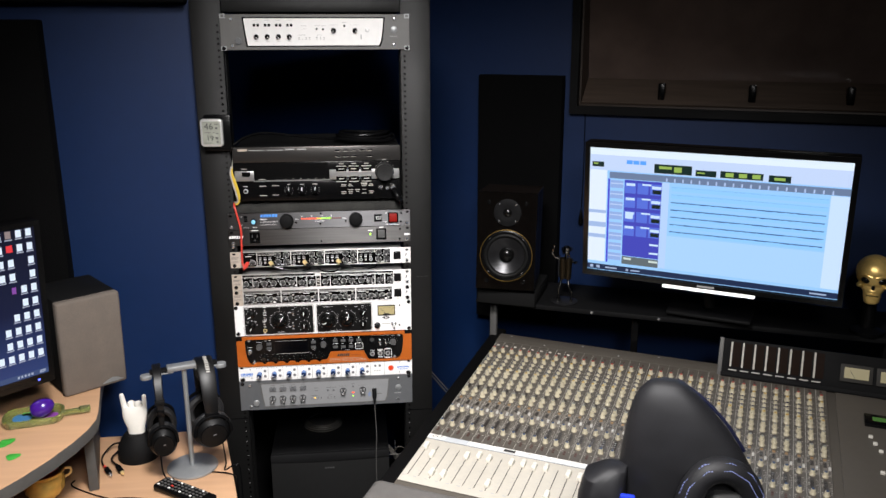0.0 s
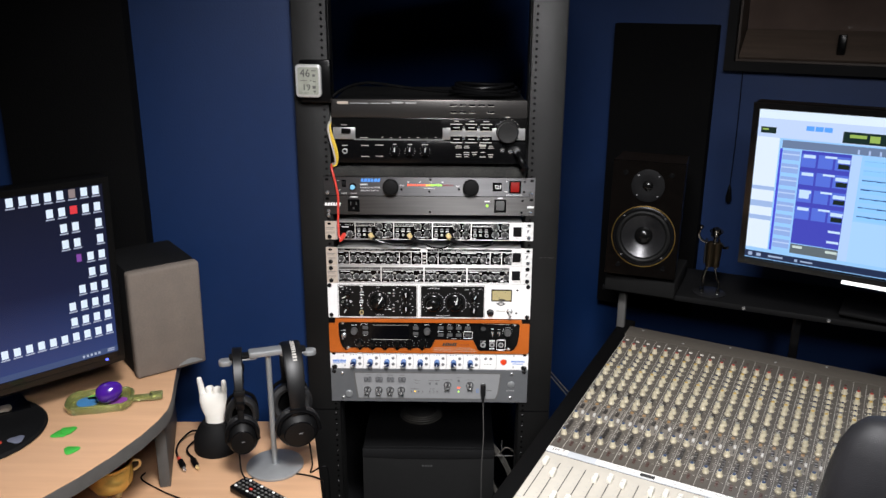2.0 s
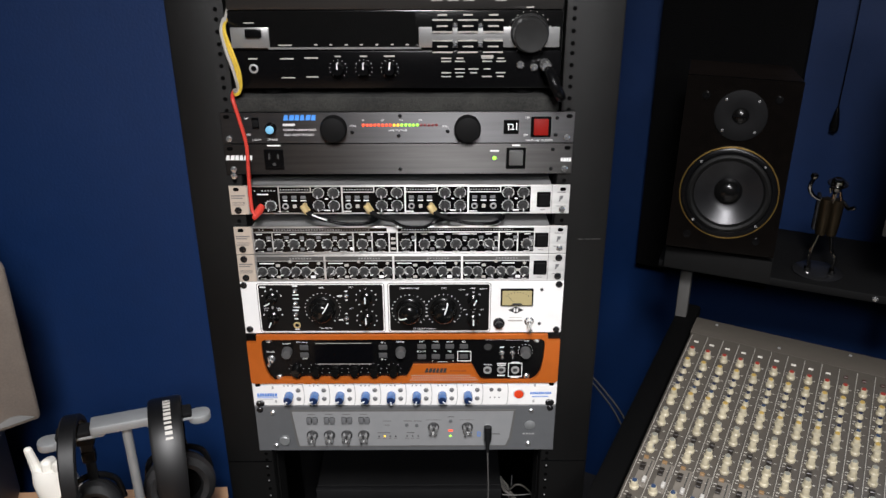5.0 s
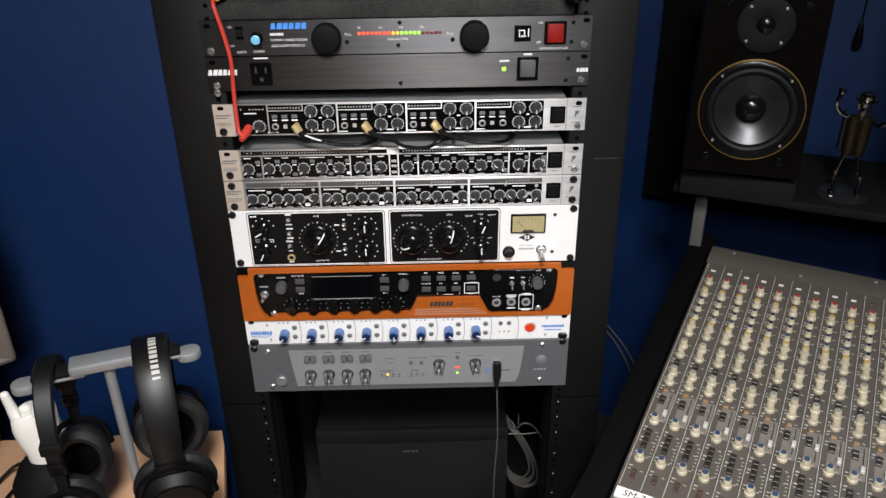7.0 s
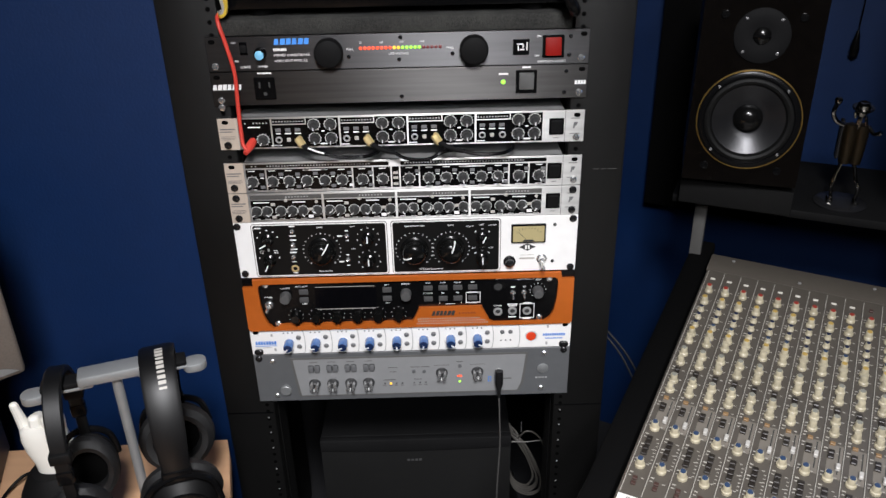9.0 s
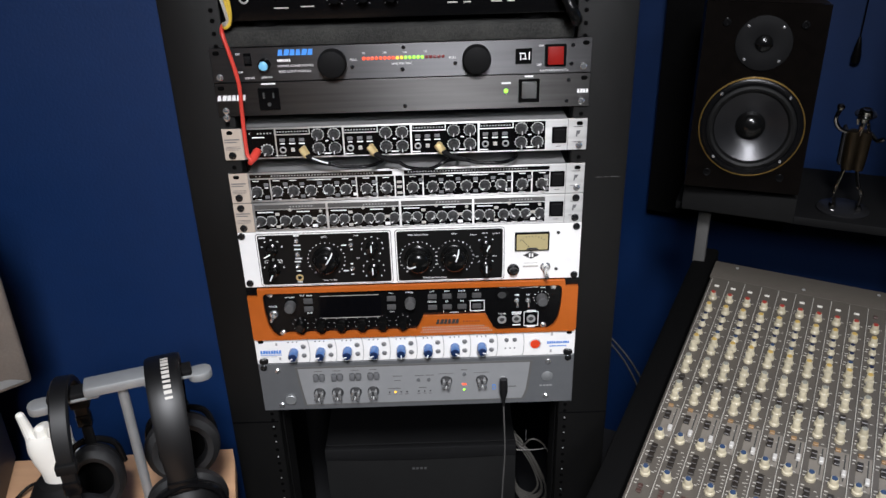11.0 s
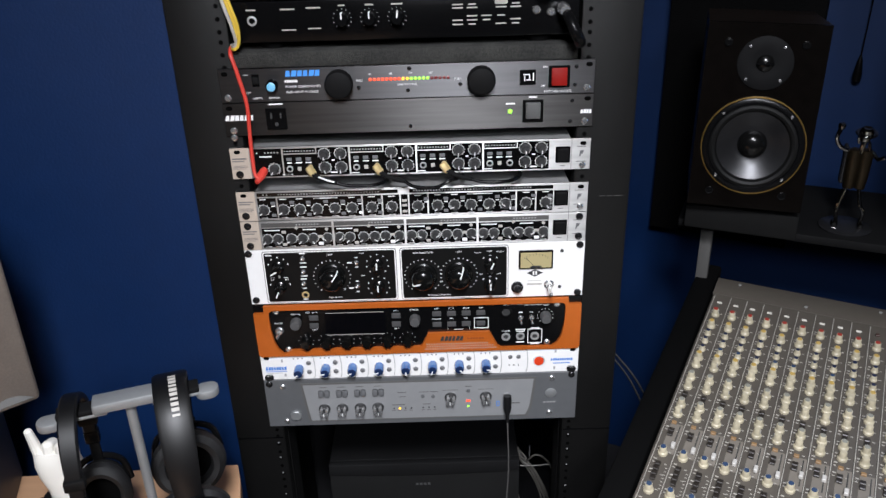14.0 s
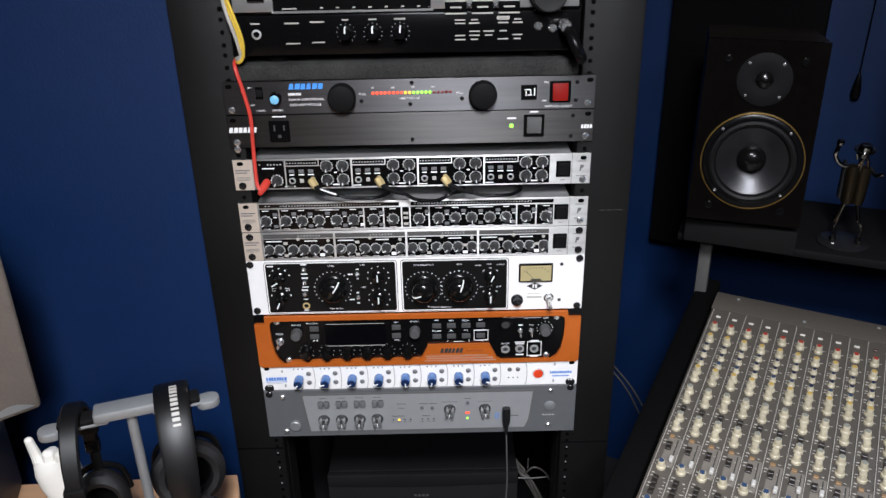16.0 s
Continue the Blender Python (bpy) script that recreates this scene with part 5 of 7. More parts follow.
# ---- console side ----
thing("acoustic_panel", "black acoustic foam panel on the blue wall", "acoustic panel", on_right_wall(0, 1.0), bm=box((0.154, -0.024, 0.155), (0.300, 0.046, 0.884), 0.004), mats=FOAM)
cord = thing("blind_cord", "thin black blind cord with a drop-shaped pull", "cord", on_right_wall(0.378, 0, 0.012))
part("cord", tube([(0, 0.0, 1.49), (0, 0.0, 1.45), (0.002, 0, 1.30), (0, 0, 1.13)], 0.0013, 6), BLACK, cord)
part("cord_pull", lathe([(0.002, 0.055), (0.005, 0.045), (0.009, 0.018), (0.0085, 0.005), (0.004, 0), (0, 0)][::-1], 14, m=Matrix.Translation((0, 0, 1.085))), BLACK, cord)
wire = thing("wall_wire", "thin pale wire tacked to the blue wall", "wire", on_right_wall(0))
part("cable", tube([(-0.20, -0.004, 0.43), (-0.142, -0.004, 0.375), (-0.063, -0.004, 0.305), (-0.005, -0.004, 0.245), (0.05, -0.004, 0.16)], 0.0022, 6), PALE, wire)
part("cable", tube([(-0.20, -0.004, 0.415), (-0.148, -0.004, 0.364), (-0.072, -0.004, 0.295), (-0.018, -0.004, 0.235), (0.03, -0.004, 0.15)], 0.0022, 6), PALE, wire)

# --- mixing console
CON = pose(0.560, 0.277, 0.796, 5.9, 0, -28.6)
CAP_RED = material("red knob cap", (0.30, 0.04, 0.028), 0.4)
CAP_YELLOW = material("ochre knob cap", (0.46, 0.32, 0.09), 0.4)
CAP_BLUE = material("blue knob cap", (0.030, 0.055, 0.115), 0.4)
CAP_GREY = material("grey knob cap", (0.24, 0.24, 0.205), 0.4)
CAP_ORANGE = material("orange push button", (0.25, 0.15, 0.065), 0.45)
CAP_BROWN = material("dark red push button", (0.06, 0.032, 0.026), 0.45)
TAPE = material("white label tape", (0.74, 0.72, 0.68), 0.6, vary=0.05)
BLUISH = material("pale blue-grey strip", (0.46, 0.48, 0.50), 0.5, vary=0.08)
FADER_CAP = material("white fader cap", (0.66, 0.63, 0.56), 0.4)
console = thing("mixing_console", "large warm grey mixing console with cream knobs", "mixing console", CON)
part("chassis", box((0.69, -0.455, -0.052), (1.40, 0.91, 0.100), 0.004), MIX_GREY, console)
part("back_strip", box((0.69, -0.0265, 0.0005), (1.40, 0.053, 0.005), 0.001), MIX_GREY, console)
me = mesh_of("panel_screw", lathe([(0.0028, 0), (0.0028, 0.0010), (0, 0.0016)], 10), ZINC)
for k in range(5):
    part("panel_screw", me, None, console, m=Matrix.Translation((0.030 + 0.115 * k, -0.012 - 0.028 * (k % 2), 0.003)))


def console_knob(cap, r=0.0060, h=0.0140, top=0.66):
    """A tapered cream knob with a coloured cap and a pointer line."""
    bm = bmesh.new()
    lathe([(r * 1.15, 0), (r * 1.15, h * 0.26), (r * 0.90, h * 0.38), (r * 0.82, h * 0.92), (r * 0.74, h), (0, h)], 12, bm)
    lathe([(r * top, h), (r * (top - 0.04), h * 1.06), (0, h * 1.07)], 10, bm, 1)
    box((0, r * 0.80, h * 0.72), (r * 0.22, r * 0.16, h * 0.5), bm=bm, mi=2)
    return mesh_of("knob", bm, [CREAM, cap, GREY_INK])


K_RED, K_YEL, K_BLU, K_GRY, K_CRM = (console_knob(c) for c in (CAP_RED, CAP_YELLOW, CAP_BLUE, CAP_GREY, CREAM))
NAVY = material("navy knob top", (0.015, 0.022, 0.055), 0.4)
K_SMALL = console_knob(NAVY, 0.0047, 0.0095, 0.72)
K_SMALLB = console_knob(CAP_BLUE, 0.0047, 0.0095, 0.72)
BTN = mesh_of("push_button", box((0, 0, 0.0020), (0.0078, 0.0072, 0.0040), 0.0008, 1), material("dark brown push button", (0.022, 0.018, 0.015), 0.4))
BTN_O = mesh_of("push_button", box((0, 0, 0.0018), (0.0070, 0.0055, 0.0036), 0.0006, 1), CAP_ORANGE)
BTN_R = mesh_of("push_button", box((0, 0, 0.0018), (0.0062, 0.0058, 0.0036), 0.0006, 1), CAP_BROWN)
FLAG = mesh_of("marker_flag", box((0, 0, 0.0012), (0.0080, 0.0034, 0.0024), 0.0004, 1), FADER_CAP)
MINI = mesh_of("mini_fader_cap", box((0, 0, 0.0035), (0.0056, 0.0100, 0.0062), 0.001, 1), material("grey-white mini fader cap", (0.50, 0.48, 0.45), 0.42))
PITCH = 0.0279
bm = bmesh.new()
box((0.0139, -0.329, 0.0012), (0.0276, 0.546, 0.0024), 0.0005, 1, bm)
STRIP = mesh_of("channel_strip", bm, MIX_GREY)
bm = bmesh.new()
for v in (0.108, 0.142, 0.170, 0.192, 0.214, 0.240, 0.258, 0.289, 0.314, 0.334, 0.356, 0.380, 0.398, 0.418, 0.463, 0.487, 0.508, 0.536, 0.562):
    box((0.0058, -v, 0.0026), (0.0044, 0.0018, 0.0004), bm=bm)
    box((0.0052, -v - 0.0062, 0.0026), (0.0034, 0.0014, 0.0004), bm=bm)
    box((0.0215, -v - 0.006, 0.0026), (0.0036, 0.0011, 0.0004), bm=bm)
for k in range(7):
    box((0.0245, -0.500 - 0.0065 * k, 0.0026), (0.0030, 0.0010, 0.0004), bm=bm)
box((0.0008, -0.329, 0.0027), (0.0009, 0.540, 0.0006), bm=bm)
PRINT = mesh_of("printing", bm, material("pale grey console print", (0.42, 0.40, 0.36), 0.55))
FIELD = mesh_of("fader_field", box((0.0180, -0.440, 0.0025), (0.0185, 0.062, 0.0004)), material("lighter grey console field", (0.17, 0.152, 0.128), 0.45))
SLOT = mesh_of("mini_fader_slot", box((0, 0, 0.0026), (0.0016, 0.050, 0.0006)), DARK_INK)
LEDS = mesh_of("led_column", box((0, 0, 0.0027), (0.0046, 0.030, 0.0008)), KNOB_BLACK)
for i in range(34):
    u0 = -0.0050 + PITCH * i
    strip = part("channel_strip", STRIP, None, console, m=Matrix.Translation((u0, 0, 0.0008)))
    rnd = random.Random(i)

    def put(name, mesh, x, v, turn=0.0):
        part(name, mesh, None, strip, m=Matrix.Translation((x, -v, 0.0024)) @ Matrix.Rotation(radians(turn), 4, "Z"))

    tagged(part("printing", PRINT, None, strip), kind="stuff")
    part("fader_field", FIELD, None, strip)
    put("marker_flag", FLAG if i < 9 else BTN_R, 0.0125, 0.082)
    for v, me in ((0.120, K_RED), (0.1555, K_YEL), (0.1785, K_SMALL), (0.2005, K_SMALL), (0.2232, K_SMALLB if i % 3 else K_SMALL), (0.2480, K_YEL), (0.2670, K_CRM), (0.3005, K_GRY), (0.3228, K_CRM), (0.3674, K_GRY), (0.3892, K_CRM), (0.4740, K_BLU), (0.5475, K_BLU)):
        put("knob", me, 0.0128 + rnd.uniform(-0.0004, 0.0004), v, rnd.choice((0, 0, 0, 35, -50, 90, -110)))
    for v, me in ((0.3405, BTN), (0.3500, BTN), (0.4085, BTN_O), (0.4250, BTN), (0.4340, BTN), (0.4960, BTN), (0.5055, BTN), (0.5150, BTN), (0.5245, BTN), (0.5720, BTN_R), (0.5810, BTN_R)):
        put("push_button", me, 0.0118 if v > 0.49 and v < 0.53 else 0.0130, v)
    part("mini_fader_slot", SLOT, None, strip, m=Matrix.Translation((0.0228, -0.4370, 0)))
    put("mini_fader_cap", MINI, 0.0228, 0.4560 - (0.018 * rnd.random() if i > 5 else 0))
# label strip, fader panel and faders
part("label_strip", box((0.4785, -0.611, 0.0020), (0.967, 0.0180, 0.0030), 0.0005, 1), BLUISH, console, "pale strip for channel labels")
part("label_tape", box((0.018, -0.611, 0.0040), (0.046, 0.0165, 0.0010)), TAPE, console, "white tape with scribbled marks")
part("label_tape", box((0.255, -0.6112, 0.0040), (0.300, 0.0150, 0.0010)), TAPE, console, "white tape with scribbled marks")
scrib = bmesh.new()
rnd = random.Random(5)
lettering("lettering", "SM-7", 0.0135, 0, 0, DARK_INK, console, 0, m=Matrix.Translation((0.018, -0.611, 0.0047)) @ Matrix.Rotation(radians(-90), 4, "X"), slant=0.2)
for k in range(10):
    x = 0.118 + 0.0284 * k
    if k == 3:
        continue
    tube([(x, -0.614, 0.0046), (x + 0.005, -0.608, 0.0046), (x + 0.008, -0.615, 0.0046), (x + 0.014, -0.610, 0.0046)], 0.0005, 5, scrib)
    box((x - 0.005, -0.611, 0.0046), (0.0006, 0.015, 0.0003), bm=scrib)
tagged(part("pen_marks", scrib, EDGE_GREY, console), kind="stuff")
part("black_tape", box((0.214, -0.613, 0.0048), (0.030, 0.010, 0.0008)), DARK_INK, console, "piece of black tape")
part("fader_panel", box((0.4785, -0.712, 0.0015), (0.967, 0.178, 0.0030), 0.0008, 1), MIX_LIGHT, console, "light ivory fader panel")
FSLOT = mesh_of("fader_slot", box((0, 0, 0.0033), (0.0018, 0.128, 0.0006)), DARK_INK)
bm = box((0, 0, 0.006), (0.0105, 0.0225, 0.0120), 0.0025, 2)
box((0, 0, 0.0121), (0.0090, 0.0012, 0.0004), bm=bm, mi=1)
FCAP = mesh_of("fader_cap", bm, [FADER_CAP, GREY_INK])
bm = bmesh.new()
for k in range(9):
    box((-0.0085, 0.058 - 0.0145 * k, 0.0032), (0.0035, 0.0008, 0.0004), bm=bm)
box((-0.008, -0.068, 0.0032), (0.008, 0.003, 0.0004), bm=bm)
FPRINT = mesh_of("printing", bm, GREY_INK)
POS = (0.10, 0.33, 0.86, 0.84, 0.17, 0.08, 0.12, 0.84, 0.10, 0.06, 0.08, 0.05, 0.80, 0.10, 0.12, 0.86, 0.5, 0.1)
for i in range(34):
    x = 0.0110 + PITCH * i
    part("fader_slot", FSLOT, None, console, m=Matrix.Translation((x, -0.712, 0)))
    tagged(part("printing", FPRINT, None, console, m=Matrix.Translation((x, -0.712, 0))), kind="stuff")
    part("fader_cap", FCAP, None, console, m=Matrix.Translation((x, -0.648 - 0.128 * POS[i % 18], 0.003)))
# armrest and master section
bm = bmesh.new()
box((0.67, -0.868, -0.022), (1.46, 0.125, 0.050), 0.022, 4, bm)
part("armrest", bm, MIX_PAD, console, "dark grey padded armrest")
part("master_panel", box((1.175, -0.33, 0.0015), (0.42, 0.545, 0.003), 0.001, 1), MIX_GREY, console)
lcd = part("display", box((1.082, -0.195, 0.007), (0.110, 0.050, 0.012), 0.002), BLACK, console, "small green lcd in a black bezel")
part("lcd", box((1.084, -0.195, 0.0134), (0.078, 0.018, 0.0008)), glowing("green lcd", (0.10, 0.24, 0.05), 0.5), lcd)
me = mesh_of("push_button", box((0, 0, 0.003), (0.010, 0.009, 0.006), 0.001, 1), FADER_CAP)
for x, v in ((1.016, 0.270), (1.024, 0.300), (1.034, 0.330), (1.060, 0.335), (1.085, 0.335), (1.03, 0.42), (1.05, 0.45), (1.07, 0.48)):
    part("push_button", me, None, console, m=Matrix.Translation((x + 0.02, -v, 0.003)))
# meter bridge
bridge = thing("meter_bridge", "black meter bridge with level bars and lit needle meters", "meter bridge", CON @ pose(0.668, -0.012, 0.094, -28, 0, 0))
part("housing", box((0.36, 0.040, -0.054), (0.72, 0.078, 0.112), 0.003), BLACK_MATT, bridge)
part("end_cheek", box((-0.004, 0.040, -0.054), (0.012, 0.084, 0.116), 0.002), EDGE_GREY, bridge, "grey end cheek")
METER_BAR = mesh_of("level_bar", box((0, -0.001, 0), (0.0046, 0.002, 0.070)), material("grey meter scale", (0.42, 0.39, 0.34), 0.5))
WINDOW_BROWN = mesh_of("bar_window", box((0, -0.0006, 0), (0.0200, 0.0012, 0.070)), material("dark brown meter window", (0.012, 0.007, 0.005), 0.85, spec=0.1))
for k in range(8):
    part("bar_window", WINDOW_BROWN, None, bridge, m=Matrix.Translation((0.038 + 0.031 * k, 0, -0.041)))
    part("level_bar", METER_BAR, None, bridge, m=Matrix.Translation((0.024 + 0.031 * k, 0, -0.041)))
    tagged(part("printing", bars([(0.031 + 0.031 * k, -0.0855, 0.022, 0.003)], -0.0006, 0.0006), GREY_CABLE, bridge), kind="stuff")
part("lower_rail", box((0.36, -0.006, -0.099), (0.72, 0.014, 0.014), 0.003), BLACK_MATT, bridge)
for k in range(3):
    vu = part("needle_meter", box((0.345 + 0.088 * k, -0.003, -0.050), (0.080, 0.008, 0.048), 0.002), material("dark bronze meter frame", (0.018, 0.016, 0.013), 0.7), bridge)
    part("dial", box((0.345 + 0.088 * k, -0.0076, -0.049), (0.060, 0.0012, 0.029)), glowing("pale meter dial", (0.62, 0.52, 0.28), 0.42), vu)
    part("needle", box((0, 0, 0.014), (0.0008, 0.0004, 0.028), m=Matrix.Translation((0.345 + 0.088 * k, -0.0086, -0.066)) @ Matrix.Rotation(radians(-35), 4, "Y")), DARK_INK, vu)

# --- desk frame that carries the console, and the shelf over it
desk = thing("studio_desk", "black studio desk frame carrying the mixing console", "desk", pose(0.560, 0.277, 0.0, 0, 0, -28.6))
part("side_cheek", box((-0.036, -0.40, 0.0), (0.040, 0.96, 0.10), 0.005, m=pose(0, 0, 0.729, 5.9)), material("black painted desk side", (0.0018, 0.0018, 0.0019), 0.8, spec=0.08, bump=0.1), desk)
part("table_panel", box((0.66, -0.42, 0.655), (1.46, 0.86, 0.03), 0.003), BLACK, desk)
for x in (-0.06, 1.36):
    part("leg", box((x, -0.80, 0.32), (0.06, 0.06, 0.64), 0.004), BLACK, desk)
    part("leg", box((x, -0.02, 0.32), (0.06, 0.06, 0.64), 0.004), BLACK, desk)
SH = -23.9
shelf = thing("monitor_shelf", "long black shelf bridging the back of the console", "shelf", pose(0.425, 0.325, 0.912, 0, 0, SH))
part("board", box((0.725, 0.125, -0.008), (1.35, 0.25, 0.016), 0.003), BLACK_MATT, shelf)
for x in (0.10, 0.55, 1.25):
    part("support_post", box((x, 0.045, -0.137), (0.022, 0.022, 0.242), 0.003), EDGE_GREY if x < 0.2 else BLACK, shelf, "steel post")
    part("post_foot", box((x, 0.055, -0.255), (0.05, 0.08, 0.012), 0.002), BLACK, shelf)
me = mesh_of("bolt", lathe([(0.0050, 0), (0.0050, 0.002), (0.003, 0.004), (0, 0.0045)], 12), CHROME)
for x in (0.42, 0.62):
    part("bolt", me, None, shelf, "chrome bolt head", m=Matrix.Translation((x, 0, -0.008)) @ FRONT)

# --- studio monitor on its wedge
spk = thing("studio_monitor", "dark walnut studio loudspeaker on a black pad", "loudspeaker", pose(0.4690, 0.2569, 1.2714, -4.6, 0.5, -17.5))
SW, SHH = 0.180, 0.300
CX, wz, tz = SW / 2 + 0.001, -0.1934, -0.0607
part("cabinet", box((SW / 2, 0.150, -SHH / 2), (SW, 0.160, SHH), 0.001, 1), SPK_VENEER, spk)
for x in (0.006, SW - 0.006):
    part("side_panel", box((x, 0.040, -SHH / 2), (0.012, 0.060, SHH)), SPK_VENEER, spk)
for z in (-0.006, -SHH + 0.006):
    part("cross_panel", box((SW / 2, 0.040, z), (SW - 0.024, 0.060, 0.012)), SPK_VENEER, spk)


def pierced(x0, z0, x1, z1, cx, cz, r, y0, y1, n=64):
    """A plate with a round hole through it."""
    bm = bmesh.new()
    ins, outs = [], []
    for k in range(n):
        a = 2 * math.pi * k / n
        ca, sa = math.cos(a), math.sin(a)
        d = min((x1 - cx) / ca if ca > 1e-9 else (x0 - cx) / ca if ca < -1e-9 else 9, (z1 - cz) / sa if sa > 1e-9 else (z0 - cz) / sa if sa < -1e-9 else 9)
        ins.append((cx + r * ca, cz + r * sa))
        outs.append([cx + d * ca, cz + d * sa])
    for qx, qz in ((x0, z0), (x1, z0), (x1, z1), (x0, z1)):
        best = min(outs, key=lambda p: (p[0] - qx) ** 2 + (p[1] - qz) ** 2)
        best[0], best[1] = qx, qz
    v = [[bm.verts.new((x, y, z)) for x, z in ring] for ring in (ins, outs) for y in (y0, y1)]
    for k in range(n):
        j = (k + 1) % n
        bm.faces.new((v[0][k], v[0][j], v[2][j], v[2][k]))
        bm.faces.new((v[1][j], v[1][k], v[3][k], v[3][j]))
        bm.faces.new((v[0][j], v[0][k], v[1][k], v[1][j]))
        bm.faces.new((v[2][k], v[2][j], v[3][j], v[3][k]))
    bmesh.ops.recalc_face_normals(bm, faces=bm.faces)
    return bm


bm = pierced(0, -SHH, SW, -0.112, CX, wz, 0.0665, -0.001, 0.010)
box((SW / 2, 0.0045, -0.056), (SW, 0.011, 0.112), bm=bm)
part("baffle", bm, SPK_GLOSS, spk, "gloss dark baffle")
GOLD_RING = material("gold trim ring", (0.36, 0.22, 0.06), 0.4, 0.8)
RUBBER = material("rubber surround", (0.004, 0.004, 0.004), 0.6, spec=0.25)
TWEETER_PLATE = material("dark moulded plate", (0.0045, 0.0045, 0.005), 0.65, spec=0.12)
AT = Matrix.Translation((CX, -0.001, wz)) @ FRONT
woofer = part("woofer", lathe([(0.0790, 0), (0.0790, 0.004), (0.0760, 0.0058), (0.0700, 0.0058), (0.0660, 0.003), (0.0660, -0.004)], 64, m=AT, caps=False), BLACK, spk, "round woofer with grey cone")
part("trim_ring", lathe([(0.0785, 0), (0.0808, 0.0005), (0.0808, 0.0036), (0.0792, 0.0048), (0.0785, 0.0040)], 64, m=AT, caps=False), GOLD_RING, woofer, "thin gold trim ring")
part("surround", lathe([(0.0690, 0.0030), (0.0670, 0.0072), (0.0630, 0.0092), (0.0590, 0.0070), (0.0565, 0.0012), (0.0545, -0.002)], 56, m=AT, caps=False), RUBBER, woofer)
part("cone", lathe([(0.0560, 0.0004), (0.0480, -0.0028), (0.0360, -0.0078), (0.0220, -0.0135), (0.0, -0.0140)], 56, m=AT, caps=False), CONE, woofer)
part("dust_cap", lathe([(0.0235, -0.0135), (0.0222, -0.0065), (0.0180, -0.0005), (0.0105, 0.0030), (0, 0.0043)], 32, m=AT, caps=False), KNOB_BLACK, woofer, "glossy dust cap")
tw = part("tweeter", lathe([(0.0420, 0), (0.0420, 0.003), (0.0400, 0.004), (0.0200, 0.0030), (0.0140, 0.0020), (0, 0.0020)], 48, m=Matrix.Translation((CX, -0.001, tz)) @ FRONT), TWEETER_PLATE, spk, "round tweeter")
part("dome", lathe([(0.0135, 0.0020), (0.0120, 0.0060), (0.0070, 0.0090), (0, 0.0098)], 24, m=Matrix.Translation((CX, -0.001, tz)) @ FRONT), KNOB_BLACK, tw)
part("phase_bridge", box((CX, -0.0112, tz), (0.026, 0.0022, 0.0034), 0.0006, 1), BLACK, tw)
me = mesh_of("screw", lathe([(0.0026, 0), (0.0024, 0.0012), (0, 0.0016)], 10), CHROME)
for a in (45, 135, 225, 315):
    part("screw", me, None, tw, m=Matrix.Translation((CX + 0.0360 * math.cos(radians(a)), -0.0048, tz + 0.0360 * math.sin(radians(a)))) @ FRONT)
    part("screw", me, None, woofer, m=Matrix.Translation((CX + 0.0728 * math.cos(radians(a)), -0.0070, wz + 0.0728 * math.sin(radians(a)))) @ FRONT)
me = mesh_of("grille_socket", lathe([(0.0065, 0), (0.0060, 0.003), (0.0035, 0.0032), (0.003, 0.001), (0, 0.001)], 16), BLACK)
for x, z in ((0.033, -0.031), (SW - 0.033, -0.031), (0.033, -0.274), (SW - 0.033, -0.274)):
    part("grille_socket", me, None, spk, m=Matrix.Translation((x, -0.001, z)) @ FRONT)
pad = thing("isolation_pad", "black foam pad under the loudspeaker", "isolation pad", pose(0.4690, 0.2670, 0.9125, 0, 0, SH))
part("pad", box((0.092, 0.110, 0.0225), (0.184, 0.220, 0.044), 0.003), material("dark grey foam", (0.006, 0.006, 0.006), 0.9, spec=0.15, bump=0.4, bump_scale=500), pad)

# --- small metal figure: one plain shape
bm = bmesh.new()
lathe([(0.040, 0), (0.041, 0.003), (0.038, 0.005), (0, 0.005)], 28, bm, 2)
tube([(-0.014, 0, 0.005), (-0.018, -0.004, 0.035), (-0.010, 0, 0.072)], 0.0031, 8, bm)
tube([(0.020, 0, 0.005), (0.022, -0.006, 0.030), (0.014, -0.008, 0.045), (0.008, 0, 0.072)], 0.0031, 8, bm)
for x in (-0.018, 0.021):
    box((x, -0.006, 0.008), (0.009, 0.018, 0.007), 0.002, 1, bm)
for x in (-0.0075, 0.0085):
    lathe([(0, 0.068), (0.0085, 0.070), (0.0100, 0.085), (0.0112, 0.120), (0.0095, 0.132), (0, 0.136)], 14, bm, 1, Matrix.Translation((x, 0, 0)))
box((-0.019, 0.010, 0.105), (0.006, 0.020, 0.062), 0.002, 1, bm, 2)
tube([(0.000, -0.004, 0.128), (0.001, -0.005, 0.140), (0.003, -0.004, 0.150)], 0.0040, 8, bm)
tube([(-0.006, -0.010, 0.146), (-0.008, -0.011, 0.155)], 0.0022, 6, bm)
tube([(0.012, -0.008, 0.134), (0.009, -0.006, 0.148)], 0.0026, 6, bm)
tube([(-0.017, 0, 0.130), (-0.030, -0.004, 0.136), (-0.038, -0.006, 0.150), (-0.034, -0.006, 0.168)], 0.0034, 8, bm)
tube([(0.017, 0, 0.130), (0.026, -0.010, 0.122), (0.034, -0.016, 0.128)], 0.0034, 8, bm)
lathe([(0, -0.006), (0.005, -0.004), (0.006, 0), (0.005, 0.004), (0, 0.006)], 10, bm, 0, Matrix.Translation((-0.034, -0.006, 0.170)))
lathe([(0, 0), (0.008, 0.002), (0.010, 0.009), (0.008, 0.016), (0, 0.019)], 14, bm, 0, Matrix.Translation((0.002, -0.002, 0.146)))
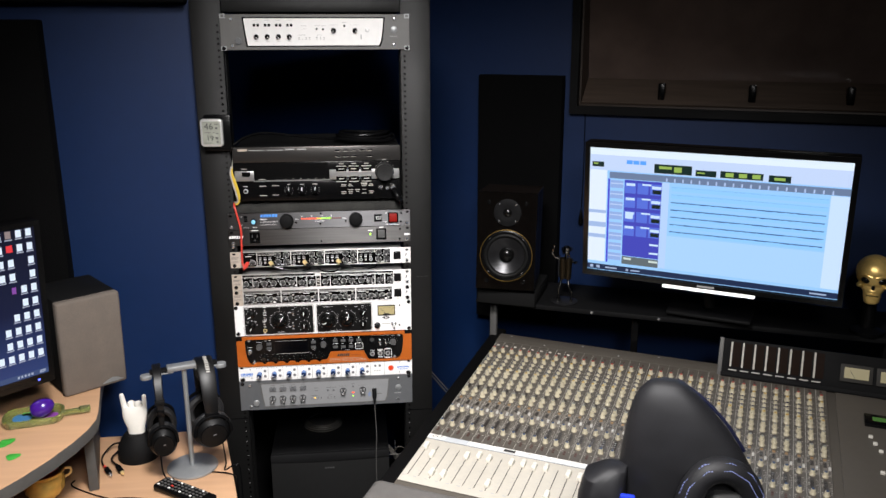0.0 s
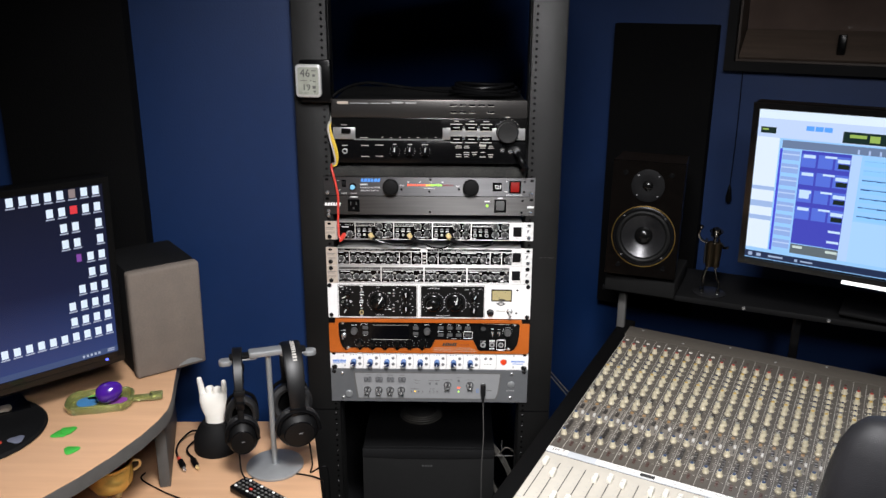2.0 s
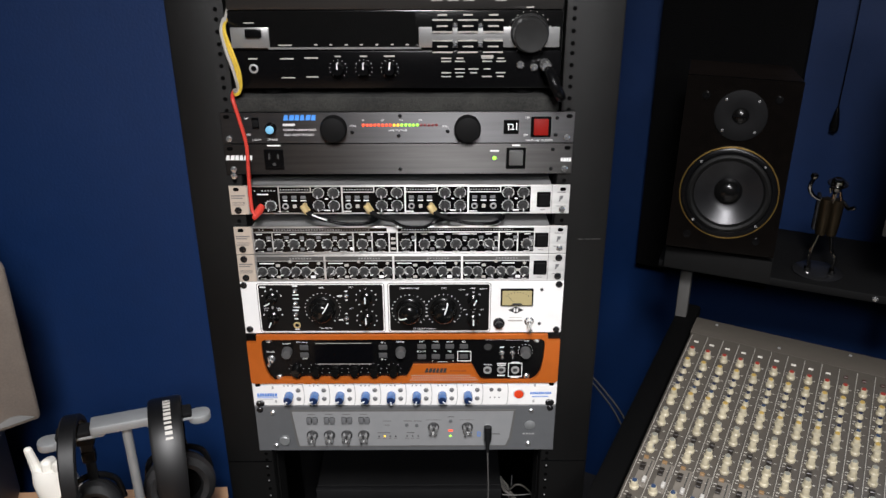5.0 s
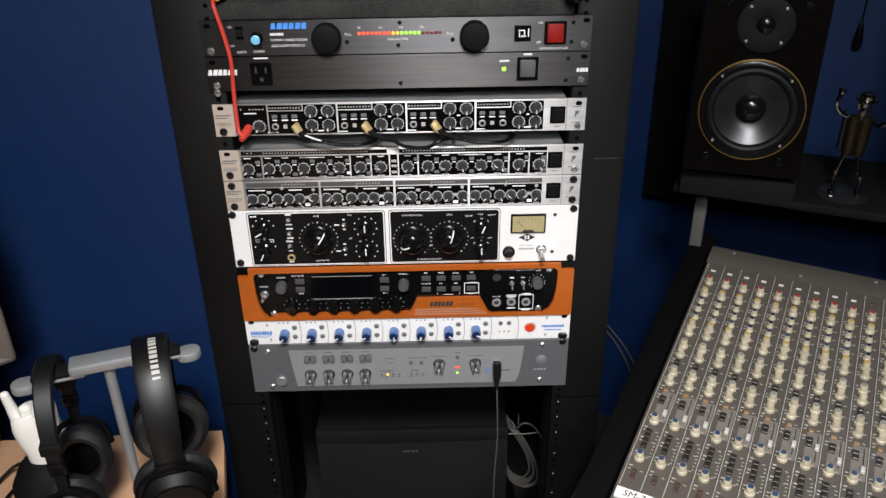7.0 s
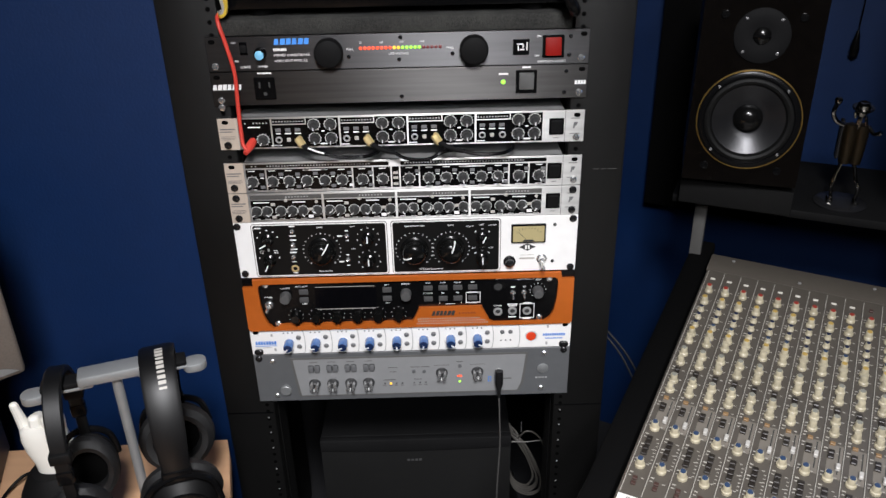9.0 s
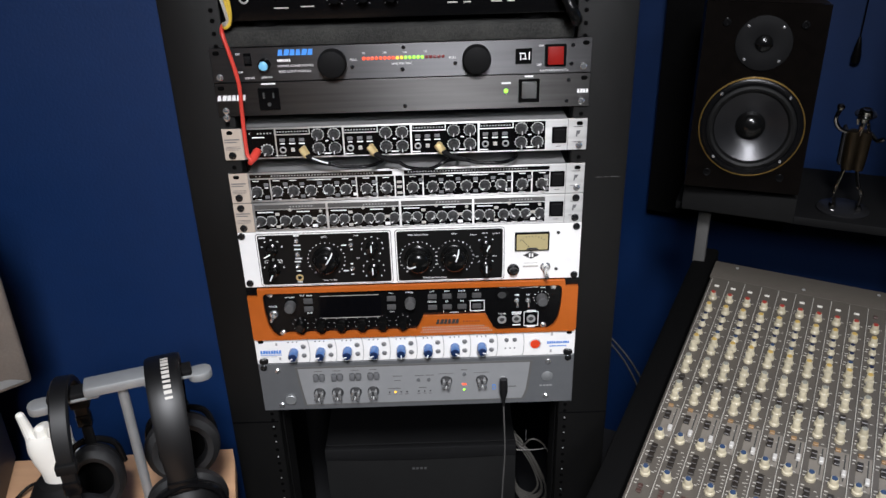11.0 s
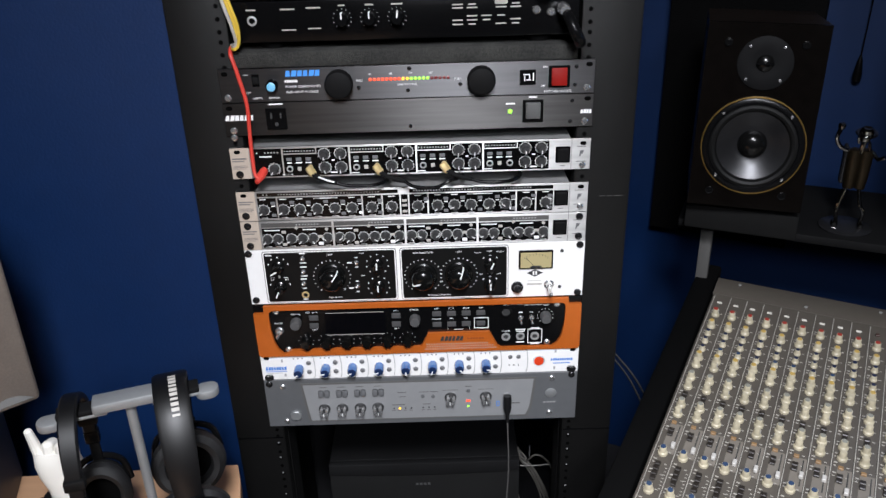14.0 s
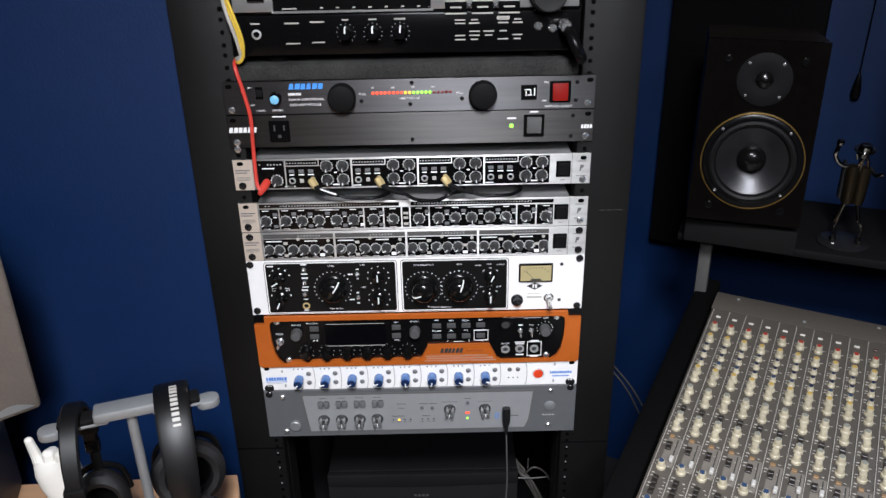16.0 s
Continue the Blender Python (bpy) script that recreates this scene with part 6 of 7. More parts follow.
lathe([(0.009, 0), (0.015, 0.002), (0.0165, 0.004), (0.015, 0.0045), (0.0105, 0.004), (0.0095, 0.011), (0.006, 0.013), (0, 0.012)], 18, bm, 0, Matrix.Translation((0.003, -0.003, 0.157)) @ Matrix.Rotation(radians(14), 4, "X"))
thing("metal_figure", "small chromed metal figure on a round base", "figurine", pose(0.745, 0.244, 0.9122, 0, 0, -20) @ Matrix.Diagonal((1.06, 1.06, 1.08, 1)), bm=bm, mats=[material("dark polished metal", (0.34, 0.33, 0.32), 0.15, 1.0), material("dark bronze", (0.055, 0.042, 0.026), 0.3, 0.9), material("black metal base", (0.012, 0.012, 0.013), 0.22, spec=0.4)])

# --- television with a recording session on the screen
tv = thing("television", "black flat television showing a blue recording session", "television", pose(0.7423, 0.0701, 1.4435, 4, 0, -33))
TW, TH = 0.690, 0.392
part("housing", box((TW / 2, 0.024, -TH / 2), (TW, 0.040, TH), 0.004), BLACK, tv)
part("bezel", frame_of(0, -TH, TW, 0, 0.014, -0.006), KNOB_BLACK, tv, "gloss black bezel")
screen = part("screen", box((TW / 2, 0.0015, -TH / 2 + 0.002), (TW - 0.026, 0.004, TH - 0.030)), glowing("screen pale blue", (0.35, 0.62, 1.0), 1.0), tv, "lit screen with mixing software")
SX0, SX1, SZ1, SZ0 = 0.014, TW - 0.014, -0.015, -TH + 0.019


def ui(name, rects, colour, strength=1.0, y=-0.0008, t=0.0005):
    """Areas of the lit screen, from fractions of its width and height (from the top left)."""
    lit, bm = glowing(name, colour, strength), None
    for x0, z0, x1, z1 in rects:
        w, h = SX1 - SX0, SZ1 - SZ0
        bm = box((SX0 + (x0 + x1) / 2 * w, y, SZ1 - (z0 + z1) / 2 * h), ((x1 - x0) * w, t, (z1 - z0) * h), bm=bm)
        if len(rects) <= 24:
            part(name, bm, lit, screen)
            bm = None
    if bm:
        tagged(part(name, bm, lit, screen), kind="stuff")


ui("title_bar", [(0, 0, 1, 0.055)], (0.80, 0.90, 1.0), 1.0)
ui("tool_bar", [(0, 0.055, 1, 0.175)], (0.62, 0.74, 0.98), 0.95)
ui("counter_field", [(0.27, 0.10, 0.42, 0.17), (0.435, 0.125, 0.515, 0.17), (0.53, 0.12, 0.69, 0.17), (0.71, 0.125, 0.79, 0.175), (0.01, 0.11, 0.06, 0.15)], (0.02, 0.05, 0.04), 0.5, -0.0012)
ui("counter_digit", [(0.29, 0.115, 0.34, 0.135), (0.35, 0.115, 0.38, 0.155), (0.44, 0.14, 0.47, 0.15), (0.55, 0.13, 0.58, 0.16), (0.60, 0.13, 0.63, 0.16), (0.65, 0.13, 0.68, 0.16), (0.73, 0.14, 0.77, 0.16), (0.015, 0.12, 0.035, 0.13)], (0.42, 0.60, 0.12), 0.8, -0.0016)
ui("transport_key", [(0.155, 0.085, 0.18, 0.115), (0.183, 0.085, 0.208, 0.115), (0.211, 0.085, 0.236, 0.115)], (0.12, 0.38, 0.95), 1.0, -0.0012)
ui("ruler", [(0.085, 0.185, 1, 0.235)], (0.20, 0.27, 0.42), 0.8, -0.0012)
ui("ruler_mark", [(0.32 + 0.0325 * k, 0.205, 0.326 + 0.0325 * k, 0.232) for k in range(20)], (0.5, 0.62, 0.9), 0.9, -0.0016)
ui("track_list", [(0, 0.175, 0.075, 0.93)], (0.80, 0.88, 1.0), 1.0, -0.0012)
ui("list_row", [(0, 0.50, 0.075, 0.525), (0, 0.60, 0.075, 0.64), (0, 0.70, 0.075, 0.73)], (0.42, 0.56, 0.85), 0.9, -0.0016)
ui("track_colour", [(0.08, 0.24, 0.088, 0.93)], (0.08, 0.08, 0.7), 0.9, -0.0016)
ui("track_name", [(0.090, 0.25 + 0.085 * k, 0.145, 0.31 + 0.085 * k) for k in range(8)], (0.34, 0.48, 0.85), 0.9, -0.0016)
ui("track_name_line", [(0.090, 0.27 + 0.085 * k, 0.145, 0.278 + 0.085 * k) for k in range(8)], (0.6, 0.74, 1.0), 0.9, -0.0020)
ui("insert_column", [(0.150, 0.24, 0.305, 0.86)], (0.070, 0.075, 0.52), 0.9, -0.0012)
ui("insert_cell", [(0.152 + 0.053 * c, 0.26 + 0.115 * k, 0.198 + 0.053 * c, 0.345 + 0.115 * k) for k in range(4) for c in range(3)], (0.11, 0.18, 0.72), 0.95, -0.0016)
ui("insert_label", [(0.158, 0.265 + 0.115 * k, 0.195, 0.285 + 0.115 * k) for k in range(4)] + [(0.225, 0.262 + 0.115 * k, 0.262, 0.275 + 0.115 * k) for k in range(4)] + [(0.265, 0.275 + 0.115 * k, 0.303, 0.298 + 0.115 * k) for k in range(4)] + [(0.265, 0.74, 0.303, 0.755), (0.265, 0.81, 0.303, 0.825), (0.158, 0.50, 0.19, 0.55)], (0.62, 0.78, 1.0), 1.0, -0.0020)
ui("insert_meter", [(0.268, 0.305 + 0.115 * k, 0.303, 0.335 + 0.115 * k) for k in range(4)], (0.02, 0.04, 0.03), 0.5, -0.0020)
ui("master_track", [(0.150, 0.865, 0.305, 0.93)], (0.16, 0.19, 0.20), 0.8, -0.0016)
ui("master_label", [(0.158, 0.875, 0.19, 0.892), (0.265, 0.878, 0.303, 0.895)], (0.7, 0.78, 0.7), 0.9, -0.0020)
ui("edit_margin", [(0.305, 0.24, 0.335, 0.93)], (0.52, 0.70, 1.0), 0.95, -0.0012)
ui("lower_area", [(0.335, 0.66, 1, 0.93)], (0.43, 0.67, 1.0), 1.0, -0.0012)
ui("clip_band", [(0.345, 0.262 + 0.058 * k, 0.93, 0.300 + 0.058 * k) for k in range(7)], (0.31, 0.62, 1.0), 1.0, -0.0014)
ui("clip_line", [(0.345, 0.27 + 0.058 * k, 0.93, 0.2715 + 0.058 * k) for k in range(7)], (0.18, 0.36, 0.68), 0.9, -0.0016)
rnd = random.Random(3)
ui("waveform", [(0.345 + 0.0145 * j, 0.388 + 0.058 * k - 0.0025 * rnd.random(), 0.3595 + 0.0145 * j, 0.391 + 0.058 * k + 0.0035 * rnd.random()) for k in range(5) for j in range(40)], (0.03, 0.07, 0.30), 0.7, -0.0016)
ui("side_strip", [(0.935, 0.24, 1, 0.93)], (0.62, 0.78, 1.0), 1.0, -0.0014)
ui("task_bar", [(0, 0.955, 1, 1)], (0.025, 0.045, 0.12), 0.6, -0.0012)
ui("task_icon", [(0.012, 0.965, 0.025, 0.99), (0.04, 0.967, 0.055, 0.988), (0.08, 0.972, 0.13, 0.984), (0.17, 0.97, 0.18, 0.988), (0.19, 0.974, 0.23, 0.984), (0.90, 0.972, 0.96, 0.984)], (0.5, 0.6, 0.8), 0.8, -0.0016)
part("light_bar", box((0.355, 0.004, -TH - 0.007), (0.245, 0.018, 0.0065), 0.002), glowing("white light bar", (1.0, 0.97, 0.92), 2.2), tv, "lit white bar under the screen")
part("maker_mark", bars([(0.350, -TH + 0.007, 0.045, 0.0055)], -0.0062, 0.0006), GREY_INK, tv)
part("stand_neck", lathe([(0.016, -0.13), (0.015, 0.03), (0, 0.03)], 20, m=Matrix.Translation((TW / 2, 0.068, -TH + 0.01)) @ pose(0, 0, 0, 32)), BLACK_MATT, tv)
part("stand_base", box((TW / 2, 0.155, -TH - 0.1315), (0.24, 0.10, 0.012), 0.005), BLACK_MATT, tv, "black stand")

def loft(levels, ny=0.0, segs=28, power=2.6):
    """A padded shape through flat super-ellipses: (z, x_left, x_right, half depth, y middle)."""
    bm = bmesh.new()
    rings = []
    for z, x0, x1, d, y in levels:
        ring = []
        for k in range(segs):
            a = 2 * math.pi * k / segs
            ca, sa = math.cos(a), math.sin(a)
            px = math.copysign(abs(ca) ** (2 / power), ca)
            py = math.copysign(abs(sa) ** (2 / power), sa)
            ring.append(bm.verts.new(((x0 + x1) / 2 + (x1 - x0) / 2 * px, y + d * py, z)))
        rings.append(ring)
    for a, b in zip(rings, rings[1:]):
        for k in range(segs):
            bm.faces.new((a[k], a[(k + 1) % segs], b[(k + 1) % segs], b[k]))
    bm.faces.new(rings[0][::-1])
    bm.faces.new(rings[-1])
    return bm


# --- gilded skull on a stand: one plain shape
GOLD = material("gilded plaster", (0.86, 0.60, 0.20), 0.36, 0.6, vary=0.25, grain=60)
bm = bmesh.new()
lathe([(0.045, 0), (0.046, 0.010), (0.020, 0.020), (0.016, 0.090), (0.026, 0.108), (0, 0.110)], 24, bm, 1)
tmp = bmesh.new()
bmesh.ops.create_uvsphere(tmp, u_segments=64, v_segments=48, radius=1)
for v in tmp.verts:
    x, yy, z = v.co
    low = max(0.0, -z)
    w = 0.048 * (1.0 - 0.42 * low * low)
    deep = 0.060 * (1.0 - 0.25 * low) if yy > 0 else 0.052
    v.co = Vector((x * w, yy * deep, 0.182 + z * (0.046 if z > 0 else 0.066)))
    if yy < 0:
        for ex in (-0.0185, 0.0185):
            d = math.hypot(v.co.x - ex * 1.75, (v.co.z - 0.147) * 1.6)
            if d < 0.014:
                v.co.y -= 0.006 * (1 - (d / 0.014) ** 2)
        d = math.hypot(v.co.x * (2.0 if v.co.z > 0.145 else 1.3), v.co.z - 0.144)
        if d < 0.011:
            v.co.y += 0.018 * (1 - (d / 0.011) ** 3)
        if abs(v.co.z - 0.1235) < 0.0022 and abs(v.co.x) < 0.022:
            v.co.y += 0.006
merged(tmp, bm, 0)
# the black balls put the shade of eye sockets and nose into colour
for x, yy, z, sx, sy, sz, mi in ((-0.0185, -0.0405, 0.166, 0.0135, 0.010, 0.0105, 1), (0.0185, -0.0405, 0.166, 0.0135, 0.010, 0.0105, 1), (0, -0.047, 0.1465, 0.0050, 0.006, 0.0070, 1), (-0.0330, -0.034, 0.1490, 0.0100, 0.012, 0.0075, 0), (0.0330, -0.034, 0.1490, 0.0100, 0.012, 0.0075, 0), (0, -0.030, 0.1350, 0.0200, 0.018, 0.0110, 0)):
    ball = bmesh.new()
    bmesh.ops.create_icosphere(ball, subdivisions=3, radius=1, matrix=Matrix.Translation((x, yy, z)) @ Matrix.Diagonal((sx, sy, sz, 1)))
    merged(ball, bm, mi)
for s in (-1, 1):
    tube([(s * 0.004, -0.0500, 0.1755), (s * 0.018, -0.0475, 0.1795), (s * 0.034, -0.036, 0.1750), (s * 0.040, -0.026, 0.1640)], 0.0036, 8, bm)
merged(loft([(0.096, -0.013, 0.013, 0.012, -0.026), (0.101, -0.019, 0.019, 0.019, -0.024), (0.114, -0.022, 0.022, 0.024, -0.021), (0.128, -0.024, 0.024, 0.028, -0.018), (0.142, -0.033, 0.033, 0.032, -0.012), (0.156, -0.038, 0.038, 0.036, -0.006)], power=2.4), bm, 0)
for k in range(8):
    for z in (0.1275, 0.1180):
        xx = -0.0161 + 0.0046 * k
        box((xx, -0.0452 + 26.0 * xx * xx, z), (0.0039, 0.004, 0.0078), 0.0012, 1, bm, 0)
box((0, -0.040, 0.1228), (0.030, 0.013, 0.0012), bm=bm, mi=1)
thing("skull_ornament", "gilded skull ornament on a black stand", "ornament", pose(1.527, -0.124, 0.9122, 0, 0, -34), bm=bm, mats=[GOLD, BLACK])

# --- office chair pulled up to the console
chair = thing("office_chair", "black leatherette chair with blue stitching and piping", "office chair", pose(0.674, -0.790, 0.012, 0, 0, -22))


BLUE_DARK = material("navy leatherette", (0.005, 0.007, 0.030), 0.5)
CHAIR_SKIN = material("black chair leatherette", (0.012, 0.012, 0.014), 0.56, vary=0.3, grain=25, spec=0.4, bump=0.3, bump_scale=700)
back = part("backrest", loft([(0.52, -0.10, 0.20, 0.05, 0.10), (0.66, -0.105, 0.215, 0.06, 0.06), (0.80, -0.098, 0.205, 0.060, 0.02), (0.900, -0.090, 0.175, 0.056, 0.0), (0.960, -0.084, 0.142, 0.052, -0.006), (1.010, -0.078, 0.108, 0.046, -0.010), (1.050, -0.070, 0.074, 0.040, -0.012), (1.078, -0.058, 0.046, 0.032, -0.012), (1.096, -0.042, 0.024, 0.022, -0.012), (1.103, -0.024, 0.008, 0.010, -0.012)]), CHAIR_SKIN, chair, "tall padded leatherette backrest")
part("piping", tube([(0.010, 0.004, 1.098), (0.048, 0.006, 1.073), (0.076, 0.008, 1.048), (0.108, 0.010, 1.012), (0.140, 0.014, 0.964)], 0.0034, 8), BLUE_DARK, back, "blue piping along the edge")
arch = [(px - 0.018, py, pz + 0.010) for px, py, pz in ((0.052, -0.078, 0.80), (0.056, -0.084, 0.87), (0.068, -0.082, 0.922), (0.090, -0.076, 0.950), (0.120, -0.068, 0.955), (0.148, -0.056, 0.938), (0.168, -0.048, 0.905), (0.176, -0.046, 0.85))]
part("shoulder_roll", tube(arch, 0.024, 14), CHAIR_SKIN, chair, "rolled leatherette shoulder edge")
thread = material("blue thread", (0.20, 0.24, 0.50), 0.7)
for turn in (28, 62):
    st, rows = bmesh.new(), []
    for k in range(len(arch)):
        p, q = Vector(arch[max(0, k - 1)]), Vector(arch[min(len(arch) - 1, k + 1)])
        along = (q - p).normalized()
        near = (Vector((0, -1, 0)) - along * -along.y).normalized()
        outer = near.cross(along).normalized()
        rows.append(Vector(arch[k]) + 0.0243 * (math.cos(radians(turn)) * near + math.sin(radians(turn)) * outer))
    for a, b in zip(rows, rows[1:]):
        for j in range(8):
            tube([a.lerp(b, (j + 0.15) / 8), a.lerp(b, (j + 0.75) / 8)], 0.0010, 5, st)
    tagged(part("stitching", st, thread, chair, "row of blue stitching"), kind="stuff")
part("inner_cushion", loft([(0.74, 0.066, 0.150, 0.03, -0.076), (0.86, 0.068, 0.148, 0.032, -0.076), (0.905, 0.074, 0.142, 0.028, -0.074), (0.918, 0.086, 0.130, 0.012, -0.070)], power=3), material("grey leatherette", (0.045, 0.045, 0.045), 0.4, bump=0.3, bump_scale=350), chair, "grey cushion inside the roll")
part("side_bolster", loft([(0.60, -0.160, -0.070, 0.05, -0.02), (0.80, -0.163, -0.070, 0.048, -0.03), (0.860, -0.161, -0.070, 0.046, -0.034), (0.905, -0.150, -0.070, 0.040, -0.036), (0.925, -0.118, -0.070, 0.026, -0.036), (0.930, -0.098, -0.070, 0.012, -0.036)], power=3), CHAIR_SKIN, chair, "padded side bolster")
part("blue_panel", box((-0.066, -0.068, 0.862), (0.030, 0.012, 0.05), 0.005), BLUE_PIPING, chair, "blue leatherette insert")
part("seat", loft([(0.44, -0.22, 0.26, 0.24, 0.22), (0.47, -0.24, 0.28, 0.26, 0.22), (0.52, -0.23, 0.27, 0.25, 0.22), (0.535, -0.20, 0.24, 0.22, 0.22)], power=4), CHAIR_SKIN, chair)
part("gas_column", lathe([(0.028, 0.08), (0.028, 0.42), (0, 0.44)], 18, m=Matrix.Translation((0.02, 0.20, 0))), BLACK, chair)
for k in range(5):
    a = radians(72 * k + 20)
    part("star_leg", tube([(0.02, 0.20, 0.10), (0.02 + 0.16 * math.cos(a), 0.20 + 0.16 * math.sin(a), 0.085), (0.02 + 0.29 * math.cos(a), 0.20 + 0.29 * math.sin(a), 0.07)], 0.022, 8, taper=0.014), BLACK, chair)
    part("castor", lathe([(0.024, -0.011), (0.026, 0), (0.024, 0.011), (0, 0.011)], 14, m=Matrix.Translation((0.02 + 0.29 * math.cos(a), 0.20 + 0.29 * math.sin(a), 0.0265)) @ pose(0, 0, 0, 90, 0, math.degrees(a) + 90)), BLACK, chair)


# ---- computer desk side ----
thing("acoustic_panel", "tall black acoustic foam panel behind the monitor", "acoustic panel", pose(-0.662, 0.0362, 0.95, 0, 0, 3.0), bm=box((-0.139, -0.026, 0.41), (0.287, 0.050, 0.82), 0.004), mats=FOAM)
# dark band put in for the soft shade over the upper wall
thing("acoustic_panel", "black band along the top of the wall standing in for shade", "acoustic panel", pose(-0.31, 0.0535, 1.90, 0, 0, 3.0), bm=box((-0.92, -0.032, 0.18), (1.84, 0.062, 0.54), 0.004), mats=FOAM)


def slab_top(outline, z, thick, label, parent, name, side):
    """A board with a laminate top and an edge band, from an outline in the plan."""
    tmp = bmesh.new()
    a = [tmp.verts.new((x, y, z - thick)) for x, y in outline]
    b = [tmp.verts.new((x, y, z)) for x, y in outline]
    tmp.faces.new(a[::-1])
    tmp.faces.new(b)
    for k in range(len(a)):
        f = tmp.faces.new((a[k], a[(k + 1) % len(a)], b[(k + 1) % len(a)], b[k]))
        f.material_index = 1
    bmesh.ops.recalc_face_normals(tmp, faces=tmp.faces)
    bmesh.ops.bevel(tmp, geom=[e for e in tmp.edges if abs(e.verts[0].co.z - z) < 1e-6 and abs(e.verts[1].co.z - z) < 1e-6], offset=0.002, segments=2, profile=0.5, affect="EDGES")
    return part(name, tmp, [MAPLE, side], parent, label)


LZ, UZ = 0.690, 0.886
corner = thing("computer_desk", "beech laminate corner desk with a raised upper level", "desk", pose(0, 0, 0))
slab_top([(-1.60, -0.115), (-1.60, -1.15), (-0.10, -1.15), (-0.135, -0.72), (-0.206, -0.386), (-0.272, -0.098), (-0.282, -0.067)], LZ, 0.025, "beech laminate lower top", corner, "lower_top", MAPLE)
curve = [(-0.572, -0.088), (-1.60, -0.140), (-1.60, -1.00), (-1.10, -0.985), (-0.95, -0.955), (-0.83, -0.895), (-0.735, -0.810), (-0.665, -0.735), (-0.614, -0.670), (-0.580, -0.610), (-0.548, -0.540), (-0.524, -0.470), (-0.512, -0.415), (-0.508, -0.372), (-0.515, -0.330), (-0.530, -0.270), (-0.548, -0.200)]
slab_top(curve, UZ, 0.030, "beech upper level with dark grey edging", corner, "upper_top", EDGE_GREY)
part("upright_panel", box((0, 0.140, 0.0905), (0.022, 0.285, 0.181), 0.002, m=pose(-0.5400, -0.347, LZ + 0.0005, 0, 0, 15.8)), EDGE_GREY, corner, "dark grey upright")
part("upright_panel", box((-1.45, -0.50, LZ + 0.091), (0.022, 0.70, 0.181), 0.002), EDGE_GREY, corner)
for x, y in ((-0.40, -0.15), (-1.52, -0.20), (-0.26, -1.05), (-1.52, -1.05)):
    part("leg", box((x, y, 0.3225), (0.06, 0.06, 0.645), 0.004), EDGE_GREY, corner)

# --- computer monitor with a desktop full of icons
MON = pose(-0.594, -0.322, 1.345, 4, 0, 44)
mon = thing("computer_monitor", "black computer monitor showing a dark desktop with icons", "monitor", MON)
MW, MH = 0.600, 0.385
part("housing", box((-MW / 2, 0.020, -MH / 2), (MW, 0.036, MH), 0.004), BLACK, mon)
part("bezel", frame_of(-MW, -MH, 0, 0, 0.012, -0.004), KNOB_BLACK, mon)
part("chin", box((-MW / 2, -0.001, -MH + 0.012), (MW - 0.004, 0.004, 0.022)), KNOB_BLACK, mon)
DX0, DX1, DZ1, DZ0 = -MW + 0.012, -0.012, -0.012, -MH + 0.024
bm = bmesh.new()
desktop = glowing("dark blue desktop", (0.006, 0.010, 0.040), 1.0)
n, link = desktop.node_tree.nodes, desktop.node_tree.links
at, cut, ramp = n.new("ShaderNodeTexCoord"), n.new("ShaderNodeSeparateXYZ"), n.new("ShaderNodeValToRGB")
link.new(at.outputs["Generated"], cut.inputs[0])
link.new(cut.outputs[2], ramp.inputs[0])
link.new(ramp.outputs[0], n["Principled BSDF"].inputs["Emission Color"])
ramp.color_ramp.elements[0].position, ramp.color_ramp.elements[0].color = 0.0, (0.030, 0.050, 0.16, 1)
ramp.color_ramp.elements[1].position, ramp.color_ramp.elements[1].color = 1.0, (0.006, 0.007, 0.018, 1)
middle = ramp.color_ramp.elements.new(0.45)
middle.color = (0.009, 0.012, 0.040, 1)
scr = part("screen", box(((DX0 + DX1) / 2, 0.001, (DZ0 + DZ1) / 2), (DX1 - DX0, 0.004, DZ1 - DZ0)), desktop, mon, "lit screen with a dark desktop")


def desk_ui(name, rects, colour, strength, y=-0.0016):
    lit, w, h = glowing(name, colour, strength), DX1 - DX0, DZ1 - DZ0
    for x0, z0, x1, z1 in rects:
        part(name, box((DX1 - (x0 + x1) / 2 * w, y, DZ1 - (z0 + z1) / 2 * h), (abs(x1 - x0) * w, 0.0005, (z1 - z0) * h)), lit, scr)


# icons: columns counted from the right edge, rows from the top
cells = [(c, 0) for c in range(0, 8)] + [(10, 0), (12, 0), (13, 0)] + [(c, 1) for c in (0, 1, 3, 4)] + [(0, 2), (2, 2), (3, 2), (0, 3), (2, 3), (3, 3), (0, 4), (1, 4), (0, 5), (1, 5), (0, 6), (1, 6), (2, 6), (0, 7), (1, 7), (2, 7), (3, 7), (0, 8), (1, 8), (2, 8), (3, 8)] + [(c, 9) for c in range(0, 20)]
desk_ui("icon", [(0.0120 + 0.0368 * c, 0.008 + 0.0905 * r, 0.0320 + 0.0368 * c, 0.054 + 0.0905 * r) for c, r in cells if (c, r) != (2, 0)], (0.80, 0.88, 1.0), 1.0)
desk_ui("icon_caption", [(0.0085 + 0.0368 * c, 0.060 + 0.0905 * r, 0.0355 + 0.0368 * c, 0.067 + 0.0905 * r) for c, r in cells], (0.50, 0.53, 0.66), 0.8)
desk_ui("coloured_icon", [(0.085, 0.098, 0.107, 0.142)], (0.85, 0.05, 0.06), 0.9)
desk_ui("coloured_icon", [(0.088, 0.371, 0.103, 0.414)], (0.34, 0.10, 0.50), 0.7)
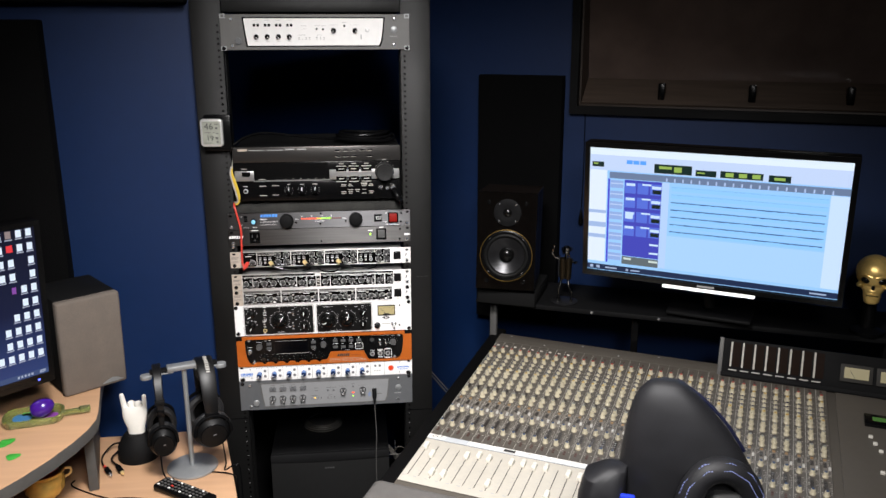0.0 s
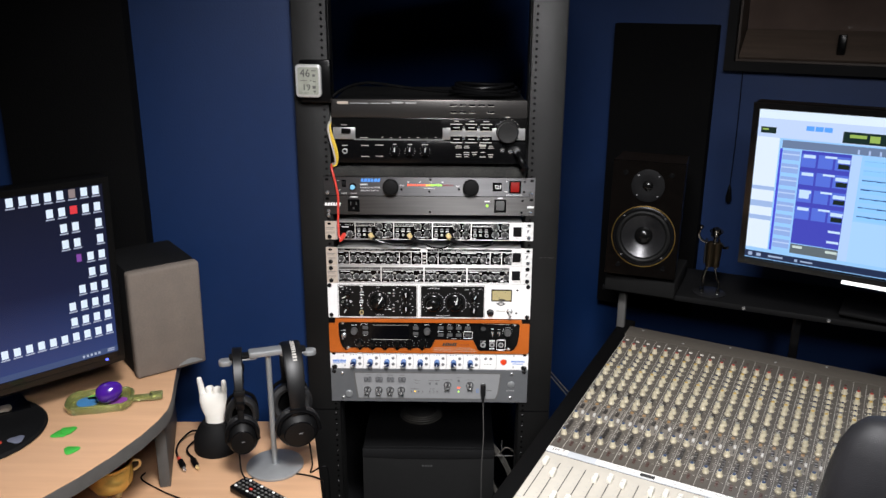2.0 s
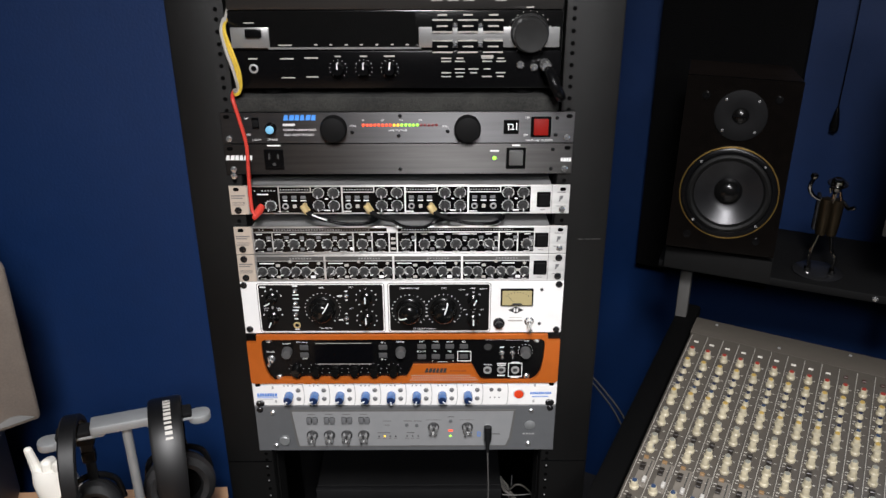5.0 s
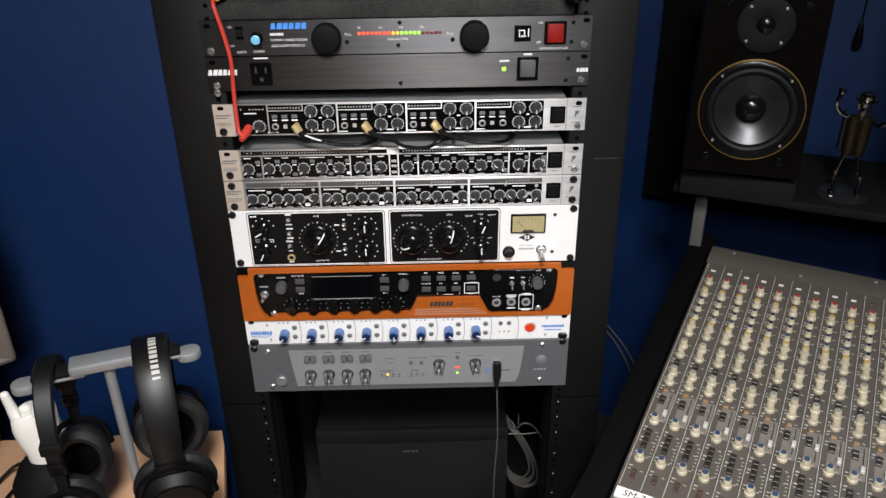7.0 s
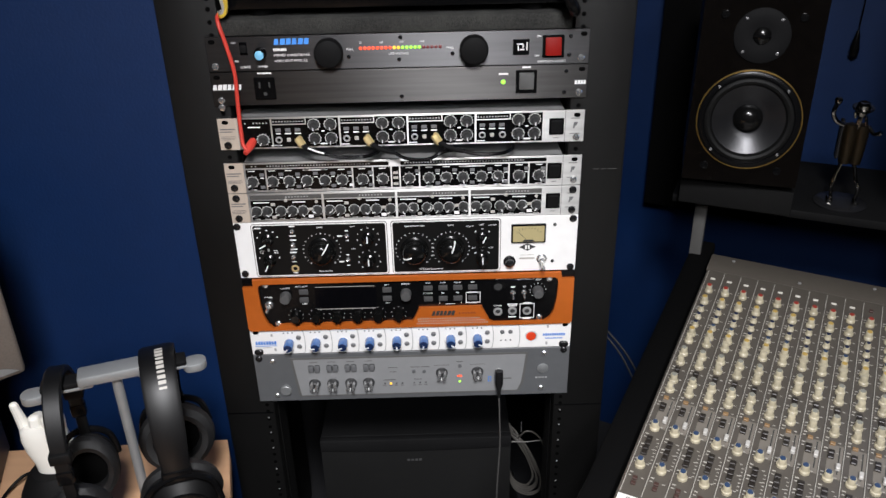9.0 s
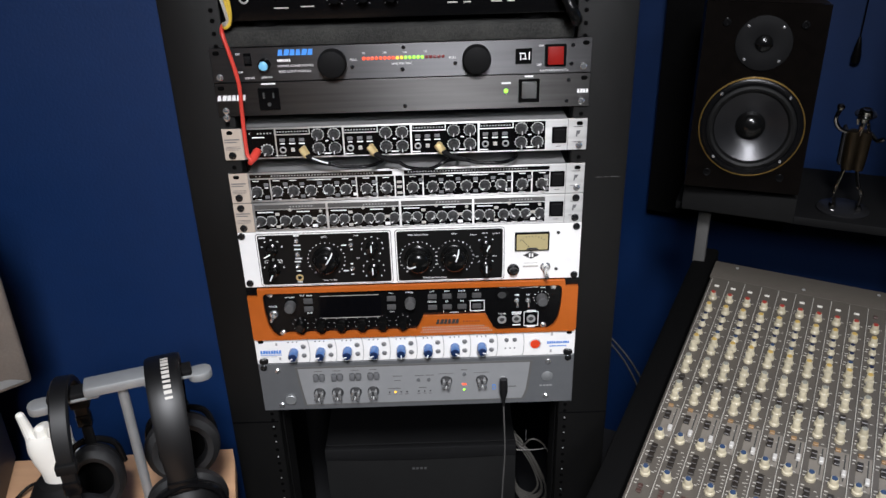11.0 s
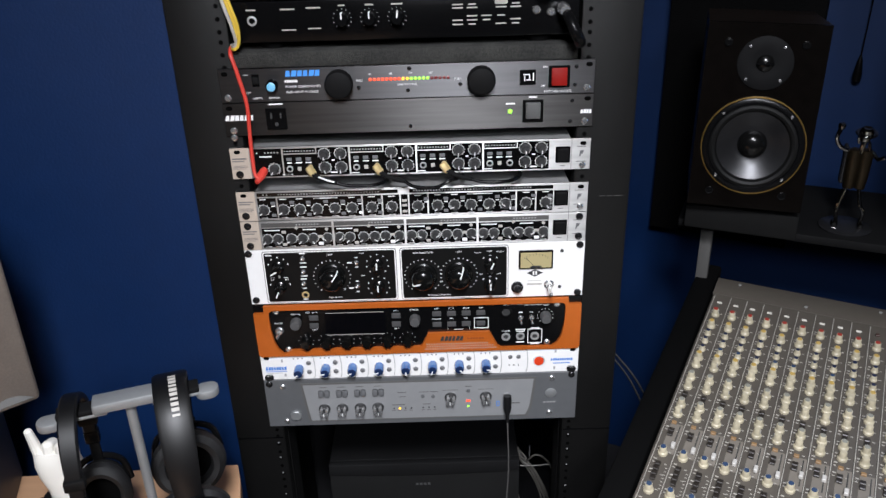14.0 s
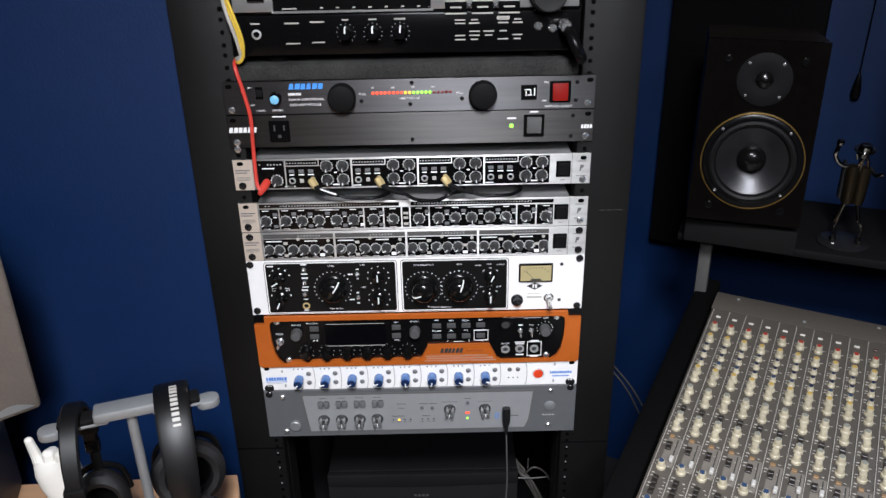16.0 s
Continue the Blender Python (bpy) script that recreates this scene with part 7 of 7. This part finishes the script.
desk_ui("coloured_icon", [(0.086, 0.008, 0.106, 0.054)], (0.42, 0.32, 0.30), 0.7)
desk_ui("task_bar", [(0.0, 0.965, 1.0, 1.0)], (0.055, 0.085, 0.19), 0.9, -0.0014)
desk_ui("task_icon", [(0.012, 0.972, 0.035, 0.978), (0.012, 0.983, 0.035, 0.989)] + [(0.06 + 0.013 * k, 0.974, 0.067 + 0.013 * k, 0.988) for k in range(5)], (0.5, 0.55, 0.7), 0.8, -0.0019)
desk_ui("pointer", [(0.40, 0.52, 0.405, 0.535)], (0.9, 0.9, 0.9), 0.9)
part("power_light", box((-0.036, -0.0036, -MH + 0.012), (0.005, 0.0016, 0.003)), glowing("blue power light", (0.10, 0.12, 1.0), 4.0), mon, "small blue power light")
part("neck", box((-0.28, 0.060, -MH - 0.011), (0.06, 0.024, 0.120), 0.004), BLACK, mon)
thing("round_mat", "round black mat on the upper desk level", "mat", pose(-0.840, -0.480, UZ + 0.0004), bm=lathe([(0.128, 0), (0.132, 0.004), (0.128, 0.009), (0, 0.010)], 56), mats=BLACK_MATT)
part("base_plate", box((-0.28, 0.040, -MH - 0.0735), (0.22, 0.15, 0.010), 0.004), BLACK, mon)
mini = thing("toy_guitar", "small cream toy guitar lying on the mat", "toy", pose(-0.862, -0.432, UZ + 0.0146, 0, 0, 30))
part("neck", box((0, 0, 0), (0.090, 0.009, 0.007), 0.0015), CREAM_PANEL, mini)
part("headstock", prism([(0.0, -0.007), (0.022, -0.010), (0.028, -0.002), (0.024, 0.009), (0.0, 0.007)], 0.007, 0.001, m=Matrix.Translation((0.040, 0, 0.0035)) @ pose(0, 0, 0, -90)), CREAM_PANEL, mini)
part("body", lathe([(0.026, 0), (0.028, 0.004), (0.026, 0.008), (0, 0.008)], 20, m=Matrix.Translation((-0.062, 0, -0.004))), material("wine red lacquer", (0.25, 0.02, 0.02), 0.25), mini)


def plectrum(x, y, z, turn, mat, label):
    out = []
    for k in range(18):
        a = 2 * math.pi * k / 18
        r = 0.0135 * (1 + 0.16 * math.cos(3 * a))
        out.append((r * math.cos(a), r * math.sin(a)))
    return thing("plectrum", label, "plectrum", pose(x, y, z, -90, 0, 0) @ Matrix.Rotation(radians(turn), 4, "Y"), group="plectrums", bm=prism(out, 0.0012, 0.0004), mats=mat)


GREEN_PICK = material("green plastic", (0.06, 0.40, 0.05), 0.35)
plectrum(-0.676, -0.474, UZ + 0.0018, 20, GREEN_PICK, "bright green guitar plectrum on the desk")
plectrum(-0.664, -0.462, UZ + 0.0034, 75, GREEN_PICK, "bright green guitar plectrum on the desk")
plectrum(-0.629, -0.528, UZ + 0.0018, -30, GREEN_PICK, "bright green guitar plectrum on the desk")
plectrum(-0.770, -0.525, UZ + 0.0122, 10, material("red plastic", (0.55, 0.06, 0.03), 0.35), "red guitar plectrum on the black mat")
plectrum(-0.735, -0.512, UZ + 0.0122, 50, material("slate grey plastic", (0.14, 0.15, 0.20), 0.35), "grey guitar plectrum on the black mat")

# --- glass tray in the shape of a guitar, with an egg shaker in it
GLASS = material("olive green glass", (0.42, 0.46, 0.16), 0.10, vary=0.3, grain=60, coat=0.5)
GLASS.node_tree.nodes["Principled BSDF"].inputs["Transmission Weight"].default_value = 0.7
tray = thing("glass_tray", "olive green guitar-shaped glass tray with painted bottom", "tray", pose(-0.646, -0.360, UZ + 0.0004, 0, 0, 14) @ Matrix.Diagonal((0.82, 0.95, 1, 1)))
body = []
for k in range(36):
    a = 2 * math.pi * k / 36
    r = 1 - 0.16 * (math.cos(2 * a) < -0.2) * (abs(math.sin(a)) ** 2)
    body.append((0.076 * math.copysign(abs(math.cos(a)) ** 0.7, math.cos(a)), 0.048 * r * math.copysign(abs(math.sin(a)) ** 0.7, math.sin(a))))
tmp = bmesh.new()
rings = []
for s, z in ((0.94, 0.0), (1.0, 0.004), (1.03, 0.016), (0.98, 0.018), (0.92, 0.016), (0.88, 0.006)):
    rings.append([tmp.verts.new((x * s, y * s, z)) for x, y in body])
for a, b in zip(rings, rings[1:]):
    for k in range(36):
        tmp.faces.new((a[k], a[(k + 1) % 36], b[(k + 1) % 36], b[k]))
tmp.faces.new(rings[0][::-1])
tmp.faces.new(rings[-1])
part("bowl", tmp, GLASS, tray)
part("neck", box((0.096, 0.0, 0.008), (0.050, 0.016, 0.010), 0.003), GLASS, tray)
part("headstock", prism(rounded(-0.016, -0.012, 0.016, 0.012, 0.005, 4), 0.010, 0.002, m=Matrix.Translation((0.128, 0.004, 0.013)) @ pose(0, 0, 0, -90)), GLASS, tray)
for nm, x, y, w, d, c in (("blue_patch", -0.030, 0.006, 0.050, 0.040, (0.06, 0.20, 0.42)), ("green_patch", -0.014, 0.024, 0.040, 0.018, (0.12, 0.42, 0.10)), ("purple_patch", 0.040, -0.004, 0.044, 0.030, (0.22, 0.05, 0.30)), ("white_line", 0.040, -0.024, 0.050, 0.004, (0.7, 0.7, 0.7))):
    part(nm, prism(rounded(x - w / 2, y - d / 2, x + w / 2, y + d / 2, min(w, d) * 0.4, 4), 0.001, m=Matrix.Translation((0, 0, 0.0075)) @ pose(0, 0, 0, -90)), material(nm, c, 0.3), tray)
egg = thing("egg_shaker", "glossy purple egg shaker in the glass tray", "egg shaker", pose(-0.627, -0.362, UZ + 0.030, 0, 70, 20), bm=lathe([(0, -0.024), (0.010, -0.0225), (0.017, -0.017), (0.0205, -0.008), (0.0208, 0.001), (0.0185, 0.012), (0.0130, 0.022), (0.0065, 0.027), (0, 0.0285)], 32), mats=material("glossy purple plastic", (0.050, 0.010, 0.22), 0.16, coat=0.5))

# --- desk loudspeaker
ls = thing("desk_speaker", "black bookshelf speaker with grey-brown cloth grille", "loudspeaker", pose(-0.4900, -0.1627, 1.1295, 2, 0, 38.2))
part("cabinet", box((-0.075, 0.098, -0.1235), (0.146, 0.150, 0.242), 0.004), BLACK_MATT, ls)
bm = bmesh.new()
box((-0.075, 0.011, -0.123), (0.152, 0.026, 0.240), 0.007, 3, bm)
part("grille", bm, GRILLE, ls, "grey-brown cloth grille")
out = [(-0.062 + 0.054 * (k / 12), -0.2345 + 0.011 * math.sin(math.pi * k / 12)) for k in range(13)]
part("badge", prism(out, -0.0012, m=Matrix.Translation((0, -0.0022, 0))), ALU, ls, "silver arc-shaped badge")

# --- white ornament on a black pedestal: one plain shape
bm = bmesh.new()
lathe([(0.0445, 0), (0.0460, 0.004), (0.0445, 0.040), (0.0380, 0.056), (0.0320, 0.070), (0.026, 0.0785), (0, 0.0785)], 40, bm, 1)


def finger(pts, radii):
    tmp = bmesh.new()
    for a, b, ra, rb in zip(pts, pts[1:], radii, radii[1:]):
        tube([a, b], ra, 10, tmp, taper=rb)
    for p, r in zip(pts, radii):
        ball = bmesh.new()
        bmesh.ops.create_icosphere(ball, subdivisions=2, radius=r, matrix=Matrix.Translation(p))
        merged(ball, tmp)
    merged(tmp, bm, 0)


merged(loft([(0.078, -0.0185, 0.0185, 0.013, 0), (0.095, -0.0195, 0.0195, 0.014, 0), (0.115, -0.0255, 0.0245, 0.0145, 0), (0.135, -0.0280, 0.0275, 0.0140, 0), (0.152, -0.0265, 0.0265, 0.0120, 0), (0.160, -0.022, 0.022, 0.008, 0)], power=2.4), bm, 0)
finger([(-0.0205, 0.002, 0.148), (-0.0235, 0.003, 0.170), (-0.0255, 0.001, 0.196)], [0.0072, 0.0062, 0.0050])
finger([(0.0205, 0.002, 0.146), (0.0222, 0.003, 0.166), (0.0232, 0.001, 0.190)], [0.0066, 0.0056, 0.0046])
for x, z in ((-0.0075, 0.170), (0.0070, 0.168)):
    finger([(x, -0.002, 0.148), (x, 0.001, z), (x, 0.012, z - 0.005), (x, 0.014, z - 0.022)], [0.0072, 0.0070, 0.0068, 0.0064])
finger([(0.024, 0.004, 0.118), (0.012, 0.017, 0.132), (-0.004, 0.018, 0.142)], [0.0075, 0.0070, 0.0060])
thing("horned_ornament", "white porcelain ornament with two raised prongs on black pedestal", "ornament", pose(-0.474, -0.194, LZ + 0.0004, 0, 0, 0) @ Matrix.Diagonal((1.10, 1.06, 0.875, 1)), bm=bm, mats=[material("white porcelain", (0.80, 0.78, 0.72), 0.35, vary=0.03), BLACK_MATT])

# --- headphone stand and two pairs of headphones
HS = pose(-0.328, -0.266, LZ + 0.0004, 0, 0, 18.7)
hs = thing("headphone_stand", "satin aluminium headphone stand with a round base", "headphone stand", HS)
part("base_disc", lathe([(0.060, 0), (0.0615, 0.002), (0.0610, 0.0060), (0.057, 0.0075), (0, 0.0080)], 56), ALU, hs)
part("pole", lathe([(0.0058, 0.0078), (0.0058, 0.266), (0, 0.266)], 18), ALU, hs)
part("cross_bar", box((0, 0, 0.273), (0.078, 0.026, 0.013), 0.003), ALU, hs)
for s in (-1, 1):
    part("rest", box((s * 0.058, 0, 0.2705), (0.040, 0.021, 0.007), 0.002), BLACK_MATT, hs, "black rubber rest")
    part("end_stop", prism(rounded(-0.0135, -0.0115, 0.0135, 0.0115, 0.0105, 6), 0.011, 0.002, m=Matrix.Translation((s * 0.0865, 0, 0.2660)) @ pose(0, 0, 0, -90)), ALU, hs, "rounded end stop")
    part("under_strip", box((s * 0.060, 0, 0.2640), (0.072, 0.018, 0.005), 0.0022), ALU, hs)


HP_BLACK = material("matt black headphone shell", (0.0024, 0.0024, 0.0026), 0.55, spec=0.22)
BAND = material("smooth black headband", (0.0030, 0.0030, 0.0033), 0.40, spec=0.38)


def headphones(label, x, width, marked, spread, tall, cup_r, drop, pads, oval):
    """Headphones hung over the bar: the band in local y-z, the cups to both sides."""
    hp = thing("headphones", label, "headphones", HS @ pose(x, 0, 0.2775, 0, 0, -4 if oval < 1 else 0), group="headphones on the stand")
    pts, nor, wid = [], [], []
    for k in range(25):
        a = radians(-8 + 196 * k / 24)
        yy, zz = spread * math.cos(a), spread * tall * math.sin(a)
        pts.append((0, yy, zz))
        nor.append(Vector((0, tall * math.cos(a), math.sin(a))).normalized())
        wid.append(width * (0.78 + 0.22 * math.sin(max(0.0, math.sin(a)) * math.pi / 2)))
    lift = 0.0045 - max(p[2] for p in pts) + 0.0
    pts = [(px, py, pz + lift) for px, py, pz in pts]
    band = part("headband", strap(pts, nor, wid, 0.009), BAND, hp, "padded black headband")
    if marked:
        bm = bmesh.new()
        for k in range(10):
            a = radians(86 + 4.3 * k)
            face = Vector((0, tall * math.cos(a), math.sin(a))).normalized()
            box((0, 0, 0), (0.0085, 0.0042 if k % 3 else 0.0028, 0.0005), bm=bm, m=Matrix.Translation(Vector((0.003, spread * math.cos(a), spread * tall * math.sin(a) + lift)) + face * 0.0047) @ Matrix.Rotation(math.atan2(face.z, face.y) - math.pi / 2, 4, "X"))
        tagged(part("band_print", bm, GREY_CABLE, band), kind="stuff")
    for s in (-1, 1):
        y0, z0 = s * spread * 0.99, pts[0][2]
        at = Matrix.Translation((0, y0 - s * 0.004, z0 - drop)) @ pose(0, 0, 0, -90 * s - 9 * s) @ Matrix.Diagonal((oval, 1, 1, 1))
        part("slider_cover", box((0, y0 + s * 0.0012, z0 + 0.004), (width * 0.86, 0.012, 0.018), 0.002), BLACK, hp)
        part("slider", box((0, y0 + s * 0.001, z0 - (drop - cup_r * 0.9) / 2 - 0.004), (width * 0.62, 0.006, drop - cup_r * 0.9 + 0.020), 0.002), HP_BLACK, hp)
        part("yoke", tube([(-cup_r * 0.92 * oval, y0 + s * 0.005, z0 - drop), (-cup_r * 0.72 * oval, y0 + s * 0.006, z0 - drop + cup_r * 0.72), (0, y0 + s * 0.004, z0 - drop + cup_r * 1.02), (cup_r * 0.72 * oval, y0 + s * 0.006, z0 - drop + cup_r * 0.72), (cup_r * 0.92 * oval, y0 + s * 0.005, z0 - drop)], 0.0042, 8), BLACK, hp)
        cup = part("ear_cup", lathe([(cup_r * 0.90, -0.010), (cup_r * 0.96, -0.005), (cup_r * 0.90, 0.003), (cup_r * 0.74, 0.012), (cup_r * 0.66, 0.0165), (cup_r * 0.40, 0.0182), (0, 0.0185)], 40, m=at), HP_BLACK, hp)
        part("ear_pad", lathe([(cup_r * 0.60, -0.020), (cup_r * 0.66, -0.028), (cup_r * 0.82, -0.031), (cup_r * 0.98, -0.025), (cup_r * 1.03, -0.016), (cup_r * 0.96, -0.009), (cup_r * 0.80, -0.009), (cup_r * 0.62, -0.012), (cup_r * 0.60, -0.020)], 40, m=at, caps=False), pads, cup, "soft ear pad")
        part("cup_rim", lathe([(cup_r * 0.69, 0.0150), (cup_r * 0.695, 0.0162), (cup_r * 0.66, 0.0174), (cup_r * 0.65, 0.0160)], 40, m=at), BLACK, cup)
        part("driver_cloth", lathe([(cup_r * 0.74, -0.012), (cup_r * 0.70, -0.0125), (0, -0.0125)][::-1], 32, m=at), HOLE, cup)
        part("cup_mark", box((0.002, 0.004, 0.0186), (0.008, 0.0026, 0.0008), m=at), GREY_BTN, cup)
        if oval < 1:
            part("slider_clip", box((0, y0 * 0.985 + s * 0.001, z0 + 0.030), (width * 1.12, 0.013, 0.013), 0.002), HP_BLACK, hp)
    return hp


PAD_CLOTH = material("black velour pad", (0.006, 0.006, 0.0065), 0.5, bump=0.5, bump_scale=900)
headphones("black headphones with slim band hung on the stand", -0.062, 0.020, False, 0.060, 1.40, 0.043, 0.074, PAD_CLOTH, 0.80)
headphones("black headphones with wide band and white marks on stand", 0.047, 0.039, True, 0.072, 1.48, 0.046, 0.042, PAD_CLOTH, 1.0)
hc = thing("headphone_cable", "thin black headphone cable lying across the desk", "cable", pose(0, 0, 0))
part("cable", tube([(-0.385, -0.330, LZ + 0.075), (-0.382, -0.335, LZ + 0.030), (-0.372, -0.322, LZ + 0.004), (-0.345, -0.300, LZ + 0.0025), (-0.310, -0.296, LZ + 0.0025), (-0.262, -0.300, LZ + 0.0025), (-0.222, -0.318, LZ + 0.003), (-0.212, -0.326, LZ - 0.015), (-0.210, -0.330, LZ - 0.2)], 0.0018, 8), BLACK, hc)
part("cable", tube([(-0.245, -0.300, LZ + 0.09), (-0.240, -0.300, LZ + 0.03), (-0.246, -0.292, LZ + 0.0025), (-0.225, -0.270, LZ + 0.0025), (-0.212, -0.268, LZ - 0.02), (-0.212, -0.268, LZ - 0.2)], 0.0018, 8), BLACK, hc)

# --- small things on the lower level
rm = thing("remote_control", "black remote control with rows of small buttons", "remote control", pose(-0.322, -0.396, LZ + 0.0004, 0, 0, -36))
part("shell", box((0, 0, 0.009), (0.165, 0.046, 0.018), 0.006, 3), BLACK, rm)
KEY = mesh_of("key", box((0, 0, 0.0190), (0.0068, 0.0048, 0.0026), 0.0008, 1), EDGE_GREY)
KEY_W = mesh_of("key", box((0, 0, 0.0190), (0.0060, 0.0045, 0.0026), 0.0008, 1), WHITE_PANEL)
KEY_R = mesh_of("key", box((0, 0, 0.0190), (0.0070, 0.0050, 0.0026), 0.0008, 1), RED_RUBBER)
for i in range(12):
    for j in range(4):
        me = KEY_R if (i, j) == (3, 1) else KEY_W if (i * 3 + j * 5) % 9 == 0 else KEY
        part("key", me, None, rm, m=Matrix.Translation((-0.069 + 0.0115 * i, -0.0145 + 0.0097 * j, 0)))
rca = thing("phono_leads", "black phono leads with red and black plugs", "cable", pose(0, 0, 0))
for k, (px, py, col) in enumerate(((-0.536, -0.262, BLACK), (-0.510, -0.256, BLACK))):
    a = 28 + 6 * k
    m = pose(px, py, LZ + 0.0072, 0, 90, -58)
    part("plug_body", lathe([(0.0045, 0.030), (0.0066, 0.022), (0.0066, 0), (0.0045, -0.002), (0, -0.002)][::-1], 14, m=m), col, rca)
    part("plug_tip", lathe([(0.0042, 0.028), (0.0042, 0.036), (0.0016, 0.037), (0.0016, 0.043), (0, 0.044)], 12, m=m), BRASS if k else CHROME, rca)
    part("plug_sleeve", lathe([(0.0034, -0.016), (0.0046, -0.002), (0, -0.001)], 10, m=m), RED_RUBBER if k == 0 else BLACK, rca)
    part("cable", tube([(px - 0.009, py + 0.013, LZ + 0.0068), (px - 0.026, py + 0.050 - 0.010 * k, LZ + 0.004 + 0.006 * k), (px - 0.028 + 0.006 * k, py + 0.085, LZ + 0.006), (px - 0.010, py + 0.112, LZ + 0.016), (px + 0.012, py + 0.122, LZ + 0.010)], 0.0024, 8), BLACK, rca)
POT = material("bright yellow brass", (0.92, 0.62, 0.16), 0.28, 0.45, vary=0.2)
pot = thing("brass_pot", "shiny brass pot with a red cloth in it", "pot", pose(-0.640, -0.372, LZ + 0.0004))
part("bowl", lathe([(0.018, 0.012), (0.034, 0.016), (0.043, 0.030), (0.0445, 0.052), (0.041, 0.064), (0.046, 0.070), (0.047, 0.074), (0.043, 0.074), (0.038, 0.066), (0.034, 0.030), (0, 0.026)], 40), POT, pot)
for k in range(3):
    a = radians(120 * k + 80)
    part("foot", lathe([(0, 0), (0.006, 0.003), (0.008, 0.010), (0.005, 0.018), (0, 0.019)], 12, m=Matrix.Translation((0.024 * math.cos(a), 0.024 * math.sin(a), 0))), BRASS, pot)
part("side_loop", tube([(0.044, 0.010, 0.050), (0.056, 0.014, 0.058), (0.056, 0.014, 0.070), (0.045, 0.010, 0.072)], 0.003, 8), BRASS, pot)
red = lathe([(0.030, 0.066), (0.036, 0.082), (0.028, 0.098), (0.012, 0.104), (0, 0.103)], 20, m=None)
for v in red.verts:
    v.co += 0.006 * noise.noise_vector(v.co * 60)
part("cloth", red, material("dark red cloth", (0.28, 0.015, 0.015), 0.7), pot, "crumpled dark red cloth")
thing("desk_mat", "round black mat on the lower desk level", "mat", pose(-0.470, -0.585, LZ + 0.0004), bm=lathe([(0.190, 0), (0.193, 0.003), (0.190, 0.006), (0, 0.0065)], 64), mats=BLACK_MATT)
cap = thing("bottle_badge", "blue and orange round badge with scalloped rim", "badge", pose(-0.505, -0.475, LZ + 0.0072))
part("rim", lathe([(0.062, 0), (0.060, 0.003), (0.052, 0.005), (0.050, 0.003)], 48, flutes=0.05), material("sky blue enamel", (0.10, 0.42, 0.55), 0.35), cap)
part("face", lathe([(0.0505, 0), (0.050, 0.003), (0, 0.0034)], 40), material("orange and cream print", (0.75, 0.38, 0.12), 0.4, vary=0.6, grain=40), cap)
wirel = thing("desk_wire", "thin black wire lying on the lower desk", "cable", pose(0, 0, 0))
part("cable", tube([(-0.60, -0.30, LZ + 0.002), (-0.597, -0.326, LZ + 0.002), (-0.53, -0.372, LZ + 0.002), (-0.47, -0.405, LZ + 0.004), (-0.44, -0.430, LZ + 0.0095), (-0.40, -0.50, LZ + 0.0095)], 0.0018, 8), BLACK, wirel)
part("cable", tube([(-0.80, -0.30, LZ + 0.002), (-0.793, -0.357, LZ + 0.002), (-0.765, -0.40, LZ + 0.002), (-0.724, -0.435, LZ + 0.002), (-0.70, -0.50, LZ + 0.002)], 0.0018, 8), BLACK, wirel)

# --- light panels added for the assumed lamps, out of view under the ceiling
for aim in LAMPS:
    lamp = thing("added_light_panel", "added square black light panel, unseen, hung tilted under the ceiling", "ceiling light", pose(0, 0, 0), group="ceiling lights")
    AT = aim @ Matrix.Translation((0, 0, 0.012))
    part("housing", box((0, 0, 0.020), (0.36, 0.36, 0.036), 0.004, m=AT), BLACK, lamp)
    for c, sz in (((0, 0.1750, -0.006), (0.36, 0.010, 0.020)), ((0, -0.1750, -0.006), (0.36, 0.010, 0.020)), ((0.1750, 0, -0.006), (0.010, 0.34, 0.020)), ((-0.1750, 0, -0.006), (0.010, 0.34, 0.020))):
        part("rim", box(c, sz, 0.002, 1, m=AT), BLACK, lamp)
    for x in (-0.12, 0.12):
        foot = AT @ Vector((x, 0.02, 0.036))
        part("hanger", tube([foot, (foot.x, foot.y, TOP)], 0.003, 8), BLACK, lamp)
